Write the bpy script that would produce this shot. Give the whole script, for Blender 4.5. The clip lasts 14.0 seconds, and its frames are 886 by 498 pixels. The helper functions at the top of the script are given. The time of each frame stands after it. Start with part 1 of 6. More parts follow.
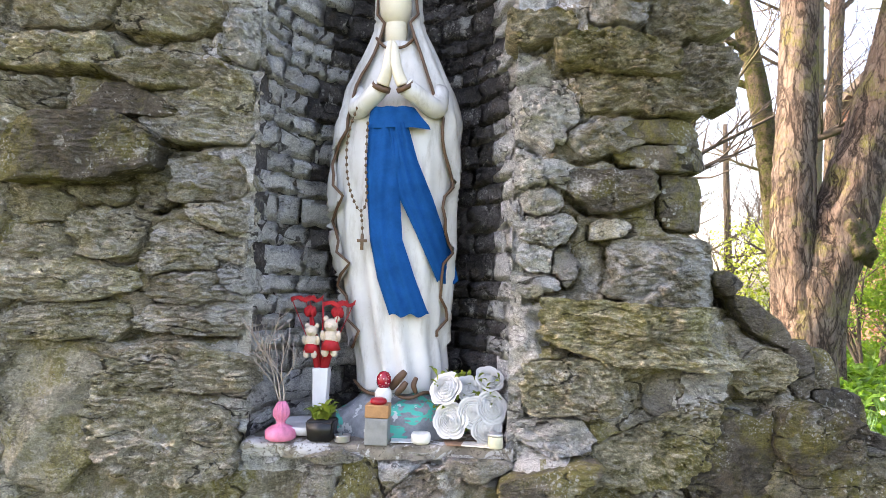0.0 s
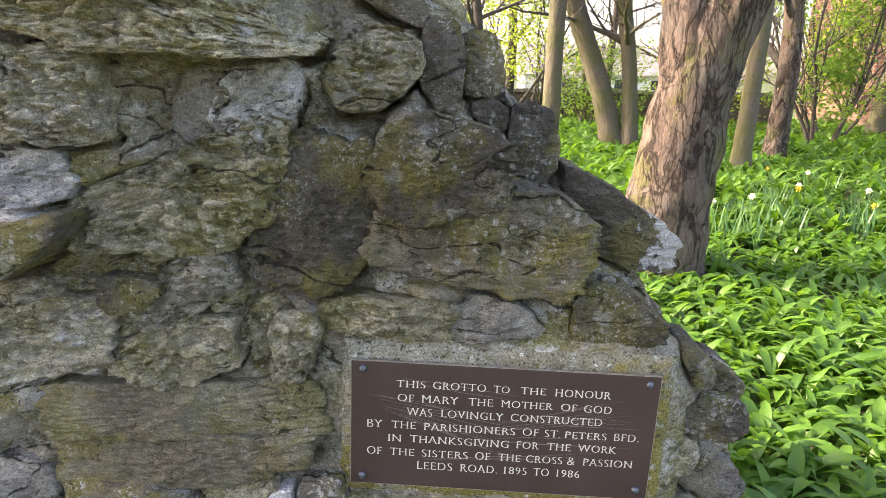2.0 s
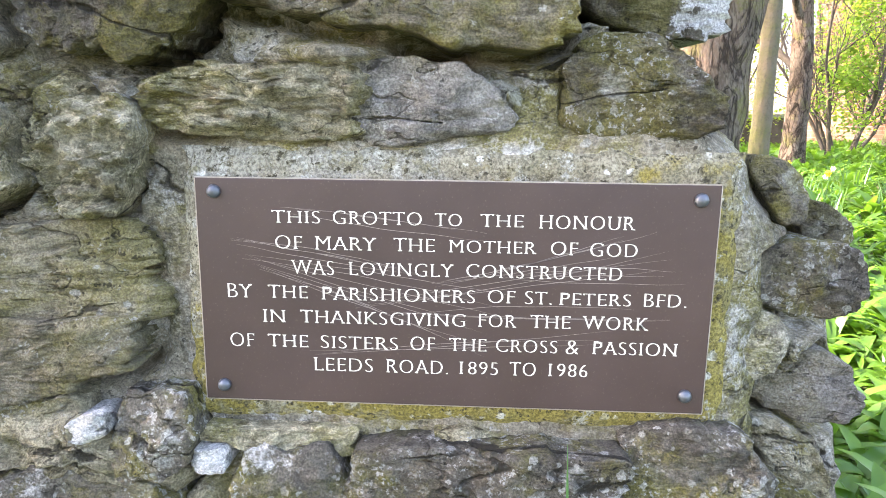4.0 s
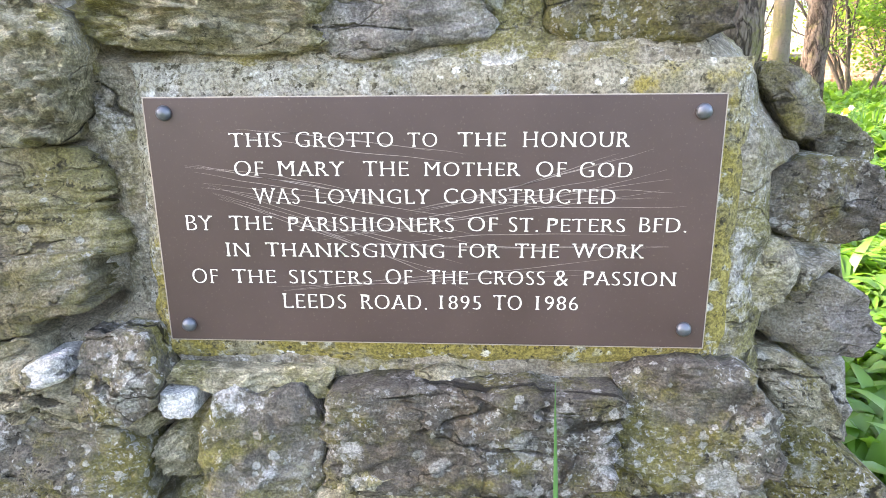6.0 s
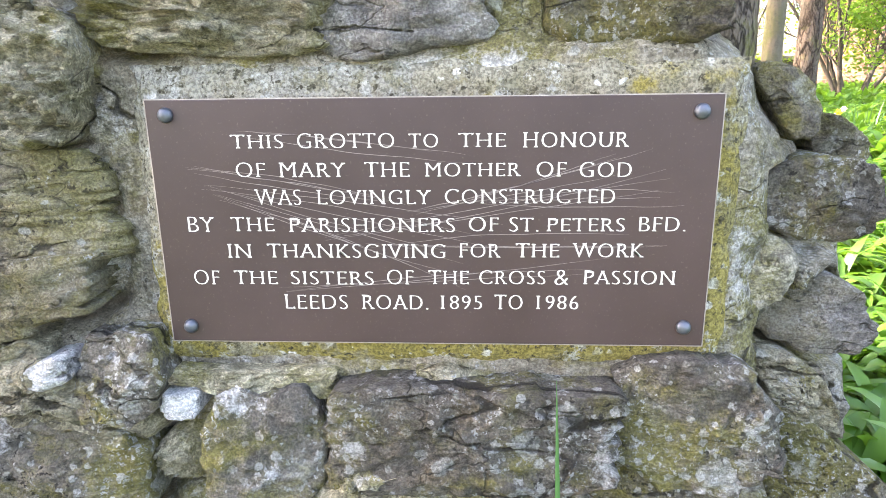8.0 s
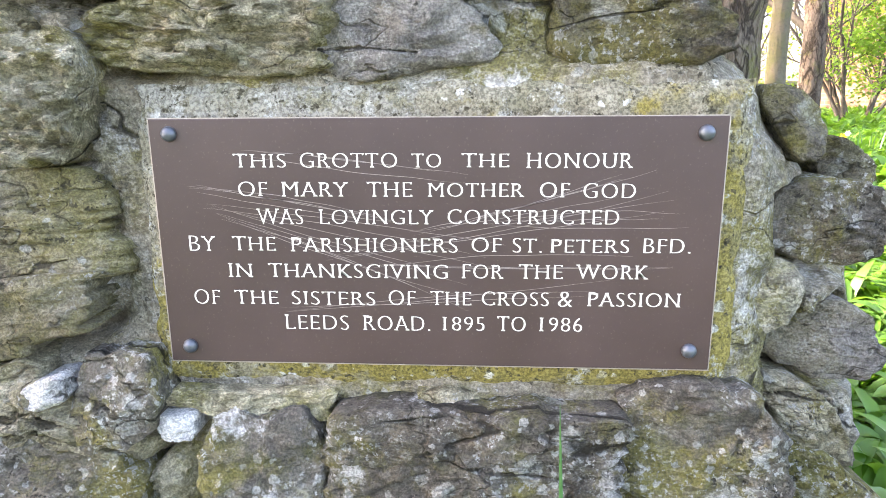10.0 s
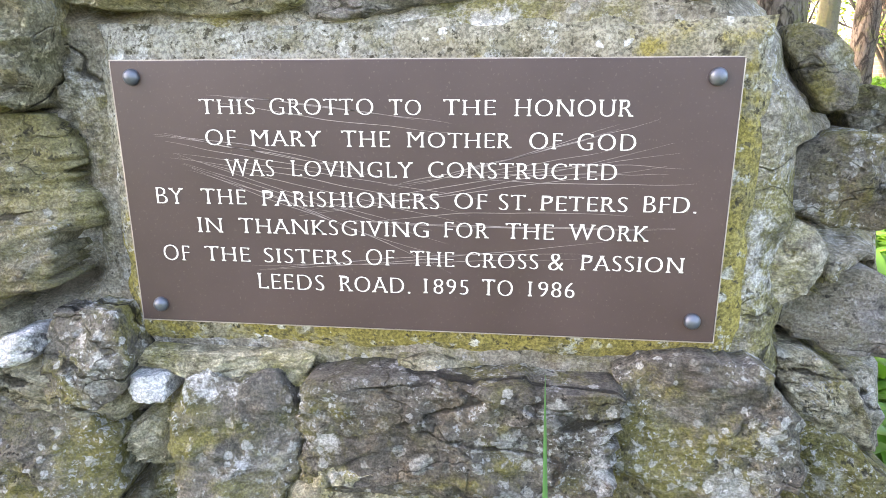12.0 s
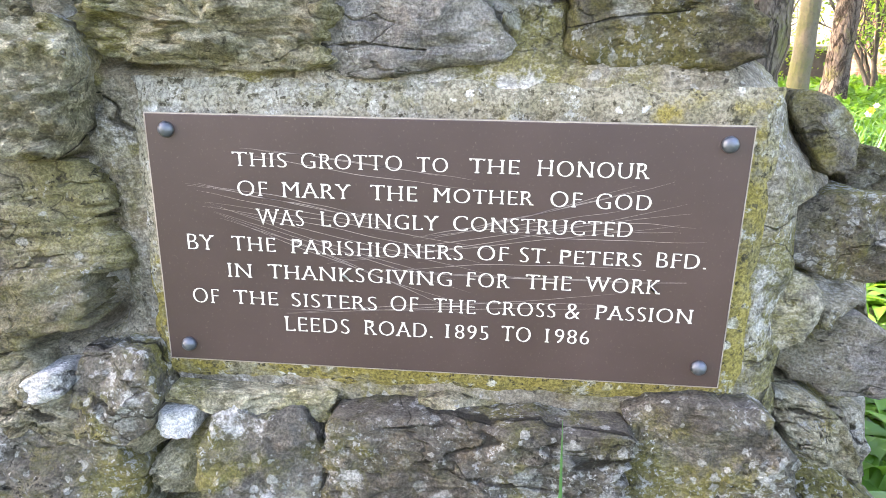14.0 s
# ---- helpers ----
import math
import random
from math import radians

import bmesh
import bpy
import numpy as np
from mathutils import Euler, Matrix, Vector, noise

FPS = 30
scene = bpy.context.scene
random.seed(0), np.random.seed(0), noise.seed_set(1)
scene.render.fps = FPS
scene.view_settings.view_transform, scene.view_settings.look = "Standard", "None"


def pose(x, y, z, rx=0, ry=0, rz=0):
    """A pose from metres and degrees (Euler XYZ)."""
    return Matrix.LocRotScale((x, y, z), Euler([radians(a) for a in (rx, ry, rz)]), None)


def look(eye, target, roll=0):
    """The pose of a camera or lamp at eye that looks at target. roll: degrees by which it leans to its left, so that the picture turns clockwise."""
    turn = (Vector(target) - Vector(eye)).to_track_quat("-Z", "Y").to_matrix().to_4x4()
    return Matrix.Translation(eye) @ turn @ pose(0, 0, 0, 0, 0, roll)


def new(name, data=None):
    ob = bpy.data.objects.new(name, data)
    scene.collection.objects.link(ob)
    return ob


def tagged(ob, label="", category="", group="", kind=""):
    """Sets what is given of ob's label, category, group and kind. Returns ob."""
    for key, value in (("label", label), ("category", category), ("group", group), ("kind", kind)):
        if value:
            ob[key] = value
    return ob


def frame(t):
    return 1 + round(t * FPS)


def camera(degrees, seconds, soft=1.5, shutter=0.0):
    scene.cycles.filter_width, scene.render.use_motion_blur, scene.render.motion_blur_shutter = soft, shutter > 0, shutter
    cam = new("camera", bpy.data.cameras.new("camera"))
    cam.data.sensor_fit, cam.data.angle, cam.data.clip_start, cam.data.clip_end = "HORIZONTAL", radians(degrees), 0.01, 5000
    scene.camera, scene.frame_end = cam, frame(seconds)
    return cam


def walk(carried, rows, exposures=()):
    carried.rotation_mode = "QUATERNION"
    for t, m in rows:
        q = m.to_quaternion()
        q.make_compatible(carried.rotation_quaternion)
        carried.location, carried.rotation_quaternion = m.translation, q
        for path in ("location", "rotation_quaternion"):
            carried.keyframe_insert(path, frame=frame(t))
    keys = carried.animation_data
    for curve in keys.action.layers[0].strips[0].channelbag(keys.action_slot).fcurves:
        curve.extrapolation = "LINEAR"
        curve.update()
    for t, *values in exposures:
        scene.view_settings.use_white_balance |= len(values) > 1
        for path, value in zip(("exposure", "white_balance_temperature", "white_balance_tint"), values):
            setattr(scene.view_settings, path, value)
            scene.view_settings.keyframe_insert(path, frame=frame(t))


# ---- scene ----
cam = camera(69.0, 14.0, soft=0.7)
PATH = [
    (0, (-0.893, -1.579, 1.279), (-1.019, 0.415, 1.381), 1.9),
    (0.5, (-0.626, -1.48, 1.221), (-0.706, 0.518, 1.226), 1.1),
    (0.6, (-0.587, -1.449, 1.206), (-0.64, 0.548, 1.158), 1.3),
    (1, (-0.428, -1.312, 1.18), (-0.415, 0.682, 1.033), 0.3),
    (1.5, (-0.246, -1.117, 1.165), (-0.197, 0.873, 0.961), -0.3),
    (1.8, (-0.129, -0.996, 1.135), (-0.175, 0.974, 0.804), -0.2),
    (2, (-0.064, -0.927, 1.076), (-0.137, 1.003, 0.557), 1.0),
    (2.2, (-0.034, -0.861, 1.03), (-0.137, 1.049, 0.449), 0.7),
    (2.5, (-0.01, -0.717, 0.97), (-0.123, 1.168, 0.313), -0.8),
    (3, (0.001, -0.612, 0.829), (-0.084, 1.297, 0.239), -1.5),
    (3.5, (0.006, -0.592, 0.725), (-0.108, 1.359, 0.3), 0.3),
    (3.7, (0.014, -0.594, 0.705), (-0.091, 1.368, 0.335), -0.4),
    (5.8, (0.047, -0.557, 0.654), (-0.069, 1.381, 0.171), -1.6),
    (6, (0.051, -0.546, 0.652), (-0.091, 1.382, 0.139), -2.0),
    (6.5, (0.044, -0.545, 0.65), (-0.08, 1.386, 0.147), -1.8),
    (7, (0.046, -0.547, 0.652), (-0.081, 1.386, 0.153), -1.8),
    (7.5, (0.046, -0.548, 0.652), (-0.085, 1.382, 0.144), -2.2),
    (8, (0.046, -0.55, 0.651), (-0.081, 1.381, 0.145), -2.2),
    (10.5, (0.048, -0.545, 0.647), (-0.093, 1.402, 0.214), -1.9),
    (11, (0.051, -0.545, 0.644), (-0.099, 1.4, 0.204), -2.2),
    (11.5, (0.036, -0.535, 0.649), (-0.081, 1.4, 0.159), -2.6),
    (12, (0.086, -0.502, 0.627), (-0.156, 1.413, 0.101), -1.7),
    (12.5, (0.085, -0.469, 0.612), (-0.318, 1.397, 0.016), -1.4),
    (13, (0.07, -0.467, 0.618), (-0.379, 1.37, -0.035), -4.2),
    (13.5, (0.046, -0.484, 0.688), (-0.197, 1.373, -0.015), -1.8),
    (14, (0.053, -0.516, 0.683), (-0.127, 1.394, 0.121), -0.6),
]
walk(cam, [(t, look(eye, target, roll)) for t, eye, target, roll in PATH],
     exposures=[(0.0, 2.9, 7650, 23), (1.0, 2.72, 7600, 22), (1.5, 2.5, 7550, 22), (2.0, 2.62, 7500, 22), (2.5, 2.95, 7420, 22), (3.5, 3.55, 7300, 21), (6.0, 3.7, 7250, 21), (14.0, 3.7, 7250, 21)])

# ---------------------------------------------------------------- light
world = bpy.data.worlds.new("sky")
scene.world = world
world.use_nodes = True
SUN_DIR = Vector((-0.84, 0.17, 0.56)).normalized()      # towards the sun
sky = world.node_tree.nodes.new("ShaderNodeTexSky")
sky.sky_type = "NISHITA"
sky.sun_disc = False
sky.sun_elevation = math.asin(SUN_DIR.z)
sky.sun_rotation = math.atan2(SUN_DIR.x, SUN_DIR.y)
sky.dust_density = 3.0
world.node_tree.links.new(sky.outputs[0], world.node_tree.nodes["Background"].inputs[0])
world.node_tree.nodes["Background"].inputs[1].default_value = 0.15
sun = new("sun", bpy.data.lights.new("sun", "SUN"))
sun.data.energy, sun.data.angle, sun.data.color = 2.5, radians(0.6), (1.0, 0.94, 0.84)
sun.matrix_world = look(SUN_DIR * 30, (0, 0, 0))

# ---------------------------------------------------------------- node materials


class Nodes:
    """A small helper that writes shader nodes."""

    def __init__(self, name):
        self.mat = bpy.data.materials.new(name)
        self.mat.use_nodes = True
        self.tree = self.mat.node_tree
        self.bsdf = self.tree.nodes["Principled BSDF"]
        self.out = self.tree.nodes["Material Output"]
        self.own = None

    def each_its_own(self):
        """Shifts the pattern from object to object, so that it breaks off at every stone's edge."""
        r = self.add("ObjectInfo").outputs["Random"]
        far = self.add("CombineXYZ", {0: self.math("MULTIPLY", r, 37.0), 1: self.math("MULTIPLY", r, 19.0), 2: self.math("MULTIPLY", r, 53.0)})
        self.own = self.add("VectorMath", {0: self.add("NewGeometry").outputs["Position"], 1: far.outputs[0]}, op="ADD").outputs[0]

    def add(self, kind, ins=None, op=""):
        n = self.tree.nodes.new("ShaderNode" + kind)
        if op:
            n.operation = op
        for k, v in (ins or {}).items():
            self.put(n.inputs[k], v)
        return n

    def put(self, socket, v):
        if isinstance(v, bpy.types.NodeSocket):
            self.tree.links.new(v, socket)
        elif isinstance(v, bpy.types.Node):
            self.tree.links.new(v.outputs[0], socket)
        elif isinstance(v, tuple) and len(v) == 3 and socket.type == "RGBA":
            socket.default_value = (*v, 1)
        else:
            socket.default_value = v

    def place(self, scale=(1, 1, 1), local=False, turn=(0, 0, 0)):
        src = self.add("TexCoord").outputs["Object"] if local else self.own or self.add("NewGeometry").outputs["Position"]
        return self.add("Mapping", {"Vector": src, "Scale": scale, "Rotation": turn})

    def noise(self, scale, detail=5.0, rough=0.55, vec=None, warp=0.0):
        ins = {"Scale": scale, "Detail": detail, "Roughness": rough, "Distortion": warp}
        ins["Vector"] = vec or self.place()
        return self.add("TexNoise", ins).outputs["Fac"]

    def ramp(self, fac, lo, hi, a=0.0, b=1.0):
        return self.add("MapRange", {"Value": fac, "From Min": lo, "From Max": hi, "To Min": a, "To Max": b}).outputs[0]

    def mix(self, fac, a, b, how="MIX"):
        n = self.add("Mix")
        n.data_type, n.blend_type = "RGBA", how
        for k, v in ((0, fac), (6, a), (7, b)):
            self.put(n.inputs[k], v)
        return n.outputs[2]

    def math(self, op, a, b=0.0):
        return self.add("Math", {0: a, 1: b}, op=op).outputs[0]

    def spots(self, scale, size, vec=None):
        """Round blotches with ragged rims, 0 to 1."""
        warp = self.add("TexNoise", {"Vector": vec or self.place(), "Scale": scale * 3, "Detail": 4.0})
        off = self.add("VectorMath", {0: warp.outputs["Color"], 1: (0.5, 0.5, 0.5)}, op="SUBTRACT")
        off = self.add("VectorMath", {0: off.outputs[0], "Scale": 0.55 / scale}, op="SCALE")
        pos = self.add("VectorMath", {0: vec or self.place(), 1: off.outputs[0]}, op="ADD")
        v = self.add("TexVoronoi", {"Vector": pos.outputs[0], "Scale": scale, "Randomness": 1.0})
        pick = self.add("SeparateColor", {"Color": v.outputs["Color"]}).outputs[0]
        lim = self.math("MULTIPLY", pick, size)
        return self.ramp(self.math("SUBTRACT", lim, v.outputs["Distance"]), -0.015, 0.05)

    def finish(self, color, rough=0.9, height=None, bump=0.5, dist=0.01, spec=0.3, metal=0.0):
        self.put(self.bsdf.inputs["Base Color"], color)
        self.put(self.bsdf.inputs["Roughness"], rough)
        self.bsdf.inputs["Specular IOR Level"].default_value = spec
        self.put(self.bsdf.inputs["Metallic"], metal)
        if height is not None:
            b = self.add("Bump", {"Height": height, "Strength": bump, "Distance": dist})
            self.tree.links.new(b.outputs[0], self.bsdf.inputs["Normal"])
        return self.mat


def rock_material(name, dark, light, moss=0.3, lichen=0.3, strata=0.5, warm=0.2, white=0.0, splash=False, even=1.0):
    n = Nodes(name)
    n.each_its_own()
    big, mid = n.noise(6, 6, 0.6), n.noise(26, 10, 0.68)
    fine = n.noise(85, 7, 0.7, n.place((1, 1, 1.8)))
    grit = n.noise(420, 4, 0.7)
    patchy = n.ramp(n.noise(10, 4, 0.6), 0.42, 0.60, 0.2, 1.0)
    color = n.mix(n.ramp(big, 0.38, 0.64), dark, light)
    color = n.mix(n.ramp(n.noise(16, 5, 0.6, warp=0.6), 0.54, 0.66, 0, warm), color, (0.34, 0.22, 0.10))
    color = n.mix(n.ramp(n.noise(6, 9, 0.72, warp=0.4), 0.48, 0.57, 0, min(1.0, moss * 1.25)), color, (0.25, 0.225, 0.045))
    color = n.mix(n.ramp(n.noise(19, 8, 0.7), 0.54, 0.63, 0, moss * 0.8), color, (0.10, 0.105, 0.03))
    if white:
        color = n.mix(n.ramp(n.noise(11, 9, 0.74), 0.60 - 0.22 * white, 0.66 - 0.18 * white, 0, 0.9), color, (0.76, 0.75, 0.73))
    # dark in the hollows, pale on the crests: relief shading put into colour
    color = n.mix(n.math("MULTIPLY", n.ramp(mid, 0.53, 0.60, 0.0, 0.6 * even), patchy), color, tuple(c * 0.42 for c in dark))
    color = n.mix(n.ramp(mid, 0.35, 0.46, 0.5 * even, 0.0), color, tuple(min(1, c * 1.35) for c in light))
    color = n.mix(n.math("MULTIPLY", n.ramp(fine, 0.525, 0.575, 0, 0.2 + 0.42 * even), patchy), color, tuple(c * 0.45 for c in dark))
    color = n.mix(n.ramp(fine, 0.41, 0.46, 0.1 + 0.30 * even, 0.0), color, tuple(min(1, c * 1.4) for c in light))
    if splash:
        x = n.add("SeparateXYZ", {0: n.add("TexCoord").outputs["Object"]}).outputs[0]
        x = n.math("ADD", x, n.ramp(n.noise(28, 7, 0.7), 0.3, 0.7, -0.035, 0.035))
        color = n.mix(n.ramp(x, 0.060, 0.066, 0, 0.92), color, (0.66, 0.66, 0.65))
    pale = n.math("MULTIPLY", n.spots(20, 0.40), n.ramp(n.noise(4, 3), 0.62 - 0.25 * lichen, 0.74 - 0.2 * lichen))
    color = n.mix(n.math("MULTIPLY", pale, n.ramp(fine, 0.38, 0.56, 0.95, 0.4)), color, (0.52, 0.53, 0.49))
    pale = n.math("MULTIPLY", n.spots(75, 0.42), n.ramp(n.noise(9, 3), 0.60 - 0.2 * lichen, 0.70 - 0.15 * lichen))
    color = n.mix(n.math("MULTIPLY", pale, 0.7), color, (0.55, 0.55, 0.51))
    dust = n.math("MULTIPLY", n.ramp(n.noise(170, 5, 0.7), 0.55, 0.60), n.ramp(n.noise(12, 5, 0.6), 0.60 - 0.12 * lichen, 0.66 - 0.1 * lichen))
    color = n.mix(n.math("MULTIPLY", dust, 0.85), color, (0.60, 0.60, 0.57))
    # small holes darkened in colour for the shade that bump alone leaves out
    shaded_pits = n.math("MULTIPLY", n.ramp(n.noise(140, 4, 0.6), 0.60, 0.63), n.ramp(n.noise(14, 3), 0.46, 0.60, 0.0, 1.0))
    color = n.mix(n.math("MULTIPLY", shaded_pits, 0.8), color, tuple(c * 0.25 for c in dark))
    tone = n.math("MULTIPLY", n.ramp(n.add("ObjectInfo").outputs["Random"], 0, 1, 0.68, 1.08), n.ramp(grit, 0.44, 0.56, 1.26, 0.74))
    color = n.mix(1.0, color, n.add("CombineColor", {0: tone, 1: tone, 2: tone}).outputs[0], "MULTIPLY")
    beds = n.noise(9, 8, 0.7, n.place((0.6, 0.6, 4.5)), 0.5)
    line = n.math("ABSOLUTE", n.math("SUBTRACT", n.noise(5, 2.5, 0.5, n.place((0.5, 0.5, 1.5))), 0.5))
    jag = n.ramp(n.noise(60, 4, 0.6), 0.3, 0.7, -0.006, 0.006)
    crack = n.ramp(n.math("ADD", n.math("ADD", line, jag), n.ramp(n.noise(5, 2), 0.44, 0.52, 0.05, 0.0)), 0.001, 0.006)
    line = n.math("ABSOLUTE", n.math("SUBTRACT", n.noise(16, 3, 0.5, n.place((0.7, 0.7, 1.3))), 0.5))
    hair = n.ramp(n.math("ADD", n.math("ADD", line, jag), n.ramp(n.noise(8, 3), 0.46, 0.54, 0.07, 0.0)), 0.002, 0.010)
    crack = n.math("MULTIPLY", crack, n.ramp(hair, 0, 1, 0.35, 1.0))
    color = n.mix(n.ramp(crack, 0, 1, 0.82, 0.0), color, (0.022, 0.019, 0.014))
    h = n.math("ADD", n.math("MULTIPLY", mid, -1.0 * even), n.math("MULTIPLY", fine, -0.45))
    h = n.math("ADD", h, n.math("MULTIPLY", beds, 1.3 * strata))
    h = n.math("ADD", h, n.math("MULTIPLY", grit, -0.10))
    h = n.math("ADD", h, n.math("MULTIPLY", crack, 0.5))
    h = n.math("ADD", h, n.math("MULTIPLY", shaded_pits, -0.2))
    return n.finish(color, 0.92, h, 1.0, 0.034, 0.2)


ROCK = {
    "lime": rock_material("weathered limestone", (0.41, 0.37, 0.285), (0.74, 0.685, 0.55), 0.42, 0.3, 0.8, 0.35, 0.12),
    "limey": rock_material("limestone with flaking limewash", (0.40, 0.365, 0.29), (0.70, 0.65, 0.54), 0.3, 0.4, 0.8, 0.25, 0.55),
    "olive": rock_material("olive-brown sandstone", (0.165, 0.148, 0.11), (0.30, 0.272, 0.20), 0.6, 0.35, 0.35, 0.15, even=0.5),
    "mossy": rock_material("mossy limestone", (0.37, 0.335, 0.23), (0.68, 0.62, 0.45), 0.62, 0.3, 0.6, 0.25),
    "dark": rock_material("dark sandstone", (0.105, 0.092, 0.075), (0.215, 0.192, 0.153), 0.5, 0.6, 0.35, 0.1, even=0.5),
    "splash": rock_material("dark sandstone splashed white", (0.098, 0.086, 0.070), (0.205, 0.183, 0.146), 0.4, 0.35, 0.35, 0.1, 0.0, True, 0.5),
    "slab": rock_material("dark mossy sandstone", (0.25, 0.226, 0.165), (0.43, 0.395, 0.29), 0.5, 0.2, 0.4, 0.15, even=0.55),
    "spot": rock_material("lichened grey sandstone", (0.13, 0.117, 0.097), (0.262, 0.238, 0.197), 0.6, 1.0, 0.35, 0.25, 0.12, even=0.6),
    "grey": rock_material("grey stone", (0.23, 0.215, 0.20), (0.42, 0.39, 0.36), 0.25, 0.4, 0.4, 0.2, even=0.7),
    "pale": rock_material("whitened stone", (0.42, 0.405, 0.38), (0.68, 0.66, 0.63), 0.15, 0.8, 0.6, 0.15, 1.15),
    "pink": rock_material("pinkish stone", (0.28, 0.235, 0.20), (0.48, 0.41, 0.35), 0.2, 0.4, 0.4, 0.4, 0.3),
    "mortar": rock_material("smeared render", (0.34, 0.315, 0.25), (0.52, 0.485, 0.39), 0.55, 0.2, 0.2, 0.3),
}
MORTAR = rock_material("old mortar", (0.29, 0.262, 0.20), (0.49, 0.445, 0.36), 0.6, 0.5, 0.15, 0.35, 0.25)
LIMEWASH = rock_material("limewashed mortar", (0.30, 0.285, 0.265), (0.64, 0.63, 0.61), 0.2, 0.5, 0.6, 0.2, 0.85)
n = Nodes("plaque cement")
c = n.mix(n.ramp(n.noise(30, 8, 0.7), 0.36, 0.62), (0.175, 0.157, 0.108), (0.31, 0.29, 0.225))
at = n.add("SeparateXYZ", {0: n.add("TexCoord").outputs["Object"]})
low = n.math("SUBTRACT", n.math("MULTIPLY", at.outputs[0], 0.45), n.math("MULTIPLY", at.outputs[2], 1.3))
c = n.mix(n.ramp(n.math("ADD", low, n.ramp(n.noise(14, 8, 0.7), 0.3, 0.7, -0.28, 0.28)), -0.06, 0.06, 0, 0.85), c, (0.25, 0.205, 0.045))
c = n.mix(n.ramp(n.math("SUBTRACT", n.ramp(n.noise(11, 9, 0.75), 0.3, 0.7, -0.3, 0.3), low), 0.14, 0.26, 0, 0.7), c, (0.29, 0.29, 0.265))
c = n.mix(n.math("MULTIPLY", n.spots(60, 0.4), n.ramp(n.noise(16, 4), 0.5, 0.6)), c, (0.60, 0.60, 0.57))
c = n.mix(n.ramp(n.noise(22, 9, 0.74), 0.53, 0.60, 0, 0.65), c, (0.16, 0.145, 0.075))
c = n.mix(n.ramp(n.noise(34, 9, 0.76), 0.56, 0.60, 0, 0.75), c, (0.42, 0.42, 0.385))
c = n.mix(n.ramp(n.noise(75, 6, 0.75), 0.55, 0.61, 0, 0.75), c, (0.09, 0.08, 0.045))
c = n.mix(n.ramp(n.noise(150, 4, 0.6), 0.60, 0.63, 0, 0.8), c, (0.05, 0.045, 0.03))
grit = n.ramp(n.noise(330, 4, 0.75), 0.43, 0.57, 1.35, 0.65)
c = n.mix(1.0, c, n.add("CombineColor", {0: grit, 1: grit, 2: grit}).outputs[0], "MULTIPLY")
CEMENT = n.finish(c, 0.92, n.math("ADD", n.noise(60, 8, 0.7), n.math("MULTIPLY", n.noise(330, 4, 0.75), -0.2)), 0.9, 0.012, 0.2)
# dark brick for the back of the niche, pale limewashed brick towards the jambs
BRICK = rock_material("dark grey niche brick", (0.075, 0.069, 0.072), (0.19, 0.177, 0.182), 0.0, 0.4, 0.3, 0.15, 0.10, even=0.7)
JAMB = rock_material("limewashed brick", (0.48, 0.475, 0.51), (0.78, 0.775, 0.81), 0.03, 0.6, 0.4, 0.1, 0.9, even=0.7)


def plain(name, color, rough=0.6, vary=0.18, scale=30.0, bump=0.2, dist=0.003, spec=0.4, metal=0.0, second=None):
    n = Nodes(name)
    a = n.noise(scale, 6, 0.6)
    c = n.mix(n.ramp(a, 0.3, 0.7), tuple(x * (1 - vary) for x in color), second or tuple(min(1, x * (1 + vary)) for x in color))
    fine = n.noise(scale * 9, 4, 0.6)
    c = n.mix(n.ramp(fine, 0.35, 0.7, 0, vary), c, tuple(x * 0.6 for x in color))
    return n.finish(c, rough, n.math("ADD", a, n.math("MULTIPLY", fine, 0.3)), bump, dist, spec, metal)


# ---------------------------------------------------------------- building helpers


def part(name, bm, material, parent=None, label="", smooth=True, at=None):
    """Links a bmesh as one mesh object under a thing or a part."""
    me = bpy.data.meshes.new(name)
    bm.to_mesh(me)
    bm.free()
    return part_mesh(name, me, material, parent, label, smooth, at)


def part_mesh(name, me, material, parent=None, label="", smooth=True, at=None):
    for m in material if isinstance(material, (list, tuple)) else [material]:
        if m.name not in me.materials:
            me.materials.append(m)
    if smooth:
        me.polygons.foreach_set("use_smooth", [True] * len(me.polygons))
    ob = new(name, me)
    if parent:
        ob.parent = parent
    if at is not None:
        ob.matrix_basis = at
    return tagged(ob, label) if label else ob


def thing(name, at, label, category, group="", kind=""):
    ob = new(name)
    ob.empty_display_size = 0.05
    ob.matrix_basis = at if isinstance(at, Matrix) else Matrix.Translation(at)
    return tagged(ob, label, category, group, kind)


def box(bm, x0, x1, y0, y1, z0, z1, bevel=0.0, material=0):
    vs = [bm.verts.new((x, y, z)) for x in (x0, x1) for y in (y0, y1) for z in (z0, z1)]
    fs = [bm.faces.new([vs[i] for i in q]) for q in ((0, 1, 3, 2), (4, 6, 7, 5), (0, 4, 5, 1), (2, 3, 7, 6), (0, 2, 6, 4), (1, 5, 7, 3))]
    if bevel:
        out = bmesh.ops.bevel(bm, geom=list({e for f in fs for e in f.edges}), offset=bevel, segments=2, affect="EDGES", profile=0.5)
        fs = out["faces"]
    for f in fs:
        if f.is_valid:
            f.material_index = material
    return bm


def frames_along(pts):
    """A side and an up vector at each point of a line, without twist."""
    pts = [Vector(p) for p in pts]
    out, side = [], None
    for i, p in enumerate(pts):
        d = (pts[min(i + 1, len(pts) - 1)] - pts[max(i - 1, 0)]).normalized()
        if side is None:
            side = d.orthogonal().normalized()
        side = (side - d * side.dot(d)).normalized()
        out.append((p, side, d.cross(side)))
    return out


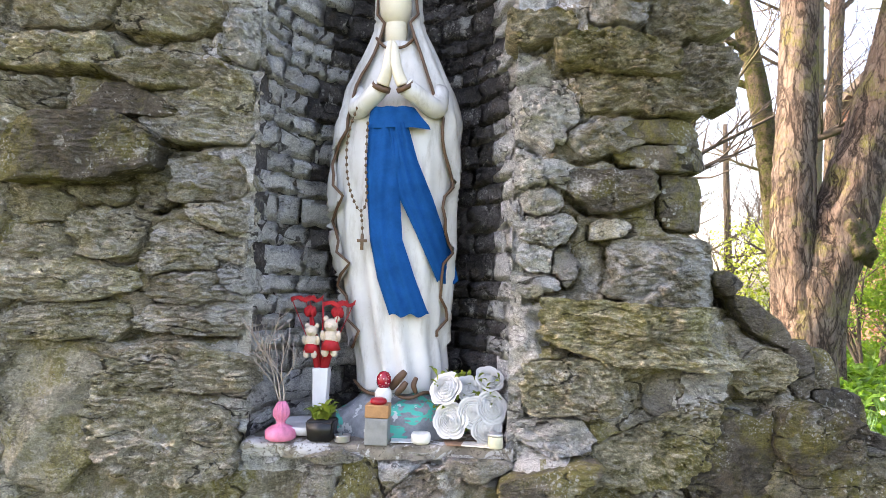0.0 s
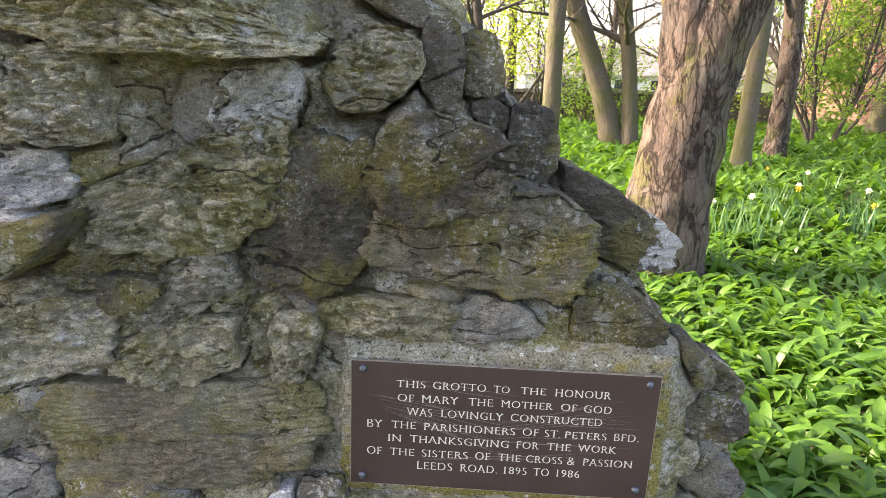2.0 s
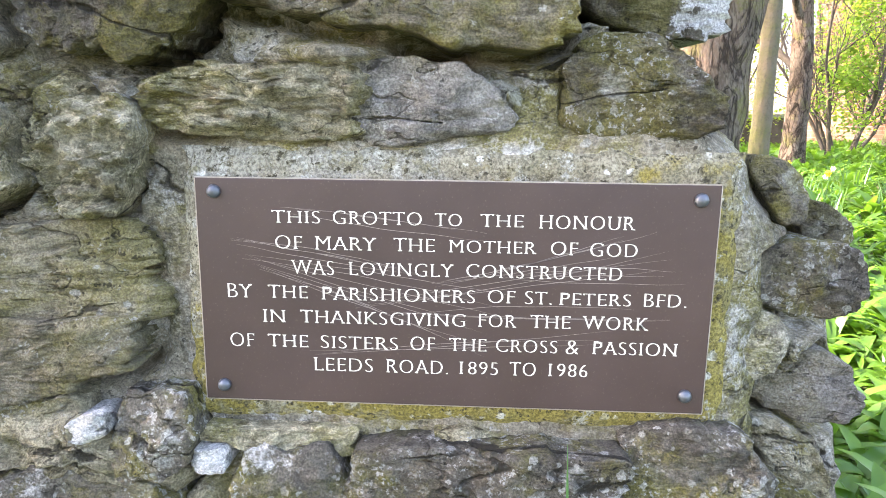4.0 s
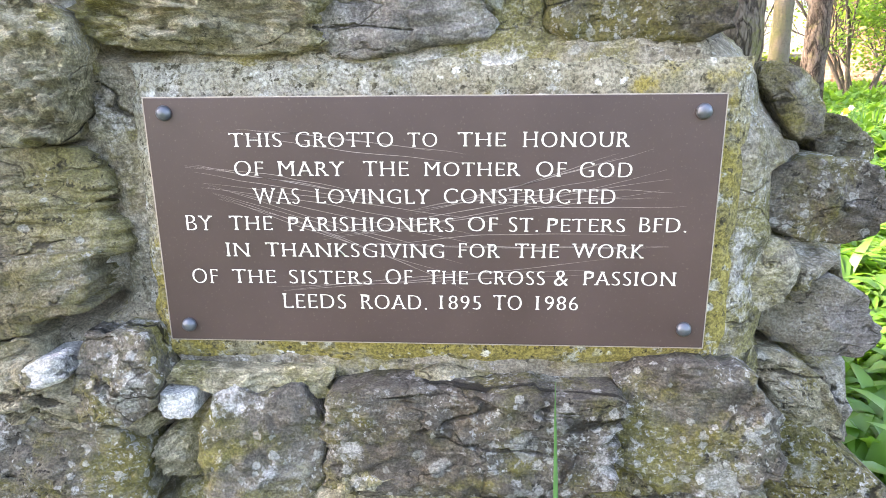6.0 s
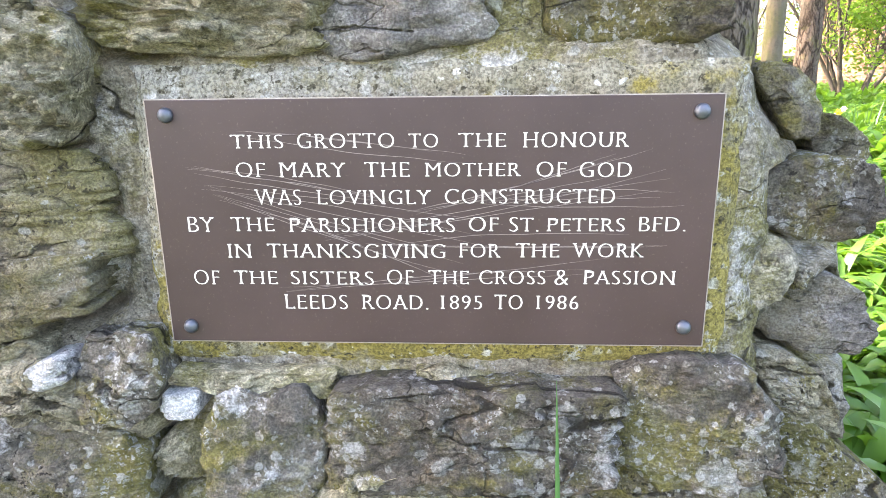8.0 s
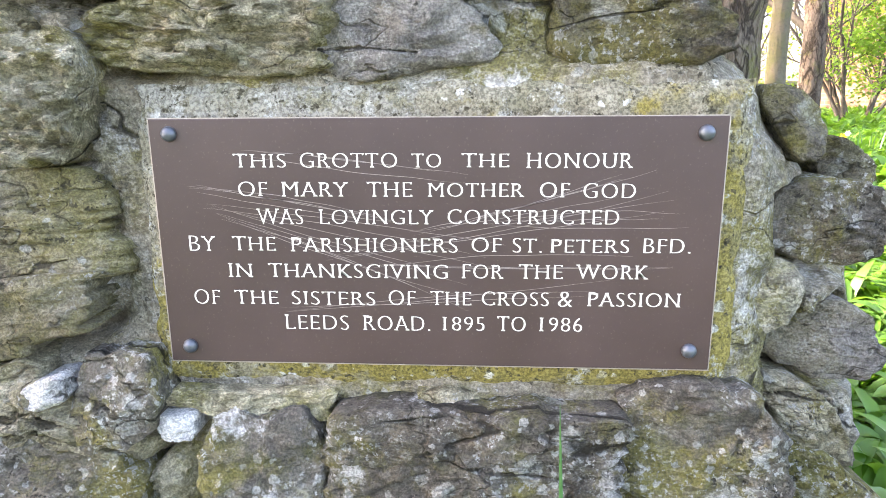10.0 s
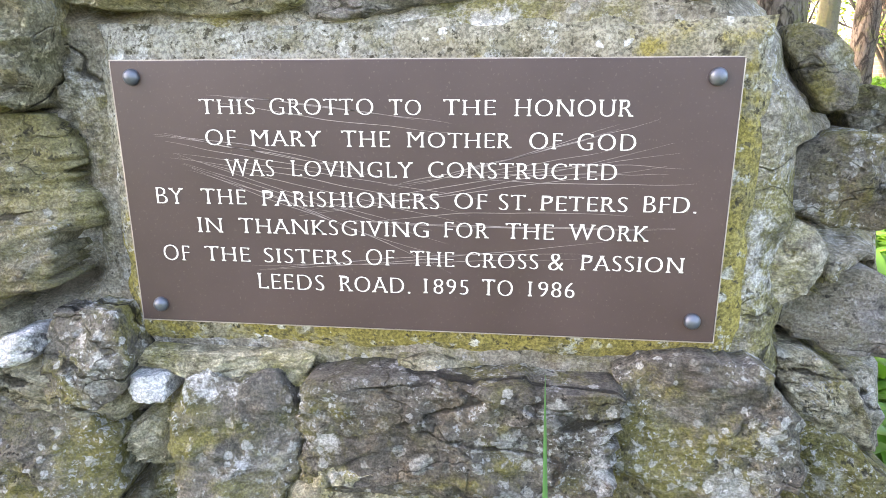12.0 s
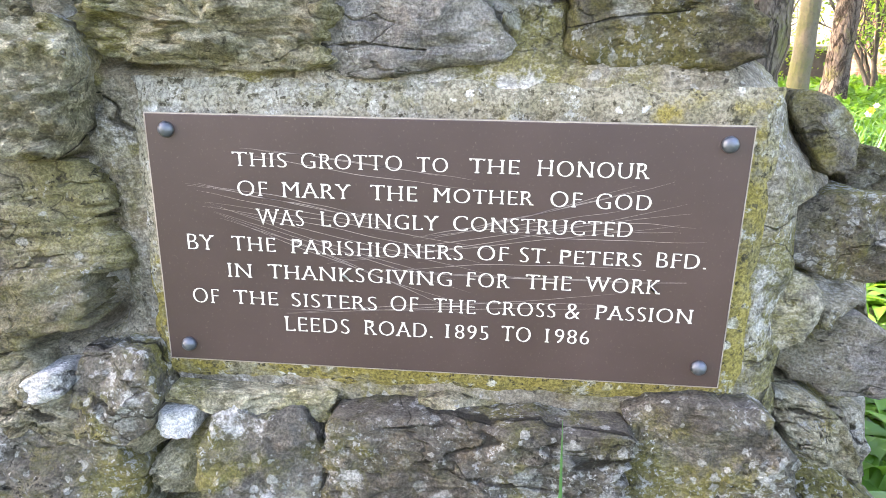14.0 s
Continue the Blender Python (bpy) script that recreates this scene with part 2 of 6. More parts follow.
def tube(bm, pts, radii, seg=8, material=0, flat=1.0, rough=0.0, cap=True):
    """A tapered round bar along points; rough: bumps as a share of the radius."""
    rings = []
    for (p, s, u), r in zip(frames_along(pts), radii):
        ring = []
        for k in range(seg):
            a = 2 * math.pi * k / seg
            q = p + (s * math.cos(a) + u * math.sin(a) * flat) * r
            if rough:
                big, small = noise.noise(q * (1.2 / max(r, 0.01))), noise.noise(Vector((q.x * 9, q.y * 9, q.z * 2.2)) * (0.6 / max(r, 0.01)))
                q += (q - p) * rough * (big + 0.35 * small)
            ring.append(bm.verts.new(q))
        rings.append(ring)
    for a, b in zip(rings, rings[1:]):
        for k in range(seg):
            f = bm.faces.new((a[k], a[(k + 1) % seg], b[(k + 1) % seg], b[k]))
            f.material_index = material
    if cap:
        for ring, turn in ((rings[0], -1), (rings[-1], 1)):
            f = bm.faces.new(ring[::turn])
            f.material_index = material
    return bm


def curve(pts, steps=6):
    """A smooth line through points (Catmull-Rom)."""
    pts = [Vector(p) for p in pts]
    out = []
    for i in range(len(pts) - 1):
        a, b, c, d = pts[max(i - 1, 0)], pts[i], pts[i + 1], pts[min(i + 2, len(pts) - 1)]
        for k in range(steps):
            t = k / steps
            out.append(0.5 * (2 * b + (c - a) * t + (2 * a - 5 * b + 4 * c - d) * t * t + (3 * b - a - 3 * c + d) * t ** 3))
    out.append(pts[-1])
    return out


def lathe(bm, profile, seg=24, material=0, centre=(0, 0), wave=None):
    """Rings of (radius, z); wave(angle, z) scales the radius."""
    rings = []
    for r, z in profile:
        rings.append([])
        for k in range(seg):
            a = 2 * math.pi * k / seg
            q = r * (wave(a, z) if wave else 1)
            rings[-1].append(bm.verts.new((centre[0] + q * math.cos(a), centre[1] + q * math.sin(a), z)))
    for a, b in zip(rings, rings[1:]):
        for k in range(seg):
            bm.faces.new((a[k], a[(k + 1) % seg], b[(k + 1) % seg], b[k])).material_index = material
    for ring, turn in ((rings[0], -1), (rings[-1], 1)):
        bm.faces.new(ring[::turn]).material_index = material
    return bm


def blob(bm, centre, size, material=0, rough=0.0, seg=16, turn=(0, 0, 0), seed=0.0):
    """An ellipsoid, or with rough a boulder."""
    m = Euler([radians(a) for a in turn]).to_matrix()
    rings = []
    for i in range(1, seg // 2):
        t = math.pi * i / (seg // 2)
        rings.append([])
        for k in range(seg):
            a = 2 * math.pi * k / seg
            d = Vector((math.sin(t) * math.cos(a), math.sin(t) * math.sin(a), math.cos(t)))
            g = 1 + rough * (noise.noise(d * 1.6 + Vector((seed, 0, 0))) + 0.5 * noise.noise(d * 4 + Vector((0, seed, 0))))
            rings[-1].append(bm.verts.new(Vector(centre) + m @ Vector((d.x * size[0] * g, d.y * size[1] * g, d.z * size[2] * g))))
    for a, b in zip(rings, rings[1:]):
        for k in range(seg):
            bm.faces.new((a[(k + 1) % seg], a[k], b[k], b[(k + 1) % seg])).material_index = material
    top = bm.verts.new(Vector(centre) + m @ Vector((0, 0, size[2])))
    low = bm.verts.new(Vector(centre) - m @ Vector((0, 0, size[2])))
    for k in range(seg):
        bm.faces.new((rings[0][k], rings[0][(k + 1) % seg], top)).material_index = material
        bm.faces.new((rings[-1][(k + 1) % seg], rings[-1][k], low)).material_index = material
    return bm


def crag(bm, size, seg=20, turn=(0, 0, 0), seed=0.0):
    """A broken boulder: a solid cut by random planes, slightly rough."""
    rng = random.Random(seed)
    m = Euler([radians(a) for a in turn]).to_matrix()
    cuts = []
    for _ in range(13):
        d = Vector((rng.gauss(0, 1), rng.gauss(0, 1), rng.gauss(0, 1))).normalized()
        cuts.append((d, rng.uniform(0.72, 1.0)))

    def surface(d):
        r = min([c / max(0.12, d.dot(k)) for k, c in cuts] + [1.25])
        r += 0.06 * noise.fractal(d * 4 + Vector((seed, 0, 0)), 0.8, 2.1, 5)
        return m @ Vector((d.x * size[0] * r, d.y * size[1] * r, d.z * size[2] * r))

    rings = []
    for i in range(1, seg // 2):
        t = math.pi * i / (seg // 2)
        rings.append([bm.verts.new(surface(Vector((math.sin(t) * math.cos(2 * math.pi * k / seg), math.sin(t) * math.sin(2 * math.pi * k / seg), math.cos(t))))) for k in range(seg)])
    top, low = bm.verts.new(surface(Vector((0, 0, 1)))), bm.verts.new(surface(Vector((0, 0, -1))))
    for a, b in zip(rings, rings[1:]):
        for k in range(seg):
            bm.faces.new((a[(k + 1) % seg], a[k], b[k], b[(k + 1) % seg]))
    for k in range(seg):
        bm.faces.new((rings[0][k], rings[0][(k + 1) % seg], top))
        bm.faces.new((rings[-1][(k + 1) % seg], rings[-1][k], low))
    return bm


def fractal(x, y, z, octaves=4):
    return noise.fractal(Vector((x, y, z)), 0.9, 2.1, octaves)


def _hash(i, j, k):
    h = (i * 374761393 + j * 668265263 + k * 2147483647 + 1013904223) & 0xFFFFFFFF
    h = ((h ^ (h >> 13)) * 1274126177) & 0xFFFFFFFF
    h = ((h ^ (h >> 16)) * 2246822519) & 0xFFFFFFFF
    return ((h ^ (h >> 15)) & 0xFFFFFF) / 0x7FFFFF - 1.0


def value_noise(x, y, z):
    """Smooth noise of arrays, about -1 to 1."""
    x, y, z = np.broadcast_arrays(np.asarray(x, float), y, z)
    i, j, k = (np.floor(v).astype(np.int64) for v in (x, y, z))
    u, v, w = (t * t * t * (t * (t * 6 - 15) + 10) for t in (x - i, y - j, z - k))
    out = 0.0
    for a in (0, 1):
        for b in (0, 1):
            for c in (0, 1):
                out = out + _hash(i + a, j + b, k + c) * (u if a else 1 - u) * (v if b else 1 - v) * (w if c else 1 - w)
    return out


def fbm(x, y, z, octaves=5, gain=0.5):
    out, amp = 0.0, 1.0
    for n in range(octaves):
        out = out + amp * value_noise(x * 2.03 ** n + 17.3 * n, y * 2.03 ** n, z * 2.03 ** n - 9.1 * n)
        amp *= gain
    return out

# ---------------------------------------------------------------- the stone grotto
PLAQUE_TILT = 1.42
PLAQUE_W, PLAQUE_H = 0.4825, 0.2185
PLAQUE_Z = 0.5288
NICHE_X, NICHE_HALF, NICHE_DEEP = -1.14, 0.33, 0.42
SILL_Z, NICHE_SPRING, BACK_Y, TOP_Z = 0.885, 2.32, 0.75, 2.85
STONES = []


def rock(x, z, w, h, turn, tone, y, left=None, top=None, right=None, foot=None):
    """Notes a stone of the face: middle, width, height, degrees of turn, kind, and the depth of its front.
    left, top, right, foot: the stretch of each side of its box (-1 to 1) that the stone touches; between them its corners are cut."""
    proud = 0.004 if left or tone not in ("dark", "slab", "spot", "splash") or min(w, h) <= 0.07 else 0.016
    if x > 0.27 and not left:
        w, h = w * 1.12, h * 1.12
    outline = None
    if left:
        outline = [(-1, left[0]), (-1, left[1]), (top[0], 1), (top[1], 1), (1, right[1]), (1, right[0]), (foot[1], -1), (foot[0], -1)]
    STONES.append((x, z, w / 2, h / 2, radians(turn), tone, y - proud, outline))


rock(-2.243, 1.888, 0.279, 0.195, 0, "lime", -0.05)
rock(-1.986, 1.943, 0.333, 0.092, 0, "lime", -0.05)
rock(-1.701, 1.932, 0.264, 0.106, 2, "lime", -0.05)
rock(-1.509, 1.884, 0.102, 0.130, 0, "pale", -0.05)
rock(-0.587, 1.930, 0.144, 0.060, 0, "lime", -0.08)
rock(-0.423, 1.927, 0.222, 0.090, 0, "lime", -0.05)
rock(-0.371, 1.804, 0.131, 0.152, 0, "lime", -0.03)
rock(-2.242, 1.681, 0.307, 0.206, 0, "lime", -0.05)
rock(-2.055, 1.723, 0.151, 0.087, 0, "lime", -0.05)
rock(-1.624, 1.659, 0.303, 0.119, 0, "lime", -0.06)
rock(-0.759, 1.698, 0.147, 0.178, 20, "pale", -0.06)
rock(-0.536, 1.730, 0.306, 0.096, 0, "lime", -0.09)
rock(-0.621, 1.639, 0.196, 0.096, 0, "lime", -0.07)
rock(-2.241, 1.463, 0.335, 0.203, 0, "lime", -0.05)
rock(-2.014, 1.463, 0.209, 0.132, 0, "lime", -0.05)
rock(-1.860, 1.489, 0.191, 0.094, 0, "lime", -0.05)
rock(-1.710, 1.500, 0.102, 0.128, 0, "lime", -0.04)
rock(-1.583, 1.508, 0.228, 0.116, -5, "lime", -0.07)
rock(-0.757, 1.534, 0.171, 0.088, 0, "pale", -0.07)
rock(-0.755, 1.497, 0.097, 0.106, 0, "pale", -0.05)
rock(-1.825, 1.376, 0.218, 0.140, 1, "lime", -0.06)
rock(-1.525, 1.420, 0.154, 0.087, -7, "lime", -0.08)
rock(-0.744, 1.412, 0.130, 0.081, 3, "pale", -0.05)
rock(-0.594, 1.418, 0.093, 0.047, 0, "lime", -0.05)
rock(-2.006, 1.335, 0.222, 0.124, 1, "lime", -0.05)
rock(-1.601, 1.345, 0.270, 0.116, 1, "lime", -0.06)
rock(-1.509, 1.265, 0.113, 0.096, 1, "pale", -0.05)
rock(-0.770, 1.344, 0.091, 0.070, -10, "pale", -0.04)
rock(-0.760, 1.281, 0.109, 0.053, 7, "pale", -0.05)
rock(-0.709, 1.323, 0.078, 0.098, 5, "grey", -0.03)
rock(-0.280, 1.301, 0.076, 0.059, -40, "dark", 0.06)
rock(-2.209, 1.249, 0.302, 0.199, 1, "lime", -0.05)
rock(-1.920, 1.155, 0.348, 0.094, 4, "lime", -0.06)
rock(-1.578, 1.170, 0.295, 0.079, 1, "lime", -0.06)
rock(-1.574, 1.247, 0.268, 0.098, 1, "lime", -0.06)
rock(-1.454, 1.077, 0.097, 0.134, 2, "pale", -0.06)
rock(-2.207, 1.024, 0.299, 0.223, 1, "lime", -0.05)
rock(-1.778, 0.963, 0.172, 0.149, 1, "lime", -0.05)
rock(-0.440, 1.023, 0.097, 0.111, 0, "grey", -0.00)
rock(-1.956, 0.922, 0.290, 0.342, 2, "mortar", -0.05)
rock(-1.229, 0.868, 0.153, 0.062, 0, "grey", -0.06)
rock(-1.075, 0.871, 0.165, 0.056, 0, "grey", -0.06)
rock(-0.899, 0.855, 0.154, 0.083, 0, "grey", -0.06)
rock(-0.714, 0.928, 0.190, 0.072, 0, "pale", -0.04)
rock(-2.188, 0.776, 0.324, 0.246, 2, "lime", -0.05)
rock(-1.270, 0.727, 0.101, 0.196, 0, "grey", -0.04)
rock(-0.864, 0.673, 0.148, 0.152, 0, "pink", -0.03)
rock(-0.749, 0.738, 0.121, 0.047, 8, "lime", -0.02)
rock(-0.376, 0.684, 0.084, 0.110, -31, "mossy", 0.01)
rock(-1.042, 0.616, 0.205, 0.105, 0, "grey", -0.03)
rock(0.014, 0.381, 0.208, 0.026, -2, "mossy", 0.00)
rock(-0.270, 0.306, 0.075, 0.077, 0, "mossy", 0.00)
rock(0.197, 0.259, 0.109, 0.050, 6, "spot", 0.00)
rock(-0.379, 0.171, 0.181, 0.085, 6, "spot", -0.01)
rock(-0.182, 0.195, 0.118, 0.062, 6, "spot", -0.01)
rock(-0.028, 0.226, 0.118, 0.037, 6, "pale", -0.01)
rock(0.093, 0.225, 0.085, 0.053, 6, "spot", 0.00)
# stones with a cut outline of their own
rock(-0.327, 0.664, 0.080, 0.114, 0, "mossy", -0.018, (-0.5, 0.5), (-0.7, 0.7), (0.1, 0.6), (-0.6, 0.3))
rock(-0.514, 0.548, 0.437, 0.100, 2, "slab", -0.020, (-1.0, 0.8), (-0.9, 0.9), (-0.9, 0.9), (-1.0, 1.0))
rock(-0.518, 0.456, 0.437, 0.098, 2, "slab", -0.024, (-1.0, 1.0), (-1.0, 1.0), (0.0, 1.0), (-1.0, 0.2))
rock(-0.182, 0.712, 0.206, 0.067, -3, "mossy", 0.002, (-0.6, 0.3), (-0.5, 0.8), (-0.6, 0.8), (-0.5, 0.6))
rock(-0.017, 0.705, 0.152, 0.082, -8, "grey", 0.006, (-0.6, 0.7), (-0.4, 0.3), (-0.3, 0.2), (-0.8, -0.5))
rock(0.178, 0.720, 0.149, 0.093, -5, "dark", 0.010, (-0.7, 0.3), (-0.7, 0.1), (-0.6, -0.1), (-0.6, 0.5))
rock(-0.040, 0.844, 0.326, 0.162, -6, "olive", -0.02, (-0.7, 0.2), (0.1, 0.7), (-0.7, 0.5), (0.1, 0.7))
rock(0.175, 0.842, 0.217, 0.100, -30, "splash", 0.10, (0.2, 0.8), (-0.8, 0.6), (-0.4, 0.7), (-0.2, 0.5))
rock(-0.102, 0.940, 0.205, 0.163, -8, "dark", -0.04, (-0.8, 0.9), (-0.8, 0.7), (-0.3, 0.8), (-0.8, -0.2))
rock(-0.295, 0.876, 0.183, 0.241, -12, "dark", -0.01, (-0.7, -0.1), (-0.5, 0.7), (-0.5, 0.5), (-0.7, 0.5))
rock(-0.480, 0.919, 0.285, 0.236, -8, "mossy", -0.02, (-1.0, -0.3), (0.7, 0.9), (-0.1, 1.0), (-1.0, 0.3))
rock(-0.373, 1.028, 0.110, 0.153, -18, "pale", 0.00, (-0.5, 0.4), (0.0, 0.6), (-0.1, 0.7), (-0.4, 0.1))
rock(-0.204, 1.082, 0.147, 0.121, 5, "mossy", 0.03, (-1.0, 0.1), (-0.2, 1.0), (-0.1, 0.9), (-0.9, -0.1))
rock(-0.108, 1.090, 0.065, 0.140, 0, "dark", 0.06, (-0.3, 0.7), (-0.6, 0.7), (-1.0, 0.8), (-0.2, 1.0))
rock(-0.052, 1.093, 0.081, 0.099, 0, "dark", 0.09, (0.0, 0.7), (-0.7, 0.4), (-1.0, 0.2), (-0.5, 1.0))
rock(-0.036, 1.012, 0.064, 0.057, 0, "dark", 0.10, (0.6, 0.8), (-0.9, 0.8), (-1.0, 0.7), (0.1, 1.0))
rock(0.038, 0.969, 0.083, 0.136, 0, "dark", 0.12, (-0.5, 0.7), (-0.6, 0.9), (-1.0, 1.0), (0.2, 0.8))
rock(-0.573, 0.746, 0.101, 0.064, 2, "dark", -0.03, (-0.9, 0.7), (-0.5, 0.4), (0.0, 0.4), (-1.0, 0.1))
rock(-0.494, 0.749, 0.182, 0.105, 10, "lime", -0.02, (-1.0, -0.2), (-0.1, 1.0), (0.0, 1.0), (-1.0, -0.3))
rock(-0.702, 0.698, 0.183, 0.073, 0, "lime", -0.02, (-1.0, 0.6), (0.0, 0.8), (-0.8, 0.9), (-1.0, 0.7))
rock(-0.707, 0.636, 0.201, 0.077, 3, "lime", -0.02, (-1.0, 0.8), (-0.7, 1.0), (-0.3, 1.0), (-1.0, -0.5))
rock(-0.523, 0.652, 0.211, 0.111, 5, "mossy", -0.02, (-0.5, 0.2), (0.4, 0.9), (-0.5, 1.0), (-0.4, 0.2))
rock(-0.185, 0.379, 0.164, 0.031, -2, "mossy", -0.01, (0.2, 0.8), (-1.0, 0.9), (-0.7, 1.0), (0.3, 0.8))
rock(-0.299, 0.394, 0.094, 0.085, 5, "spot", -0.03, (-0.8, -0.3), (-0.4, 0.7), (-0.4, 0.6), (-0.8, 0.3))
rock(-0.361, 0.403, 0.045, 0.027, 5, "pale", -0.03, (-1.0, 0.1), (0.1, 1.0), (-0.7, 1.0), (-1.0, 0.1))
rock(-0.243, 0.366, 0.036, 0.022, 0, "pale", -0.02, (0.1, 1.0), (-1.0, 1.0), (-0.9, 1.0), (-0.6, 0.9))
rock(-0.379, 0.287, 0.198, 0.124, -3, "spot", -0.03, (-1.0, 0.8), (-0.8, 0.6), (-0.4, 0.6), (-1.0, 0.5))
rock(-0.164, 0.302, 0.114, 0.150, 0, "spot", -0.03, (-0.7, 0.3), (-0.7, 0.6), (-0.2, 0.6), (-0.6, 0.1))
rock(0.030, 0.331, 0.259, 0.103, -2, "spot", -0.04, (-1.0, 0.8), (-0.8, 1.0), (-0.6, 1.0), (-1.0, 0.4))
rock(0.240, 0.338, 0.158, 0.129, -3, "spot", -0.02, (-0.6, 0.7), (-0.4, 0.4), (-0.6, -0.1), (-0.5, 0.3))
rock(0.364, 0.420, 0.131, 0.079, -12, "grey", 0.05, (-0.5, -0.2), (0.0, 0.3), (-0.8, -0.2), (-0.1, 0.8))
rock(0.305, 0.463, 0.059, 0.072, 0, "mortar", 0.03, (-0.4, 1.0), (-1.0, 0.8), (0.0, 1.0), (-0.7, -0.4))
rock(0.353, 0.533, 0.109, 0.076, 0, "spot", 0.04, (-0.4, 0.8), (-0.6, 0.8), (-0.9, 0.8), (-0.2, 1.0))
rock(0.311, 0.621, 0.081, 0.063, -25, "dark", 0.04, (0.6, 0.9), (-1.0, 0.3), (-0.9, 0.1), (0.6, 0.9))
rock(0.386, 0.583, 0.064, 0.051, -10, "dark", 0.08, (0.2, 1.0), (-1.0, -0.6), (-0.6, 0.0), (-0.6, 0.5))
rock(0.345, 0.345, 0.122, 0.053, -40, "mossy", 0.03, (-0.1, 0.4), (-0.5, 0.1), (-1.0, 0.1), (0.0, 1.0))
rock(0.377, 0.252, 0.210, 0.117, -25, "spot", 0.02, (0.6, 1.0), (-1.0, -0.7), (-0.2, 0.1), (-0.2, 0.1))
rock(-1.199, 0.722, 0.157, 0.238, 9, "dark", -0.03, (-0.9, -0.5), (0.1, 1.0), (0.1, 0.9), (-0.9, -0.4))
rock(-1.074, 0.718, 0.300, 0.245, 0, "pink", -0.04, (-1.0, -0.6), (0.3, 0.8), (-0.5, 1.0), (-1.0, 0.7))
rock(-0.723, 0.826, 0.235, 0.077, 12, "dark", -0.12, (-0.6, 0.7), (-0.2, 1.0), (0.3, 0.9), (-0.5, 0.1))
rock(-0.452, 1.310, 0.291, 0.175, 0, "limey", -0.05, (-0.6, 0.9), (-1.0, 1.0), (-0.7, 1.0), (-0.1, 0.8))
rock(-0.516, 1.170, 0.478, 0.144, -2, "mossy", -0.08, (-0.4, 0.9), (-1.0, 0.9), (-0.8, 1.0), (-0.3, 0.7))
rock(-0.680, 1.042, 0.224, 0.131, 0, "lime", -0.06, (-0.7, 0.7), (-0.4, 0.8), (-0.8, 0.9), (-0.7, 0.8))
rock(-0.202, 1.207, 0.178, 0.063, -42, "dark", 0.06, (-0.3, 0.2), (-0.5, 0.2), (-0.3, 0.6), (-0.2, 0.2))
rock(-0.598, 1.818, 0.284, 0.106, 3, "mossy", -0.12, (-0.2, 0.7), (-0.6, 0.0), (-1.0, 0.3), (0.5, 1.0))
rock(-0.771, 1.890, 0.159, 0.082, 0, "mossy", -0.08, (-0.6, 0.8), (-1.0, 0.7), (-0.1, 0.6), (-0.6, -0.2))
rock(-0.481, 1.646, 0.193, 0.061, 3, "dark", -0.06, (-0.4, 0.9), (-1.0, 0.6), (-0.8, 0.1), (0.2, 0.8))
rock(-0.476, 1.585, 0.213, 0.064, 4, "dark", -0.06, (-0.1, 1.0), (-1.0, 0.2), (-1.0, 0.7), (0.0, 1.0))
rock(-0.419, 1.487, 0.117, 0.130, 0, "dark", -0.03, (-0.6, 1.0), (-1.0, 0.9), (-0.9, 1.0), (-0.6, 1.0))
rock(-0.595, 1.505, 0.202, 0.101, 0, "spot", -0.07, (-0.2, 0.9), (-1.0, 0.9), (-0.4, 1.0), (-0.4, 0.2))
rock(-1.888, 1.578, 0.401, 0.163, 3, "dark", -0.13, (-0.8, -0.1), (-0.5, 0.5), (-0.7, 0.3), (-0.8, 0.4))
rock(-1.797, 1.709, 0.279, 0.077, -5, "dark", -0.06, (-0.8, 0.2), (-0.2, 0.1), (-0.7, -0.1), (-0.9, 0.7))
rock(-1.621, 1.055, 0.361, 0.120, 2, "lime", -0.07, (-0.4, 0.3), (-0.2, 0.2), (-0.9, 0.2), (-0.4, 0.9))
rock(-1.668, 0.876, 0.378, 0.210, 0, "lime", -0.06, (-0.2, 0.8), (-0.7, 0.3), (-0.6, 0.7), (-0.2, 0.4))
rock(-1.908, 1.255, 0.346, 0.111, 2, "lime", -0.06, (-0.7, 0.8), (-0.8, 0.1), (-0.3, 0.3), (-0.5, 0.3))
rock(-1.556, 1.729, 0.168, 0.108, 0, "lime", -0.05, (-0.2, 0.6), (-0.1, 0.7), (-0.7, 0.4), (-0.6, 0.4))
rock(-1.975, 1.828, 0.280, 0.085, 0, "lime", -0.07, (-0.9, 0.8), (-0.8, 0.7), (-0.5, 0.6), (-1.0, 0.7))
rock(-1.698, 1.782, 0.324, 0.088, 2, "lime", -0.06, (0.1, 0.5), (-0.3, 0.2), (-1.0, 0.0), (-0.4, 0.9))
ROCK_COUNT = len(STONES)

# plain courses that close the wall round the parts above
for row in range(7):
    for col in range(8):
        rock(-2.55 + col * 0.33 + (row % 2) * 0.15, 2.14 + row * 0.12, 0.33, 0.13, random.uniform(-5, 5), random.choice(("lime", "mossy", "dark")), -0.05)
for row in range(14):
    for col in range(2):
        rock(-2.62 + col * 0.31 + (row % 2) * 0.12, 0.35 + row * 0.13, 0.31, 0.14, random.uniform(-5, 5), random.choice(("lime", "lime", "dark")), -0.05)
for row in range(5):
    for col in range(13):
        rock(-2.5 + col * 0.235 + (row % 2) * 0.1, -0.02 + row * 0.1, 0.24, 0.11, random.uniform(-5, 5), random.choice(("spot", "grey", "mossy")), -0.03)


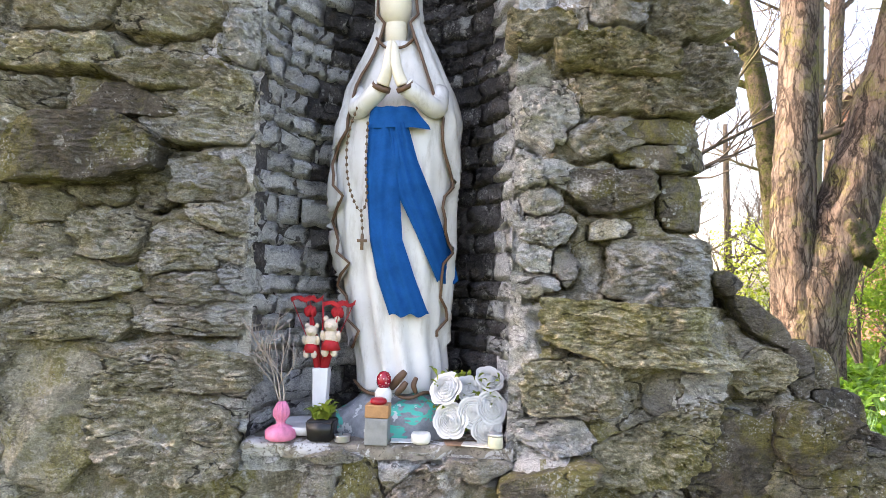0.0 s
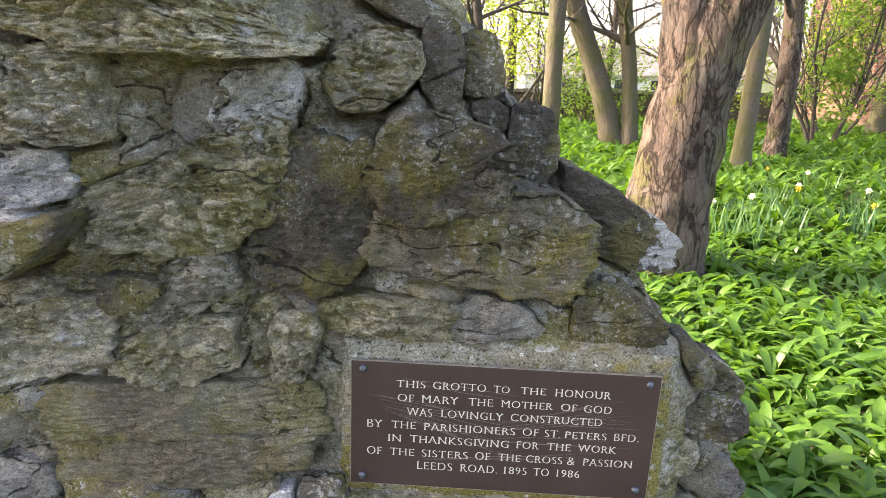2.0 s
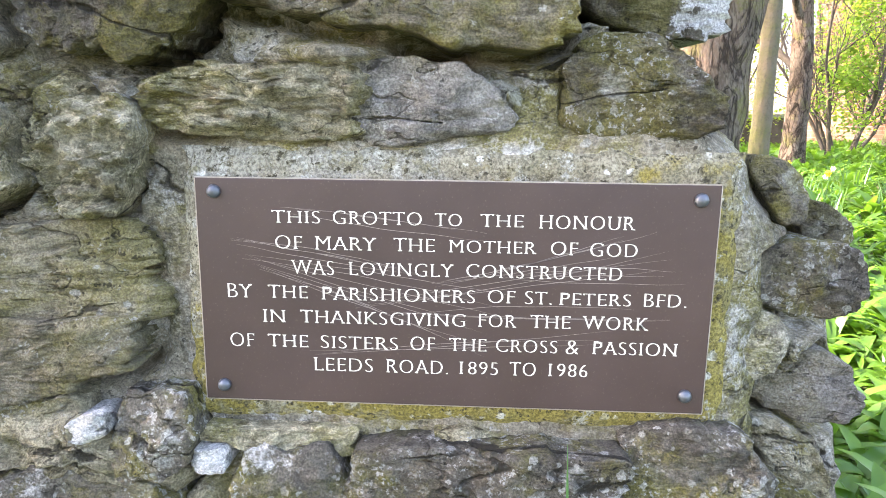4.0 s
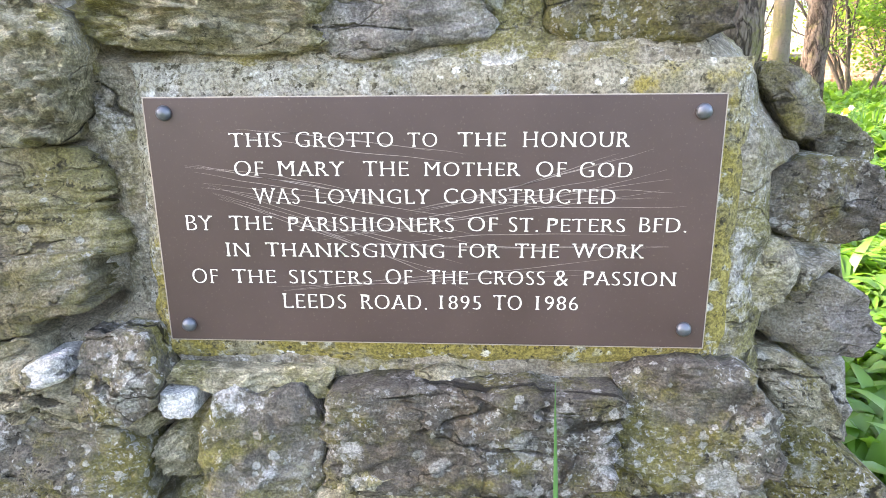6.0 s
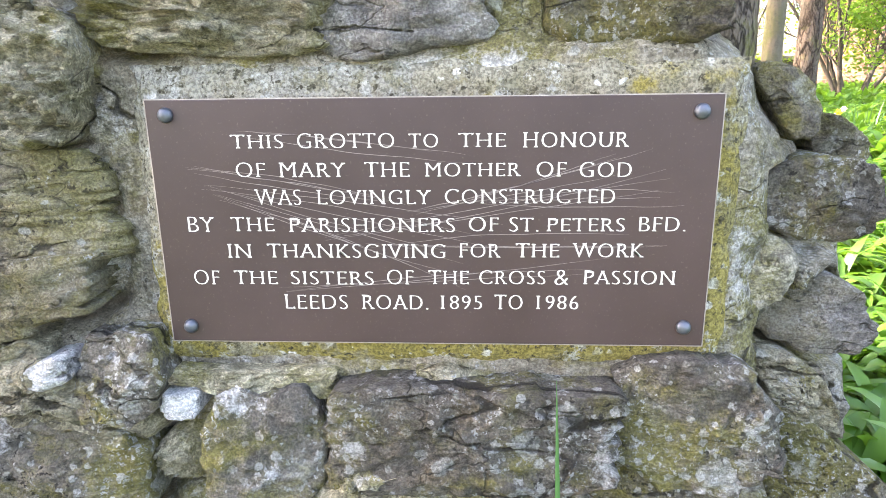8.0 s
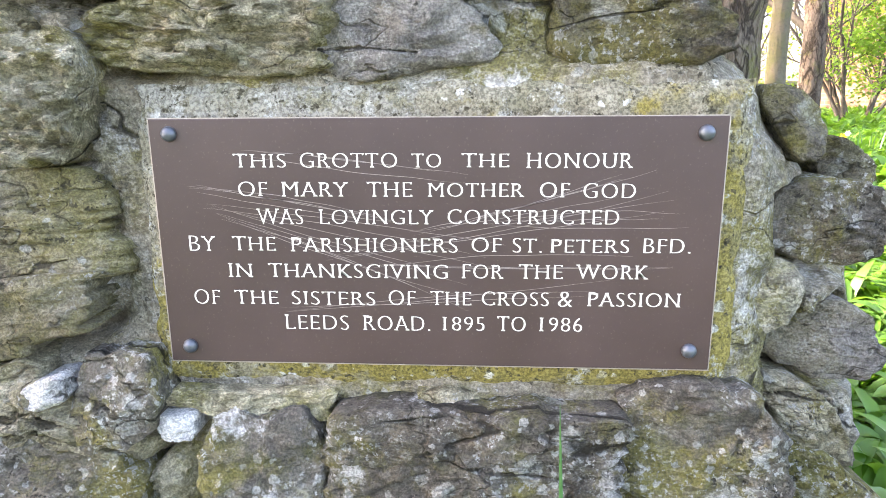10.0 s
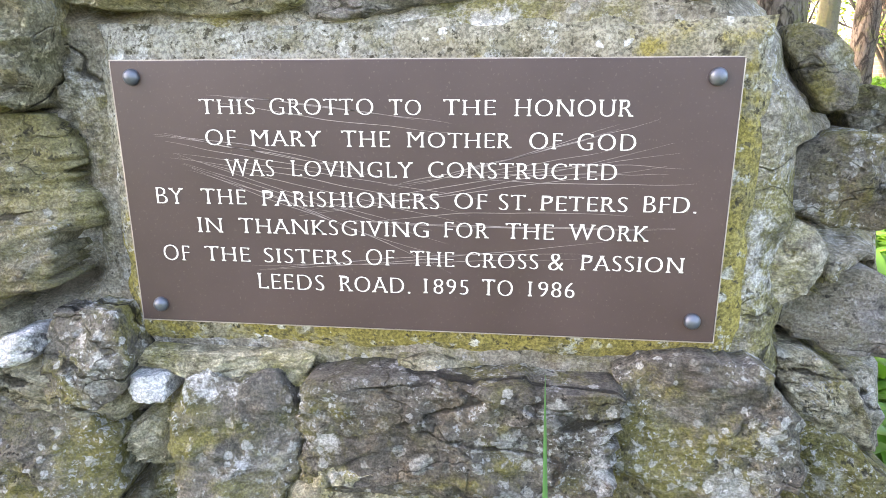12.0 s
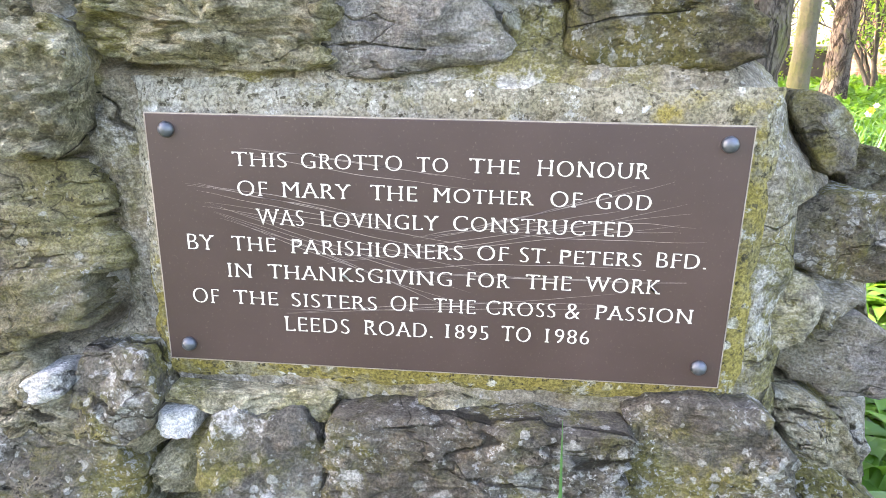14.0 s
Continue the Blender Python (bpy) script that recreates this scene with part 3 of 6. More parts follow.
def in_niche(x, z, grow=0.0):
    half = NICHE_HALF + grow
    if z < SILL_Z - 0.03 - grow:
        return False
    if z < NICHE_SPRING:
        return abs(x - NICHE_X) < half
    return (x - NICHE_X) ** 2 + (z - NICHE_SPRING) ** 2 < half ** 2


def clear_of_others(x, z):
    """Stones of the plain courses give way to the ones laid before them."""
    for sx, sz, a, b, r, tone, y, _ in LAID:
        u = ((x - sx) * math.cos(r) + (z - sz) * math.sin(r)) / a
        v = (-(x - sx) * math.sin(r) + (z - sz) * math.cos(r)) / b
        if u * u + v * v < 1.25:
            return False
    return abs(x) > 0.27 or abs(z - PLAQUE_Z) > 0.15


LAID = STONES[:ROCK_COUNT]
STONES = LAID + [s for s in STONES[ROCK_COUNT:] if clear_of_others(s[0], s[1]) and not in_niche(s[0], s[1], 0.03)
                 and s[0] < (0.42 if s[1] < 0.5 else -0.42)]
ST = np.array([[s[0], s[1], s[2], s[3], s[4], s[6]] for s in STONES])
PLAQUE_CELL = np.array([[0.005, PLAQUE_Z + 0.002, 0.272, 0.145, radians(-PLAQUE_TILT), 1.0]])
CELLS = np.vstack([ST, PLAQUE_CELL])


def cut_sides(outline):
    """The sides of a cut stone: outward normals and how far off the middle they lie."""
    out = []
    for (ax, az), (bx, bz) in zip(outline, outline[1:] + outline[:1]):
        nx, nz = az - bz, bx - ax
        size = math.hypot(nx, nz)
        if size > 0.05:
            out.append((nx / size, nz / size, max(0.12, (nx * ax + nz * az) / size)))
    return out


def reach(x, z, which=None):
    """How far out in each stone's own shape the points lie (1: on its rim); wavering lines make the joints crooked."""
    cells = CELLS if which is None else CELLS[which]
    x0, z0 = x, z
    x, z = (x + 0.020 * fbm(x * 13, 0.5, z * 13, 3), z + 0.016 * fbm(x * 15, 7.5, z * 15, 3))
    dx, dz = x[..., None] - cells[:, 0], z[..., None] - cells[:, 1]
    c, s = np.cos(cells[:, 4]), np.sin(cells[:, 4])
    u, v = ((dx * c + dz * s) / cells[:, 2]) ** 2, ((-dx * s + dz * c) / cells[:, 3]) ** 2
    d = np.sqrt(np.sqrt(u * u + v * v))
    ids = np.arange(len(CELLS)) if which is None else which
    for k, i in enumerate(ids):
        if i < len(STONES) and STONES[i][7]:
            p, q = ((x0 - cells[k, 0]) * c[k] + (z0 - cells[k, 1]) * s[k]) / cells[k, 2], (-(x0 - cells[k, 0]) * s[k] + (z0 - cells[k, 1]) * c[k]) / cells[k, 3]
            d[..., k] = np.max([(nx * p + nz * q) / away for nx, nz, away in cut_sides(STONES[i][7])], 0)
    plate = cells[:, 5] > 0.5
    if plate.any():
        d[..., plate] = np.sqrt(np.maximum(u, v))[..., plate]
    return d


def pier_corner(x, z, foot=1.08):
    """How far the face rounds back towards the outer corner of the pier beside the niche."""
    return 0.17 * np.clip((x + 0.47) / 0.17, 0, 1.15) ** 2 * np.clip((z - foot) / 0.08, 0, 1)


def stone_mesh(i):
    x0, z0, a, b, turn, tone, y0, outline = STONES[i]
    rng = random.Random(i * 7 + 3)
    laid = i < ROCK_COUNT
    small = min(a, b)
    seg = max(48, min(200 if outline else 124, int(2.6 * (a + b) / 0.0042))) if laid else 36
    rings = max(12 if outline else 9, min(28, int(1.4 * small / 0.0032))) if laid else 8
    ang = np.linspace(0, 2 * np.pi, seg, endpoint=False)
    ca, sa = np.cos(ang), np.sin(ang)
    square = 1 / (np.abs(ca) ** 4 + np.abs(sa) ** 4) ** 0.25
    dirs = np.stack([ca * square * a, sa * square * b], 1)
    steps = np.linspace(0.2, 1.5, 66)
    lx, lz = dirs[:, None, 0] * steps, dirs[:, None, 1] * steps
    px, pz = x0 + lx * math.cos(turn) - lz * math.sin(turn), z0 + lx * math.sin(turn) + lz * math.cos(turn)
    near = np.where(np.hypot(CELLS[:, 0] - x0, CELLS[:, 1] - z0) < 0.35 + 1.6 * max(a, b))[0]
    d = reach(px, pz, near)
    me_at = int(np.where(near == i)[0][0])
    own = d[..., me_at].copy()
    d[..., me_at] = 9
    hollow = (np.abs(px - NICHE_X) < NICHE_HALF - 0.008) & (pz > SILL_Z - 0.02) & (pz < NICHE_SPRING)
    free = (own < 1.42) & (own < d.min(-1)) & ~hollow
    last = np.where(free.all(1), len(steps), np.argmin(free, 1))
    rim = steps[np.clip(last - 1, 0, len(steps) - 1)]
    rim = (rim * 2 + np.roll(rim, 1) + np.roll(rim, -1)) / 4
    rim = np.maximum(0.2, rim - 0.0030 / small + 0.085 * fbm(ca * 4.5 + i, sa * 2.5, i * 0.7, 3))
    # straight broken sides
    poly = np.full(seg, 9.0)
    sides = rng.randint(4, 6) if tone in ("dark", "slab", "spot", "splash") else rng.randint(5, 7)
    first = rng.uniform(0, 6.28)
    for k in range(sides):
        away = first + (k + rng.uniform(-0.3, 0.3)) * 2 * math.pi / sides
        poly = np.minimum(poly, (rng.uniform(0.84, 1.06) if x0 > 0.27 else rng.uniform(0.93, 1.18) if sides < 6 else rng.uniform(0.93, 1.22)) / np.maximum(0.2, ca * square * math.cos(away) + sa * square * math.sin(away)))
    rim = np.minimum(rim, poly + 0.03 * fbm(ca * 5 + i, sa * 5, i * 0.3, 2)) if laid else rim
    if outline:
        rim = np.full(seg, 9.0)
        for nx, nz, away in cut_sides(outline):
            rim = np.minimum(rim, away / np.maximum(0.05, nx * ca * square + nz * sa * square))
        boulder = x0 > 0.27 or (z0 > 0.93 and x0 > -0.25)
        if boulder:
            rim = np.minimum(rim, 1.07 / square)
        for _ in range(8 if boulder else 3):
            rim = (rim * 2 + np.roll(rim, 1) + np.roll(rim, -1)) / 4
        rim = rim * (1.02 + 0.07 * fbm(ca * 3 + i, sa * 3, i * 0.7, 2) + 0.05 * fbm(ca * 11 + i, sa * 11, i * 0.7, 2))
    if rim.mean() < 0.42:
        return None
    smooth = tone in ("dark", "slab", "spot", "mortar", "splash", "olive", "grey")
    fit = min(1.0, small / 0.045)
    j = np.minimum(np.arange(rings + 3) / rings, 1.0)
    rho = (1 - (1 - j) ** 1.5)[:, None]
    u, v = dirs[None, :, 0] * rim * rho, dirs[None, :, 1] * rim * rho
    wx, wz = u * math.cos(turn) - v * math.sin(turn), u * math.sin(turn) + v * math.cos(turn)
    X, Z = x0 + wx, z0 + wz
    bulge = min(0.011, 0.3 * small)
    edge = np.clip(0.55 + 0.9 * fbm(ca * 1.6 + i, sa * 1.6, i * 0.31, 2), 0.12, 1.0) * np.where(sa > 0.2, 0.45, 1.0)
    y = bulge * (0.15 * rho ** 2.5 + edge * rho ** 26)
    face = 0.0
    for _ in range(5):
        p, q, c = rng.uniform(-0.7, 0.7), rng.uniform(-0.8, 0.8), rng.uniform(0.05, 0.6) * small
        face = np.maximum(face, p * u + q * v - c * 0.6)
    if outline:
        y = y + 0.009 * np.tanh(face / 0.012) + rng.uniform(-0.05, 0.05) * u + rng.uniform(0.0, 0.12) * v
    else:
        y = y + 0.022 * np.tanh(face / 0.022) + rng.uniform(-0.06, 0.06) * u + rng.uniform(0.02, 0.26) * v
    groove = np.abs(fbm(X * 9, i * 0.6, Z * 17, 4))
    y = y + (0.4 if smooth else 1.0) * fit * 0.010 * np.clip(1 - groove / 0.06, 0, 1) + (0.3 if smooth else 1.0) * fit * 0.005 * np.clip(1 - np.abs(fbm(X * 24, i * 0.8, Z * 44, 4)) / 0.10, 0, 1)
    if smooth:
        y = y + fit * (0.0042 * fbm(X * 14, i * 1.3, Z * 18, 4) + 0.0030 * (0.35 - np.abs(fbm(X * 45, i, Z * 70, 4, 0.6)) * 2))
    else:
        y = y + fit * (0.0095 * fbm(X * 15, i * 1.3, Z * 26, 4) + 0.0085 * (0.3 - np.abs(fbm(X * 34, i, Z * 62, 5, 0.65)) * 2) + 0.003 * fbm(X * 90, i, Z * 130, 3, 0.6))
        run = Z * rng.uniform(15, 30) + 1.3 * fbm(X * 7, i, Z * 9, 3)
        step = run - np.floor(run)
        y = y + fit * 0.009 * step ** 2 * np.clip(0.35 + fbm(X * 9, i * 2.0, Z * 9, 3), 0, 1)
    if outline and z0 > 1.1 and -0.7 < x0 < -0.3:
        y = y + pier_corner(X, Z)
    y[-2] += 0.004
    y[-1] = y[-2] + 0.12
    wx[-1] *= 0.95
    wz[-1] *= 0.95
    grid = np.stack([wx, y, wz], -1)
    verts = np.vstack([grid[0, :1], grid[1:].reshape(-1, 3)])
    k = np.arange(seg)
    k1 = (k + 1) % seg
    faces = [(0, 1 + q, 1 + p) for p, q in zip(k.tolist(), k1.tolist())]
    for r in range(rings + 1):
        p, q = 1 + r * seg, 1 + (r + 1) * seg
        faces += np.stack([p + k, p + k1, q + k1, q + k], 1).tolist()
    me = bpy.data.meshes.new("stone")
    me.from_pydata(verts.tolist(), [], faces)
    return me


def face_depth(x, z):
    """The mean depth of the stones' fronts round a place."""
    d2 = (x[..., None] - ST[:, 0]) ** 2 + (z[..., None] - ST[:, 1]) ** 2
    w = 1 / (d2 + 0.0008) ** 2.2
    return (w * ST[:, 5]).sum(-1) / w.sum(-1)


grotto = thing("grotto", (0, 0, 0), "rough stone shrine with a deep niche and stepped mossy buttress", "grotto", kind="structure")

# mortar bed of the face
DX = 0.0075
gx, gz = np.arange(-2.7, 0.62, DX), np.arange(-0.06, TOP_Z, DX)
GX, GZ = np.meshgrid(gx, gz)
ALL = reach(GX, GZ)
RE, OWNER = ALL.min(-1), ALL.argmin(-1)
inside = RE < 1.0
R_EDGE = np.array([gx[row].max() if row.any() else -0.4 for row in inside])
R_EDGE = np.array([np.max(R_EDGE[max(0, k - 3):k + 4]) for k in range(len(R_EDGE))])
R_EDGE = np.convolve(np.pad(R_EDGE, 4, mode="edge"), np.ones(9) / 9, mode="valid") - 0.016
# the stepped flank, from the foot up
FLANK_Z = (0.0, 0.32, 0.478, 0.523, 0.583, 0.618, 0.645, 0.661, 0.688, 0.72, 0.763, 0.82, 0.866, 0.914, 0.936, 1.03, 1.098)
FLANK_X = (0.47, 0.447, 0.44, 0.43, 0.395, 0.355, 0.335, 0.31, 0.285, 0.27, 0.25, 0.262, 0.219, 0.126, 0.084, 0.070, -0.012)
R_EDGE = np.where(gz < 1.098, np.interp(gz, FLANK_Z, FLANK_X) - 0.026 - 0.02 * np.clip((gz - 0.85) / 0.05, 0, 1), R_EDGE)
R_EDGE = np.where(gz > 1.35, np.maximum(R_EDGE, -0.36), R_EDGE)
DEPTH = face_depth(GX, GZ)
BED = 0.038 + 0.024 * fbm(GX * 9, 3.1, GZ * 11, 5, 0.6) + 0.007 * fbm(GX * 50, 1.0, GZ * 50, 4, 0.65)
# deep gaps under the stones' lower edges, mortar drawn up flush along their tops
under = np.clip((1.04 - reach(GX, GZ + 0.015).min(-1)) / 0.10, 0, 1) * np.clip((RE - 0.92) / 0.10, 0, 1)
above = np.clip((1.06 - reach(GX, GZ - 0.018).min(-1)) / 0.12, 0, 1) * (1 - under)
BED = BED + 0.055 * under * np.clip(0.75 + 1.3 * fbm(GX * 8, 9.1, GZ * 8, 3), 0, 1) - 0.016 * above
JOINT = np.exp(-((RE - 1.03) / 0.05) ** 2) * np.clip(0.2 + 1.8 * fbm(GX * 7, 4.4, GZ * 7, 3), 0, 1)
BED = BED + 0.030 * JOINT + 0.010 * fbm(GX * 26, 2.2, GZ * 30, 4, 0.6) * np.clip(1 - np.abs(np.abs(GX - NICHE_X) - NICHE_HALF) / 0.14, 0, 1)
BED = BED + 0.8 * pier_corner(GX, GZ, 1.20)
# never in front of a stone that sits further back
FRONT = np.where(OWNER < len(ST), CELLS[OWNER, 5], -9.0) + 0.042
DEPTH = DEPTH + np.maximum(0.0, FRONT - DEPTH - BED) * np.clip((1.06 - RE) / 0.14, 0, 1)
verts, index, faces = [], {}, []


def mortar_vertex(r, c):
    if (r, c) not in index:
        x, z = float(GX[r, c]), float(GZ[r, c])
        y = float(DEPTH[r, c]) + float(BED[r, c])
        far = max(abs(x) - 0.262, (z - PLAQUE_Z - 0.137) * 1.7, PLAQUE_Z - 0.137 - z, 0.0) / 0.085 + 0.16 * noise.noise(Vector((x * 22, 2, z * 22)))
        if far < 1:
            k = 1 - max(0.0, far)
            y += (0.012 - y) * k * k * (3 - 2 * k)
            y = max(y, 0.009 + 0.005 * noise.noise(Vector((x * 40, 0, z * 40))))
        y += 0.05 * max(0.0, 1 - (R_EDGE[r] - x) / 0.05)
        index[r, c] = len(verts)
        verts.append((min(x, R_EDGE[r]), y, z))
    return index[r, c]


for r in range(len(gz) - 1):
    for c in range(len(gx) - 1):
        if gx[c] < R_EDGE[r] and not in_niche(gx[c] + DX / 2, gz[r] + DX / 2, -0.014):
            faces.append([mortar_vertex(r + i, c + j) for i, j in ((0, 0), (0, 1), (1, 1), (1, 0))])
me = bpy.data.meshes.new("mortar")
me.from_pydata(verts, [], faces)
me.materials.append(MORTAR)
me.materials.append(LIMEWASH)
for p in me.polygons:
    off = abs(p.center.x - NICHE_X) - NICHE_HALF + 0.10 * noise.fractal(p.center * 9, 0.8, 2.1, 5)
    p.material_index = int(off < 0.10 and p.center.z > 0.80)
part_mesh("mortar", me, MORTAR, grotto, "pale old mortar bedding between the stones")

# side, back and top of the mass
bm = bmesh.new()
cols = 16
grid = []
for r in range(0, len(gz), 3):
    row = []
    for k in range(cols + 1):
        y = 0.14 + (BACK_Y - 0.14) * k / cols
        x = R_EDGE[r] - 0.055 + 0.03 * fractal(y * 6, gz[r] * 7, 5.5, 4) * min(1, k / 2)
        row.append(bm.verts.new((x, y if k else 0.14, gz[r])))
    row.append(bm.verts.new((-2.7, BACK_Y, gz[r])))
    row.append(bm.verts.new((-2.7, 0.0, gz[r])))
    grid.append(row)
for a, b in zip(grid, grid[1:]):
    for k in range(cols + 2):
        bm.faces.new((a[k], a[k + 1], b[k + 1], b[k]))
part("core", bm, MORTAR, grotto)
bm = bmesh.new()
box(bm, -2.72, float(R_EDGE[-1]), -0.02, BACK_Y, TOP_Z - 0.02, TOP_Z + 0.1, 0.03)
part("coping", bm, ROCK["lime"], grotto)

# boulders along the stepped flank, behind the face
rng = random.Random(5)
for r in range(8, len(gz) - 10, 9):
    for y in (0.30, 0.46, 0.62):
        bm = bmesh.new()
        s = rng.uniform(0.07, 0.10)
        crag(bm, (s * 0.8, s * 1.25, s * 0.8), seg=22, turn=(rng.uniform(-20, 20), 0, rng.uniform(-25, 25)), seed=rng.uniform(0, 99))
        part("stone", bm, ROCK[rng.choice(("dark", "spot", "dark", "mossy"))], grotto,
             at=Matrix.Translation((float(R_EDGE[r]) - 0.085, y + rng.uniform(-0.05, 0.05), float(gz[r]))))

# niche: a rounded back of separate bricks
def niche_point(s, z, inset=0.0):
    """s from -1 (left jamb) to 1 (right jamb)."""
    a = s * math.pi / 2
    half, deep = NICHE_HALF - inset, NICHE_DEEP - inset
    e = 1.0
    cx, cy = math.sin(a), math.cos(a)
    return Vector((NICHE_X + half * math.copysign(abs(cx) ** e, cx), -0.01 + deep * cy ** e, z))


bm = bmesh.new()
rows = []
for k in range(70):
    z = SILL_Z - 0.05 + (NICHE_SPRING + 0.02 - SILL_Z + 0.05) * k / 69
    rows.append([bm.verts.new(niche_point(-1 + 2 * j / 40, z, -0.001 + 0.006 * fractal(j * 0.9, z * 20, 3.3))) for j in range(41)])
for k in range(1, 9):
    f = math.cos(k / 8 * math.pi / 2)
    rows.append([])
    for j in range(41):
        p = niche_point(-1 + 2 * j / 40, 0, -0.001)
        rows[-1].append(bm.verts.new((NICHE_X + (p.x - NICHE_X) * max(f, 0.01), -0.01 + (p.y + 0.01) * max(f, 0.01), NICHE_SPRING + 0.02 + math.sin(k / 8 * math.pi / 2) * NICHE_HALF)))
for a, b in zip(rows, rows[1:]):
    for j in range(40):
        bm.faces.new((a[j], a[j + 1], b[j + 1], b[j]))
part("niche_lining", bm, BRICK, grotto, "dark grey mortar lining of the niche")


def brick_mesh(seed):
    rng = random.Random(seed)
    bm = bmesh.new()
    us, vs = (-1, -0.95, -0.6, -0.2, 0.2, 0.6, 0.95, 1), (-1, -0.9, -0.35, 0.35, 0.9, 1)
    n = len(us) - 1
    grid = []
    for v in vs:
        grid.append([])
        for u in us:
            rim = abs(u) == 1 or abs(v) == 1
            y = 0.012 if rim else -0.006 + 0.022 * noise.noise(Vector((u * 2.3 + seed * 3, v * 2.0, seed)))
            grid[-1].append(bm.verts.new((u * 0.5 + 0.07 * noise.noise(Vector((v * 2, seed, 1))), y, v * 0.5 + 0.17 * noise.noise(Vector((u * 2, seed, 5))))))
    for a, b in zip(grid, grid[1:]):
        for i in range(n):
            bm.faces.new((a[i], a[i + 1], b[i + 1], b[i]))
    me = bpy.data.meshes.new("brick")
    bm.to_mesh(me)
    bm.free()
    return me


BRICKS = [brick_mesh(k) for k in range(8)]
JAMB_BRICKS = [b.copy() for b in BRICKS]
rng = random.Random(11)
z = SILL_Z - 0.01
while z < NICHE_SPRING + 0.03:
    h = rng.uniform(0.040, 0.085)
    s = -1.0 + rng.uniform(0.0, 0.12)
    while s < 0.99:
        w = rng.uniform(0.10, 0.30)
        e = min(s + w, 1.0)
        p, q = niche_point(s, z + h / 2), niche_point(e, z + h / 2)
        d = q - p
        if d.length > 0.03:
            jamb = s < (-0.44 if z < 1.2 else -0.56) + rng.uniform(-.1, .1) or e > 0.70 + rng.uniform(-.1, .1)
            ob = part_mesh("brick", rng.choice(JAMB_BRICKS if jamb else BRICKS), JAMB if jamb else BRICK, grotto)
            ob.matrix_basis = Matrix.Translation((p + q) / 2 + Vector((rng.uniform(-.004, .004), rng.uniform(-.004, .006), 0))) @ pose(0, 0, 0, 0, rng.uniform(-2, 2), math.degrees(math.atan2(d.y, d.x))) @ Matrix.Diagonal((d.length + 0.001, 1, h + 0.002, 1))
        s = e
    z += h

# sill slab
bm = bmesh.new()
sx = np.linspace(NICHE_X - NICHE_HALF + 0.005, NICHE_X + NICHE_HALF + 0.0, 40)
prev = None
for j, y in enumerate([-0.016, -0.022, -0.026, -0.024] + list(np.linspace(-0.02, NICHE_DEEP, 14))):
    row = []
    for x in sx:
        z = SILL_Z + 0.02 * (x - NICHE_X) + (0.003 if j > 4 else 0.005) * fractal(x * 12, y * 12, 2.0, 4)
        z -= (0.034, 0.020, 0.008, 0.002)[j] if j < 4 else 0
        row.append(bm.verts.new((x, y + (0.014 * fractal(x * 11, 0, z * 30, 5) + 0.006 * fractal(x * 45, 3, z * 60, 3)) * (j < 6), z - 0.008 * abs(fractal(x * 16, 7.0, 1.0, 4)) * (j < 5))))
    if prev:
        for k in range(len(sx) - 1):
            bm.faces.new((prev[k], prev[k + 1], row[k + 1], row[k]))
    prev = row
n = Nodes("painted sill cement")
c = n.mix(n.ramp(n.noise(18, 7, 0.7), 0.4, 0.6), (0.17, 0.15, 0.13), (0.31, 0.28, 0.24))
c = n.mix(n.ramp(n.noise(13, 8, 0.68, warp=0.8), 0.51, 0.54, 0, 0.85), c, (0.60, 0.60, 0.61))
c = n.mix(n.ramp(n.noise(90, 6, 0.7), 0.55, 0.61, 0, 0.7), c, (0.07, 0.06, 0.05))
SILL = n.finish(c, 0.85, n.noise(45, 8, 0.7), 0.9, 0.014)
part("sill", bm, SILL, grotto, "cement sill splashed with white paint")

# the single stones of the face
for i, s in enumerate(STONES):
    me = stone_mesh(i)
    if me:
        olive = not s[7] and s[5] in ("dark", "spot") and -0.42 < s[0] < 0.06 and 0.62 < s[1] < 0.92
        washed = s[5] in ("lime", "mossy") and not s[7] and s[1] > 0.86 and -0.30 < abs(s[0] - NICHE_X) - NICHE_HALF < (0.24 if s[0] > NICHE_X else 0.16)
        part_mesh("stone", me, ROCK["limey" if washed else "olive" if olive else s[5]], grotto, at=Matrix.Translation((s[0], s[6], s[1])))

# ---------------------------------------------------------------- the plaque
bronze = Nodes("brown enamelled metal")
c = bronze.mix(bronze.ramp(bronze.noise(5, 5, 0.6), 0.3, 0.7), (0.034, 0.0205, 0.0195), (0.056, 0.0355, 0.0335))
c = bronze.mix(bronze.ramp(bronze.noise(420, 3, 0.6), 0.62, 0.75, 0, 0.35), c, (0.16, 0.13, 0.11))
PLATE = bronze.finish(c, bronze.ramp(bronze.noise(9, 5), 0.3, 0.7, 0.34, 0.48), bronze.noise(300, 3), 0.06, 0.001, 0.4)
LETTER = plain("cream enamel", (0.62, 0.585, 0.52), 0.5, 0.08, 80, 0.05)
EDGE = plain("worn bright metal edge", (0.36, 0.31, 0.27), 0.45, 0.3, 90, 0.1, metal=0.5)
BOLT = plain("dull steel bolt", (0.10, 0.11, 0.13), 0.42, 0.25, 160, 0.3, 0.001, 0.5, 0.55)
SCRATCH = plain("pale scratch", (0.22, 0.185, 0.175), 0.6, 0.3, 60, 0.0)

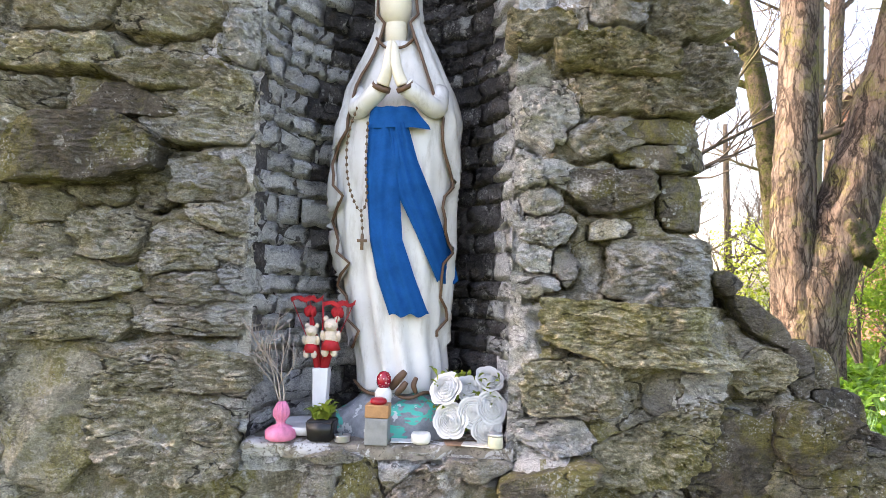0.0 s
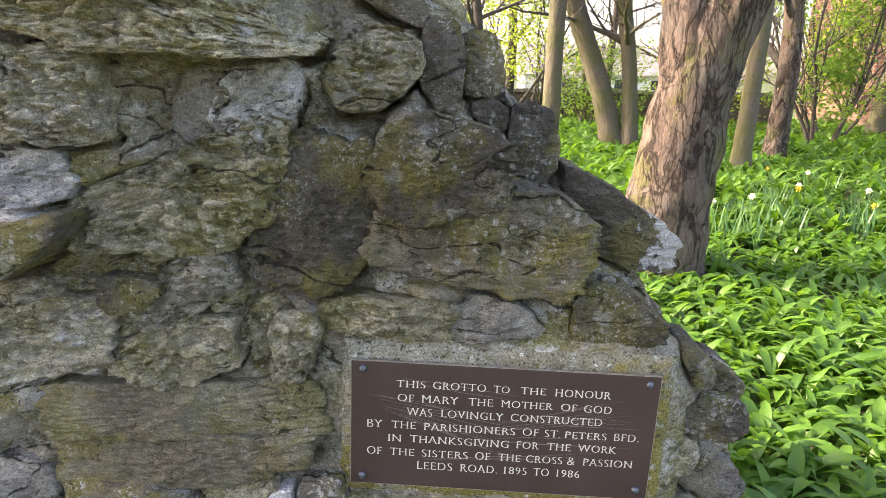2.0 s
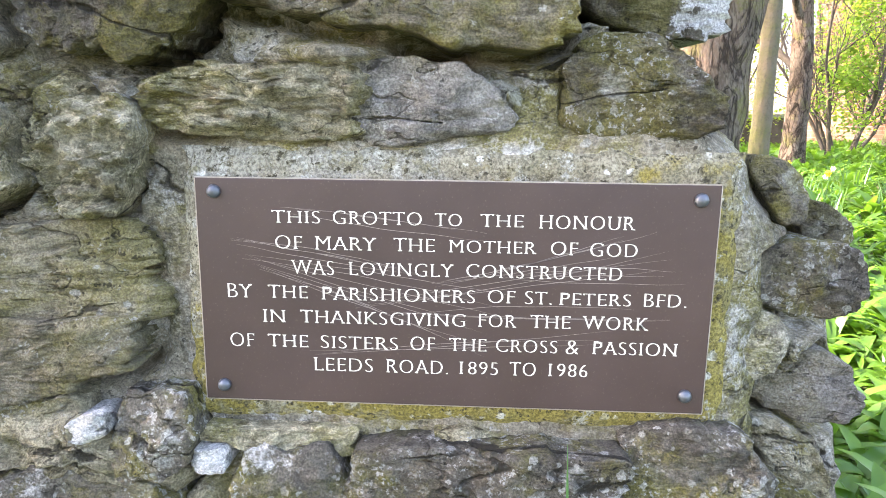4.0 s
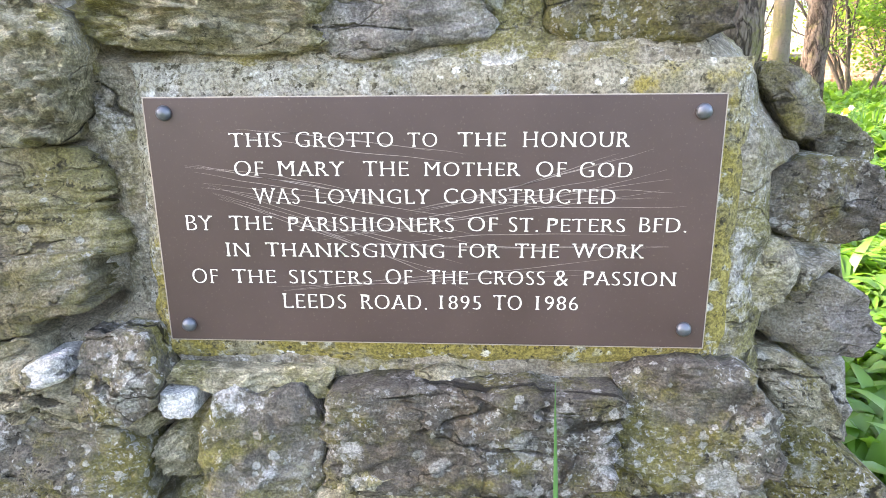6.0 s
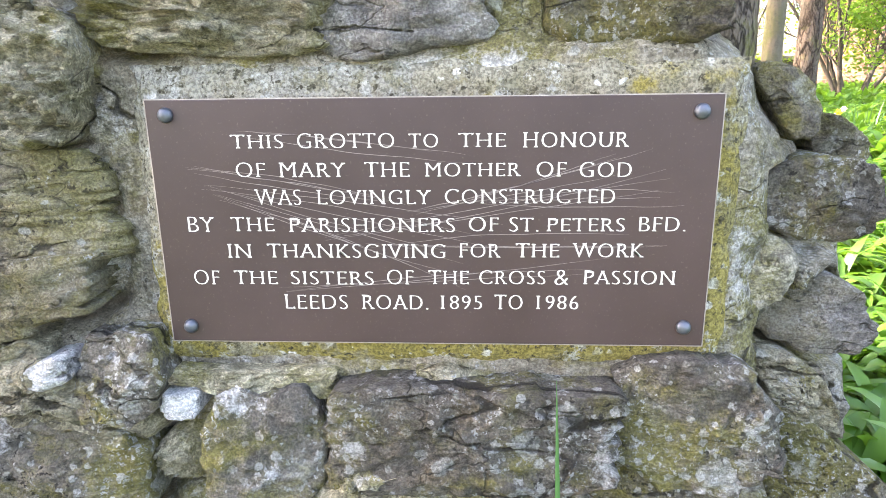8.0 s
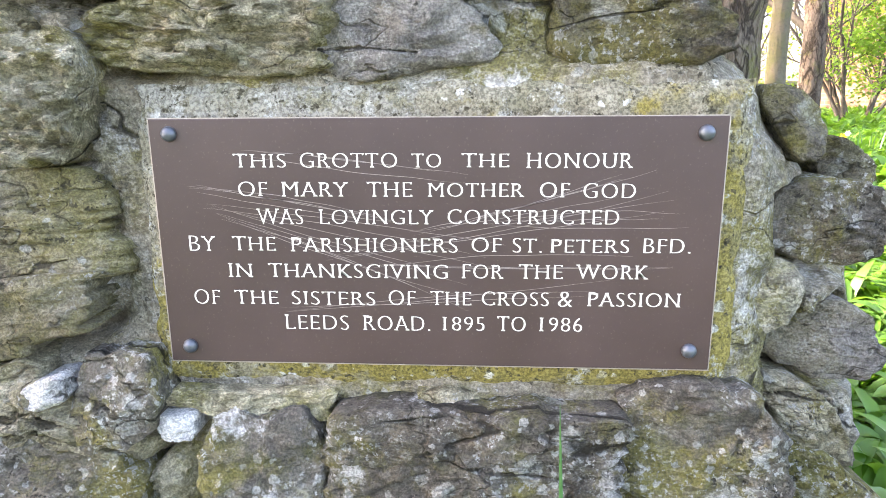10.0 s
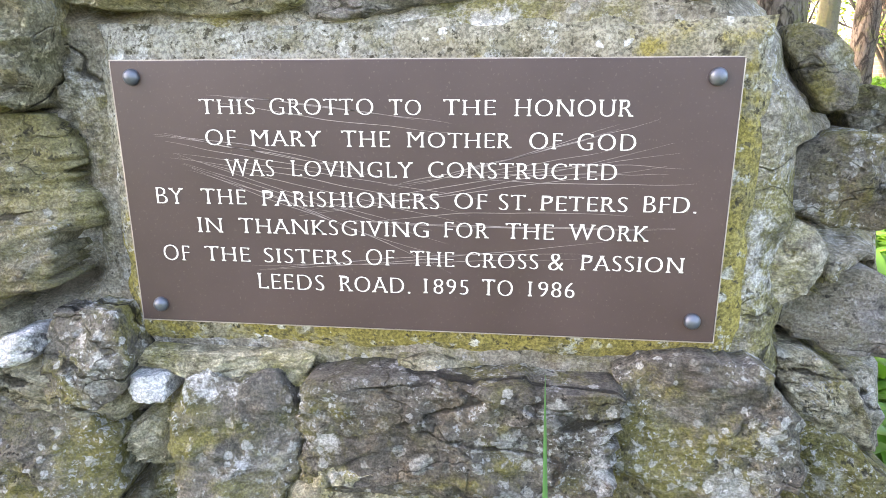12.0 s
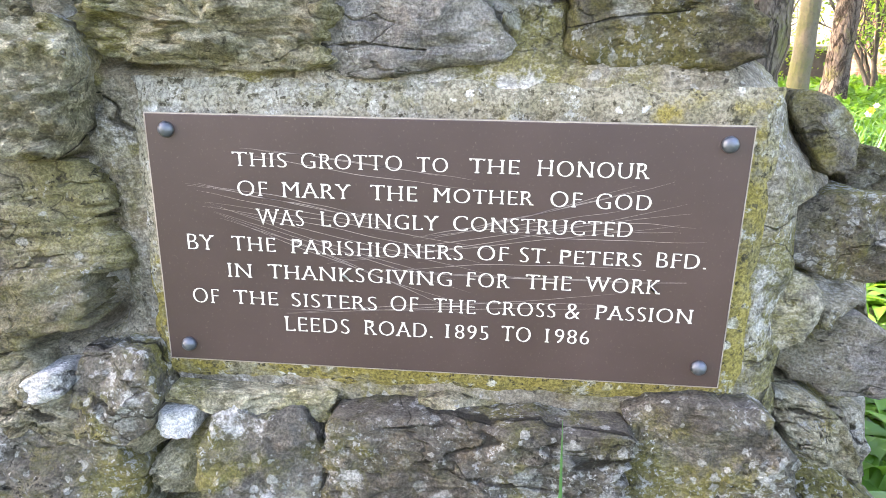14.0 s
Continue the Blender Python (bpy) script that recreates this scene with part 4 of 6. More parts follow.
plaque_at = pose(-0.0008, 0, PLAQUE_Z, 0, PLAQUE_TILT, 0)
surround = thing("plaque_surround", plaque_at, "lichened cement panel framing the plaque", "cement panel")
surround.parent = None
bm = bmesh.new()
nx, nz = 90, 52
grid = []
for j in range(nz + 1):
    grid.append([])
    for i in range(nx + 1):
        x, z = -0.260 + 0.526 * i / nx, -0.133 + 0.271 * j / nz
        rim = 1 - min(x + 0.260, 0.266 - x, z + 0.133, 0.138 - z) / 0.012
        wob = 0.004 * noise.noise(Vector((x * 30, 1, z * 30)))
        y = 0.006 + 0.0026 * fractal(x * 40, 0.5, z * 40, 4) + 0.007 * max(0.0, rim)
        grid[-1].append(bm.verts.new((x + wob, y, z + wob)))
for a, b in zip(grid, grid[1:]):
    for i in range(nx):
        bm.faces.new((a[i], a[i + 1], b[i + 1], b[i]))
part("panel", bm, CEMENT, surround)

plaque = thing("plaque", plaque_at, "brown metal memorial plaque with cream capitals on the stonework", "plaque")
bm = bmesh.new()
box(bm, -PLAQUE_W / 2, PLAQUE_W / 2, -0.0045, 0.0015, -PLAQUE_H / 2, PLAQUE_H / 2, 0.0007)
part("plate", bm, PLATE, plaque, "brown enamelled plate", smooth=False)
bm = bmesh.new()
w, h, e = PLAQUE_W / 2 + 0.0008, PLAQUE_H / 2 + 0.0008, 0.0022
box(bm, -w, w, -0.0042, 0.001, h - 0.0008, h)
box(bm, -w, w, -0.0042, 0.001, -h, -h + 0.0008)
box(bm, -w, -w + 0.0008, -0.0042, 0.001, -h + 0.0013, h - 0.0013)
box(bm, w - 0.0008, w, -0.0042, 0.001, -h + 0.0013, h - 0.0013)
part("edge", bm, EDGE, plaque, "bright worn edge", smooth=False)
bolt = bmesh.new()
lathe(bolt, [(0.0064, 0.0), (0.0066, 0.0012), (0.0060, 0.0034), (0.0042, 0.0052), (0.0018, 0.0060), (0.0004, 0.0062)], 20)
bolt_mesh = bpy.data.meshes.new("bolt")
bolt.to_mesh(bolt_mesh)
bolt.free()
for u, v in ((-0.2235, 0.0967), (0.2237, 0.0958), (-0.2227, -0.0943), (0.2233, -0.0914)):
    part_mesh("bolt", bolt_mesh, BOLT, plaque, "domed steel bolt", at=Matrix.Translation((u, -0.0045, v)) @ pose(0, 0, 0, 90))


def word(text, x0, x1, z, cap):
    """One word in capitals, fitted between x0 and x1, with small serifs on its stems."""
    cu = bpy.data.curves.new("lettering", "FONT")
    cu.body = text
    cu.size, cu.space_character = 1.0, 1.12
    cu.small_caps_scale = 0.97
    cu.offset = -0.027
    cu.resolution_u = 4
    for fmt in cu.body_format:
        fmt.use_small_caps = True
    ob = new("lettering", cu)
    bpy.context.view_layer.update()
    me = bpy.data.meshes.new_from_object(ob.evaluated_get(bpy.context.evaluated_depsgraph_get()))
    bpy.data.objects.remove(ob)
    co = np.empty(len(me.vertices) * 3)
    me.vertices.foreach_get("co", co)
    co = co.reshape(-1, 3)
    full = co[:, 1].max()
    verts, faces = [], [tuple(p.vertices) for p in me.polygons]

    def add(shape):
        n = len(co) + len(verts)
        verts.extend((x, y, 1) for x, y in shape)
        faces.append(tuple(range(n, n + len(shape))))

    # which letter a point belongs to: the separate shapes, from left to right
    island = list(range(len(co)))

    def root_of(i):
        while island[i] != i:
            island[i] = island[island[i]]
            i = island[i]
        return i

    for e in me.edges:
        island[root_of(e.vertices[0])] = root_of(e.vertices[1])
    first = {}
    for i in range(len(co)):
        first[root_of(i)] = min(first.get(root_of(i), 99.0), co[i][0])
    letters = dict(zip(sorted(first, key=first.get), text.upper()))
    for e in me.edges:
        p, q = co[e.vertices[0]], co[e.vertices[1]]
        letter = letters.get(root_of(e.vertices[0]), "")
        if text.endswith(".") and max(p[0], q[0]) > co[:, 0].max() - 0.13:
            continue
        wide, tall, y = abs(p[0] - q[0]), abs(p[1] - q[1]), (p[1] + q[1]) / 2
        foot, head = y < 0.05, min(abs(y - full), abs(y - full * 0.97)) < 0.03
        if tall < 0.008 and 0.03 < wide < 0.16 and (foot or head) and letter in "AFHIKLMNPRTUVWY1":
            lo, hi, up, y = min(p[0], q[0]), max(p[0], q[0]), 1 if foot else -1, p[1]
            add([(lo - 0.05, y), (hi + 0.05, y), (hi + 0.05, y + 0.024 * up), (hi, y + 0.06 * up), (lo, y + 0.06 * up), (lo - 0.05, y + 0.024 * up)])
        if wide < 0.008 and 0.02 < tall < 0.10 and (y > full * 0.72 or y < full * 0.2) and letter in "EFTLCG":
            x, up = p[0], 1 if y < full * 0.5 else -1
            z0, z1 = min(p[1], q[1]), max(p[1], q[1])
            tip = z1 + 0.05 if up > 0 else z0 - 0.05
            root = z0 if up > 0 else z1
            add([(x - 0.024, root), (x + 0.024, root), (x + 0.010, tip), (x - 0.010, tip)])
    raised = np.concatenate([np.zeros(len(co)), np.ones(len(verts))])
    co = np.vstack([co, np.array(verts)]) if verts else co
    count = len(co)
    faces = [tuple(v + k * count for v in f) for k in range(3) for f in faces]
    co = np.vstack([co + (k * 0.024, 0, 0) for k in (-1, 0, 1)])      # broad stems, thin bars
    raised = np.concatenate([raised + 2 * k for k in range(3)])
    lo, hi = co[:, 0].min(), co[:, 0].max()
    k = cap / full
    co = np.stack([x0 + (co[:, 0] - lo) * (x1 - x0) / (hi - lo), -0.0050 - 0.00008 * raised, z + co[:, 1] * k], 1)
    out = bpy.data.meshes.new("lettering")
    out.from_pydata(co.tolist(), [], faces)
    return part_mesh("lettering", out, LETTER, plaque, smooth=False)


word("This", -0.1696, -0.1236, 0.0679, 0.0120)
word("Grotto", -0.1116, -0.0285, 0.0677, 0.0130)
word("To", -0.0165, 0.0085, 0.0677, 0.0120)
word("The", 0.0255, 0.0655, 0.0678, 0.0120)
word("Honour", 0.0795, 0.1665, 0.0671, 0.0130)
word("Of", -0.1670, -0.1410, 0.0433, 0.0130)
word("Mary", -0.1290, -0.0710, 0.0430, 0.0130)
word("The", -0.0550, -0.0160, 0.0430, 0.0130)
word("Mother", -0.0030, 0.0780, 0.0431, 0.0120)
word("Of", 0.0911, 0.1161, 0.0426, 0.0130)
word("God", 0.1271, 0.1701, 0.0421, 0.0130)
word("Was", -0.1525, -0.1115, 0.0188, 0.0140)
word("Lovingly", -0.0975, 0.0016, 0.0192, 0.0130)
word("Constructed", 0.0136, 0.1576, 0.0197, 0.0130)
word("By", -0.2149, -0.1909, -0.0054, 0.0140)
word("The", -0.1759, -0.1369, -0.0048, 0.0130)
word("Parishioners", -0.1239, 0.0221, -0.0054, 0.0130)
word("Of", 0.0341, 0.0601, -0.0047, 0.0130)
word("St.", 0.0691, 0.0941, -0.0049, 0.0130)
word("Peters", 0.1011, 0.1672, -0.0047, 0.0120)
word("Bfd.", 0.1792, 0.2182, -0.0047, 0.0130)
word("In", -0.1814, -0.1594, -0.0291, 0.0130)
word("Thanksgiving", -0.1454, 0.0136, -0.0288, 0.0130)
word("For", 0.0256, 0.0617, -0.0283, 0.0130)
word("The", 0.0747, 0.1127, -0.0281, 0.0130)
word("Work", 0.1237, 0.1847, -0.0278, 0.0130)
word("Of", -0.2148, -0.1908, -0.0544, 0.0140)
word("The", -0.1778, -0.1378, -0.0538, 0.0130)
word("Sisters", -0.1258, -0.0508, -0.0538, 0.0130)
word("Of", -0.0388, -0.0148, -0.0534, 0.0140)
word("The", -0.0018, 0.0342, -0.0529, 0.0130)
word("Cross", 0.0432, 0.1012, -0.0526, 0.0130)
word("&", 0.1092, 0.1212, -0.0531, 0.0140)
word("Passion", 0.1342, 0.2132, -0.0523, 0.0130)
word("Leeds", -0.1333, -0.0753, -0.0771, 0.0140)
word("Road.", -0.0623, -0.0023, -0.0770, 0.0140)
word("1895", 0.0087, 0.0457, -0.0762, 0.0130)
word("To", 0.0567, 0.0817, -0.0762, 0.0140)
word("1986", 0.0937, 0.1308, -0.0757, 0.0130)

# fine scratches across the plate: bundles that fan out from the same places
rng = random.Random(3)
for x0, z0, x1, z1, count in ((-0.166, 0.083, 0.03, 0.062, 3), (-0.212, 0.050, -0.02, 0.018, 4), (-0.204, 0.034, 0.06, -0.012, 4), (-0.190, 0.026, 0.02, -0.046, 4),
                              (-0.02, 0.012, 0.205, 0.052, 4), (0.04, 0.020, 0.222, 0.026, 3), (-0.10, -0.010, 0.21, 0.045, 3), (-0.06, -0.016, 0.218, -0.012, 3), (-0.14, -0.058, 0.17, -0.034, 3)):
    for k in range(count):
        xa, za = x0 + rng.uniform(0, 0.012), z0 + rng.uniform(-0.003, 0.003)
        xb, zb = x1 + rng.uniform(-0.05, 0.012), z1 + rng.uniform(-0.014, 0.014)
        bow = rng.uniform(-0.006, 0.006)
        bm = bmesh.new()
        last = None
        for i in range(25):
            t = i / 24
            x = xa + (xb - xa) * t
            z = za + (zb - za) * t + bow * 4 * t * (1 - t) + 0.0012 * noise.noise(Vector((t * 6, k, x0 * 40)))
            w = 0.00021 * (0.25 + math.sin(math.pi * t))
            row = (bm.verts.new((x, -0.0048, z - w)), bm.verts.new((x, -0.0048, z + w)))
            if last:
                bm.faces.new((last[0], row[0], row[1], last[1]))
            last = row
        part("scratch", bm, SCRATCH, plaque, "pale curved scratch", smooth=False)

# ---------------------------------------------------------------- the statue and what stands in the niche
WHITE = Nodes("aged white gloss paint")
c = WHITE.mix(WHITE.ramp(WHITE.noise(9, 6, 0.6), 0.35, 0.7), (0.68, 0.68, 0.68), (0.58, 0.57, 0.55))
c = WHITE.mix(WHITE.ramp(WHITE.noise(12, 8, 0.7, WHITE.place((2.2, 2.2, 0.5))), 0.50, 0.64, 0, 0.65), c, (0.40, 0.38, 0.35))
c = WHITE.mix(WHITE.ramp(WHITE.noise(45, 6, 0.7), 0.63, 0.70, 0, 0.5), c, (0.42, 0.38, 0.33))
WHITE = WHITE.finish(c, 0.5, WHITE.noise(35, 6), 0.25, 0.004, 0.35)
BLUE = plain("blue gloss paint", (0.0, 0.070, 0.245), 0.7, 0.2, 22, 0.2, 0.003, 0.06)
GOLD = plain("worn bronze trim", (0.115, 0.062, 0.035), 0.5, 0.3, 60, 0.3)
IVORY = plain("ivory paint", (0.72, 0.66, 0.54), 0.5, 0.08, 20, 0.1)
ST_X, ST_Y, ST_Z = -1.104, 0.20, 0.985


def robe(z):
    """Half width, half depth and middle of the figure at a height above its foot."""
    keys = ((0.0, 0.121, 0.10, -0.004), (0.06, 0.126, 0.10, -0.004), (0.135, 0.129, 0.10, -0.013), (0.257, 0.146, 0.105, -0.018), (0.38, 0.161, 0.11, -0.026), (0.473, 0.166, 0.112, -0.031), (0.598, 0.172, 0.118, -0.028),
            (0.724, 0.166, 0.116, -0.020), (0.819, 0.142, 0.10, -0.018), (0.914, 0.101, 0.08, -0.016), (0.993, 0.068, 0.07, -0.018), (1.05, 0.063, 0.072, -0.022), (1.12, 0.060, 0.075, -0.024), (1.17, 0.045, 0.055, -0.026), (1.20, 0.012, 0.02, -0.026))
    for a, b in zip(keys, keys[1:]):
        if z <= b[0]:
            t = max(0.0, (z - a[0]) / (b[0] - a[0]))
            return [p + (q - p) * t for p, q in zip(a[1:], b[1:])]
    return keys[-1][1:]


def robe_front(x, z):
    """Depth of the gown's front at x (from the middle) and z."""
    w, d, m = robe(z)
    w, d = w * 0.94, d * 0.94
    return -d * math.sqrt(max(0.0, 1 - min(1.0, abs(x - m) / w) ** 2.4))


def veil_edge(side, z):
    """Where the open front edge of the veil hangs, as a share of the half width."""
    base = 0.50 + 0.36 * max(0.0, min(1.0, (1.0 - z) / 0.4))
    return side * (base + (0.07 if side > 0 else 0.13) * (math.sin(z * 34 + side) + 0.5 * math.sin(z * 71)) * max(0.0, min(1.0, (0.78 - z) / 0.2)))


bm = bmesh.new()
SEG = 96
# gown, with folds that deepen towards the hem
last = None
for i in range(64):
    z = 0.945 * i / 63
    w, d, m = robe(z)
    ring = []
    for k in range(SEG):
        a = 2 * math.pi * k / SEG
        deep = max(0.0, 1 - z / 0.75)
        fold = 1 + deep * (0.075 * math.sin(a * 13 + 2 * math.sin(z * 5)) + 0.03 * math.sin(a * 7 + z * 4)) + 0.012 * math.sin(a * 17 + z * 9)
        ring.append(bm.verts.new((m + w * 0.94 * fold * math.cos(a), d * 0.94 * fold * math.sin(a), z)))
    if last:
        for k in range(SEG):
            bm.faces.new((last[k], last[(k + 1) % SEG], ring[(k + 1) % SEG], ring[k]))
    else:
        bm.faces.new(ring[::-1])
    last = ring
bm.faces.new(last)
# veil: an outer shell round the back and sides, open in front
for side in (-1, 1):
    last = None
    edge = []
    for i in range(72):
        z = 0.13 + 1.06 * i / 71
        w, d, m = robe(z)
        share = veil_edge(side, z)
        if z > 1.02:
            share = side * (0.80 - 1.2 * max(0, z - 1.12))
        a0 = math.acos(max(-1, min(1, share)))
        row = []
        for k in range(31):
            a = -a0 + (-(1.5 * math.pi) + a0 if side < 0 else (math.pi / 2) + a0) * k / 30 if side > 0 else -a0 + (-1.5 * math.pi + a0) * k / 30
            ripple = 1.03 + (0.085 * (1 - 2 * abs(math.sin(a * 5.5 + z * 3 + 0.6 * math.sin(z * 9)))) + 0.03 * math.sin(a * 23 - z * 9)) * (1 - 0.45 * z) + (0.05 if k == 0 else 0.02)
            low = 0.02 * math.sin(k * 0.9 + side) if i == 0 else 0
            row.append(bm.verts.new((m + w * ripple * math.cos(a), d * ripple * math.sin(a) * (1.0 if math.sin(a) < 0 else 1.1), z + low)))
        if last:
            for k in range(30):
                bm.faces.new((last[k], last[k + 1], row[k + 1], row[k]))
        edge.append(row[0].co.copy())
        last = row
    trim = [p + Vector((0, -0.004, 0)) for p in edge[::2]]
    tube(bm, trim, [0.0042] * len(trim), 6, 2)
# sash: belt, long tail and short tail
def tail(points, lift, frill=0.008, material=1):
    """A strip of cloth on the gown: rows of (left, right, z)."""
    rows = []
    for (l0, r0, z0), (l1, r1, z1) in zip(points, points[1:]):
        for s in range(6):
            t = s / 6
            rows.append((l0 + (l1 - l0) * t, r0 + (r1 - r0) * t, z0 + (z1 - z0) * t))
    rows.append(points[-1])
    last = None
    for n, (l, r, z) in enumerate(rows):
        row = []
        for k in range(17):
            x = l + (r - l) * k / 16
            zz = z + frill * math.sin(k * 0.9) * (n == len(rows) - 1)
            rim = 0.009 * min(1.0, k / 2, (16 - k) / 2)
            row.append(bm.verts.new((x, robe_front(x, zz) - lift - rim - 0.0042 * math.sin(k * 1.15 + n * 0.05) * min(1.0, k / 3, (16 - k) / 3), zz)))
        if last:
            for k in range(16):
                bm.faces.new((row[k], row[k + 1], last[k + 1], last[k])).material_index = material
        last = row


tail([(-0.084, 0.022, 0.705), (-0.088, 0.022, 0.60), (-0.086, 0.002, 0.511), (-0.077, 0.009, 0.40), (-0.056, 0.043, 0.297), (-0.024, 0.078, 0.203)], 0.012, 0.005)
tail([(-0.034, 0.020, 0.705), (-0.018, 0.046, 0.61), (-0.001, 0.086, 0.511), (0.042, 0.116, 0.42), (0.080, 0.143, 0.335), (0.098, 0.153, 0.29)], 0.0145, 0.005)
tail([(-0.077, 0.036, 0.748), (-0.082, 0.056, 0.722), (-0.085, 0.076, 0.700), (-0.084, 0.079, 0.691)], 0.0165, 0.0)
# bronze folds of the hem over the feet
for pts, r in (([(-0.014, -0.120, 0.018), (0.004, -0.132, 0.042), (0.022, -0.126, 0.062)], 0.011), ([(0.000, -0.128, 0.004), (0.014, -0.136, 0.020), (0.026, -0.132, 0.036)], 0.009),
               ([(0.050, -0.122, 0.046), (0.044, -0.130, 0.028), (0.050, -0.126, 0.008)], 0.007), ([(0.004, -0.130, 0.000), (0.034, -0.134, -0.004), (0.068, -0.112, 0.006), (0.085, -0.095, 0.004)], 0.005),
               ([(-0.126, -0.045, 0.026), (-0.09, -0.084, 0.004), (-0.05, -0.104, -0.002), (-0.014, -0.122, 0.004)], 0.005)):
    line = curve(pts, 5)
    tube(bm, line, [r * (0.55 + 0.45 * math.sin(math.pi * (0.1 + 0.8 * k / (len(line) - 1)))) for k in range(len(line))], 10, 2)
# sleeves, folded palms, head
for side in (-1, 1):
    pts = curve([(-0.012 + side * 0.108, -0.045, 0.81), (-0.012 + side * 0.106, -0.090, 0.750), (-0.012 + side * 0.062, -0.132, 0.772), (-0.015 + side * 0.030, -0.150, 0.795)], 5)
    tube(bm, pts, [0.027 - 0.003 * k / len(pts) for k in range(len(pts))], 14, 0)
    tube(bm, [(-0.015 + side * 0.034, -0.147, 0.789), (-0.015 + side * 0.029, -0.152, 0.798)], [0.0262, 0.0252], 14, 2)
    pts = curve([(-0.016 + side * 0.026, -0.153, 0.797), (-0.017 + side * 0.013, -0.160, 0.835), (-0.018 + side * 0.008, -0.155, 0.885), (-0.019 + side * 0.004, -0.148, 0.915)], 5)
    tube(bm, pts, [0.019, 0.019, 0.0185, 0.018, 0.017, 0.0165, 0.016, 0.015, 0.014, 0.013, 0.012, 0.011, 0.010, 0.008, 0.006, 0.003][:len(pts)], 10, 3, 0.62)
tube(bm, curve([(-0.075, -0.066, 0.955), (-0.05, -0.082, 0.925), (-0.024, -0.088, 0.918), (0.005, -0.082, 0.925), (0.028, -0.066, 0.952)], 5), [0.0042] * 21, 6, 2)
blob(bm, (-0.025, -0.042, 0.98), (0.034, 0.036, 0.06), 3)
blob(bm, (-0.026, -0.044, 1.050), (0.045, 0.052, 0.066), 3, seg=24)
statue = tagged(part("statue", bm, [WHITE, BLUE, GOLD, IVORY], None, at=Matrix.Translation((ST_X, ST_Y, ST_Z)) @ pose(0, 0, 0, 0, -1.4, 0)),
                "white painted statue with a bright blue sash and bronze trim", "statue")

mound_paint = Nodes("painted plinth rock")
c = mound_paint.mix(mound_paint.ramp(mound_paint.noise(30, 6, 0.7), 0.35, 0.65), (0.15, 0.165, 0.18), (0.27, 0.285, 0.31))
streak = mound_paint.math("ABSOLUTE", mound_paint.math("SUBTRACT", mound_paint.noise(7, 4, 0.6, mound_paint.place((1, 1, 1.6)), 0.6), 0.53))
c = mound_paint.mix(mound_paint.ramp(streak, 0.022, 0.030, 0.95, 0.0), c, (0.03, 0.42, 0.33))
c = mound_paint.mix(mound_paint.ramp(mound_paint.noise(26, 5, 0.6), 0.60, 0.62, 0, 0.8), c, (0.55, 0.57, 0.58))
mound = bmesh.new()
blob(mound, (0, 0, 0), (0.185, 0.15, 0.10), rough=0.16, seg=32, seed=4)
tagged(part("plinth", mound, mound_paint.finish(c, 0.7, mound_paint.noise(40), 0.4, 0.006), None, at=Matrix.Translation((-1.10, 0.165, SILL_Z + 0.005))),
       "grey rock plinth daubed with turquoise paint", "plinth")

# rosary on the arm of the statue
ROSARY = plain("brown wooden beads", (0.13, 0.075, 0.04), 0.5, 0.25, 80, 0.2)
rosary = thing("rosary", (ST_X, ST_Y, ST_Z), "brown wooden rosary hanging from the statue's arm", "rosary")
loops = (curve([(-0.125, -0.130, 0.76), (-0.155, -0.118, 0.66), (-0.150, -0.112, 0.55), (-0.118, -0.118, 0.475), (-0.098, -0.122, 0.50), (-0.103, -0.125, 0.60), (-0.100, -0.135, 0.70)], 12),
         curve([(-0.112, -0.122, 0.475), (-0.107, -0.122, 0.44), (-0.105, -0.122, 0.405)], 6))
bead = bmesh.new()
blob(bead, (0, 0, 0), (0.0042, 0.0042, 0.0052), seg=8)
bead_mesh = bpy.data.meshes.new("bead")
bead.to_mesh(bead_mesh)
bead.free()
bm = bmesh.new()
for line in loops:
    tube(bm, line, [0.0011] * len(line), 4)
    run = 0.0
    for a, b in zip(line, line[1:]):
        run += (b - a).length
        if run > 0.0135:
            run = 0.0
            part_mesh("bead", bead_mesh, ROSARY, rosary, at=Matrix.Translation(b))
part("cord", bm, ROSARY, rosary)
bm = bmesh.new()
box(bm, -0.004, 0.004, -0.003, 0.003, -0.022, 0.016, 0.001)
box(bm, -0.013, 0.013, -0.0032, 0.0032, -0.002, 0.006, 0.001)
part("cross", bm, ROSARY, rosary, at=Matrix.Translation((-0.105, -0.124, 0.392)))


def sill_z(x):
    return SILL_Z + 0.02 * (x - NICHE_X) + 0.002


def stand(name, x, y, label, category, group=""):
    return thing(name, (x, y, sill_z(x)), label, category, group)


WAX, TIN = plain("white wax", (0.76, 0.74, 0.68), 0.5, 0.06, 60, 0.1), plain("thin aluminium", (0.62, 0.62, 0.63), 0.35, 0.1, 80, 0.1, metal=0.8)
tea = stand("tealight", -1.222, -0.01, "small white tealight in a metal cup", "candle", "candles on the sill")
bm = bmesh.new()
lathe(bm, [(0.0185, 0), (0.019, 0.001), (0.0195, 0.014), (0.0198, 0.0150), (0.0185, 0.0148)], 24)
part("cup", bm, TIN, tea)
bm = bmesh.new()
lathe(bm, [(0.0183, 0.003), (0.0183, 0.0128), (0.012, 0.0122)], 24)
part("wax", bm, WAX, tea)
bm = bmesh.new()
tube(bm, [(0, 0, 0.012), (0.001, 0, 0.019)], [0.0008, 0.0006], 5)
part("wick", bm, plain("burnt wick", (0.03, 0.03, 0.03)), tea)
big = stand("candle", -1.031, -0.005, "low round white candle", "candle", "candles on the sill")
bm = bmesh.new()
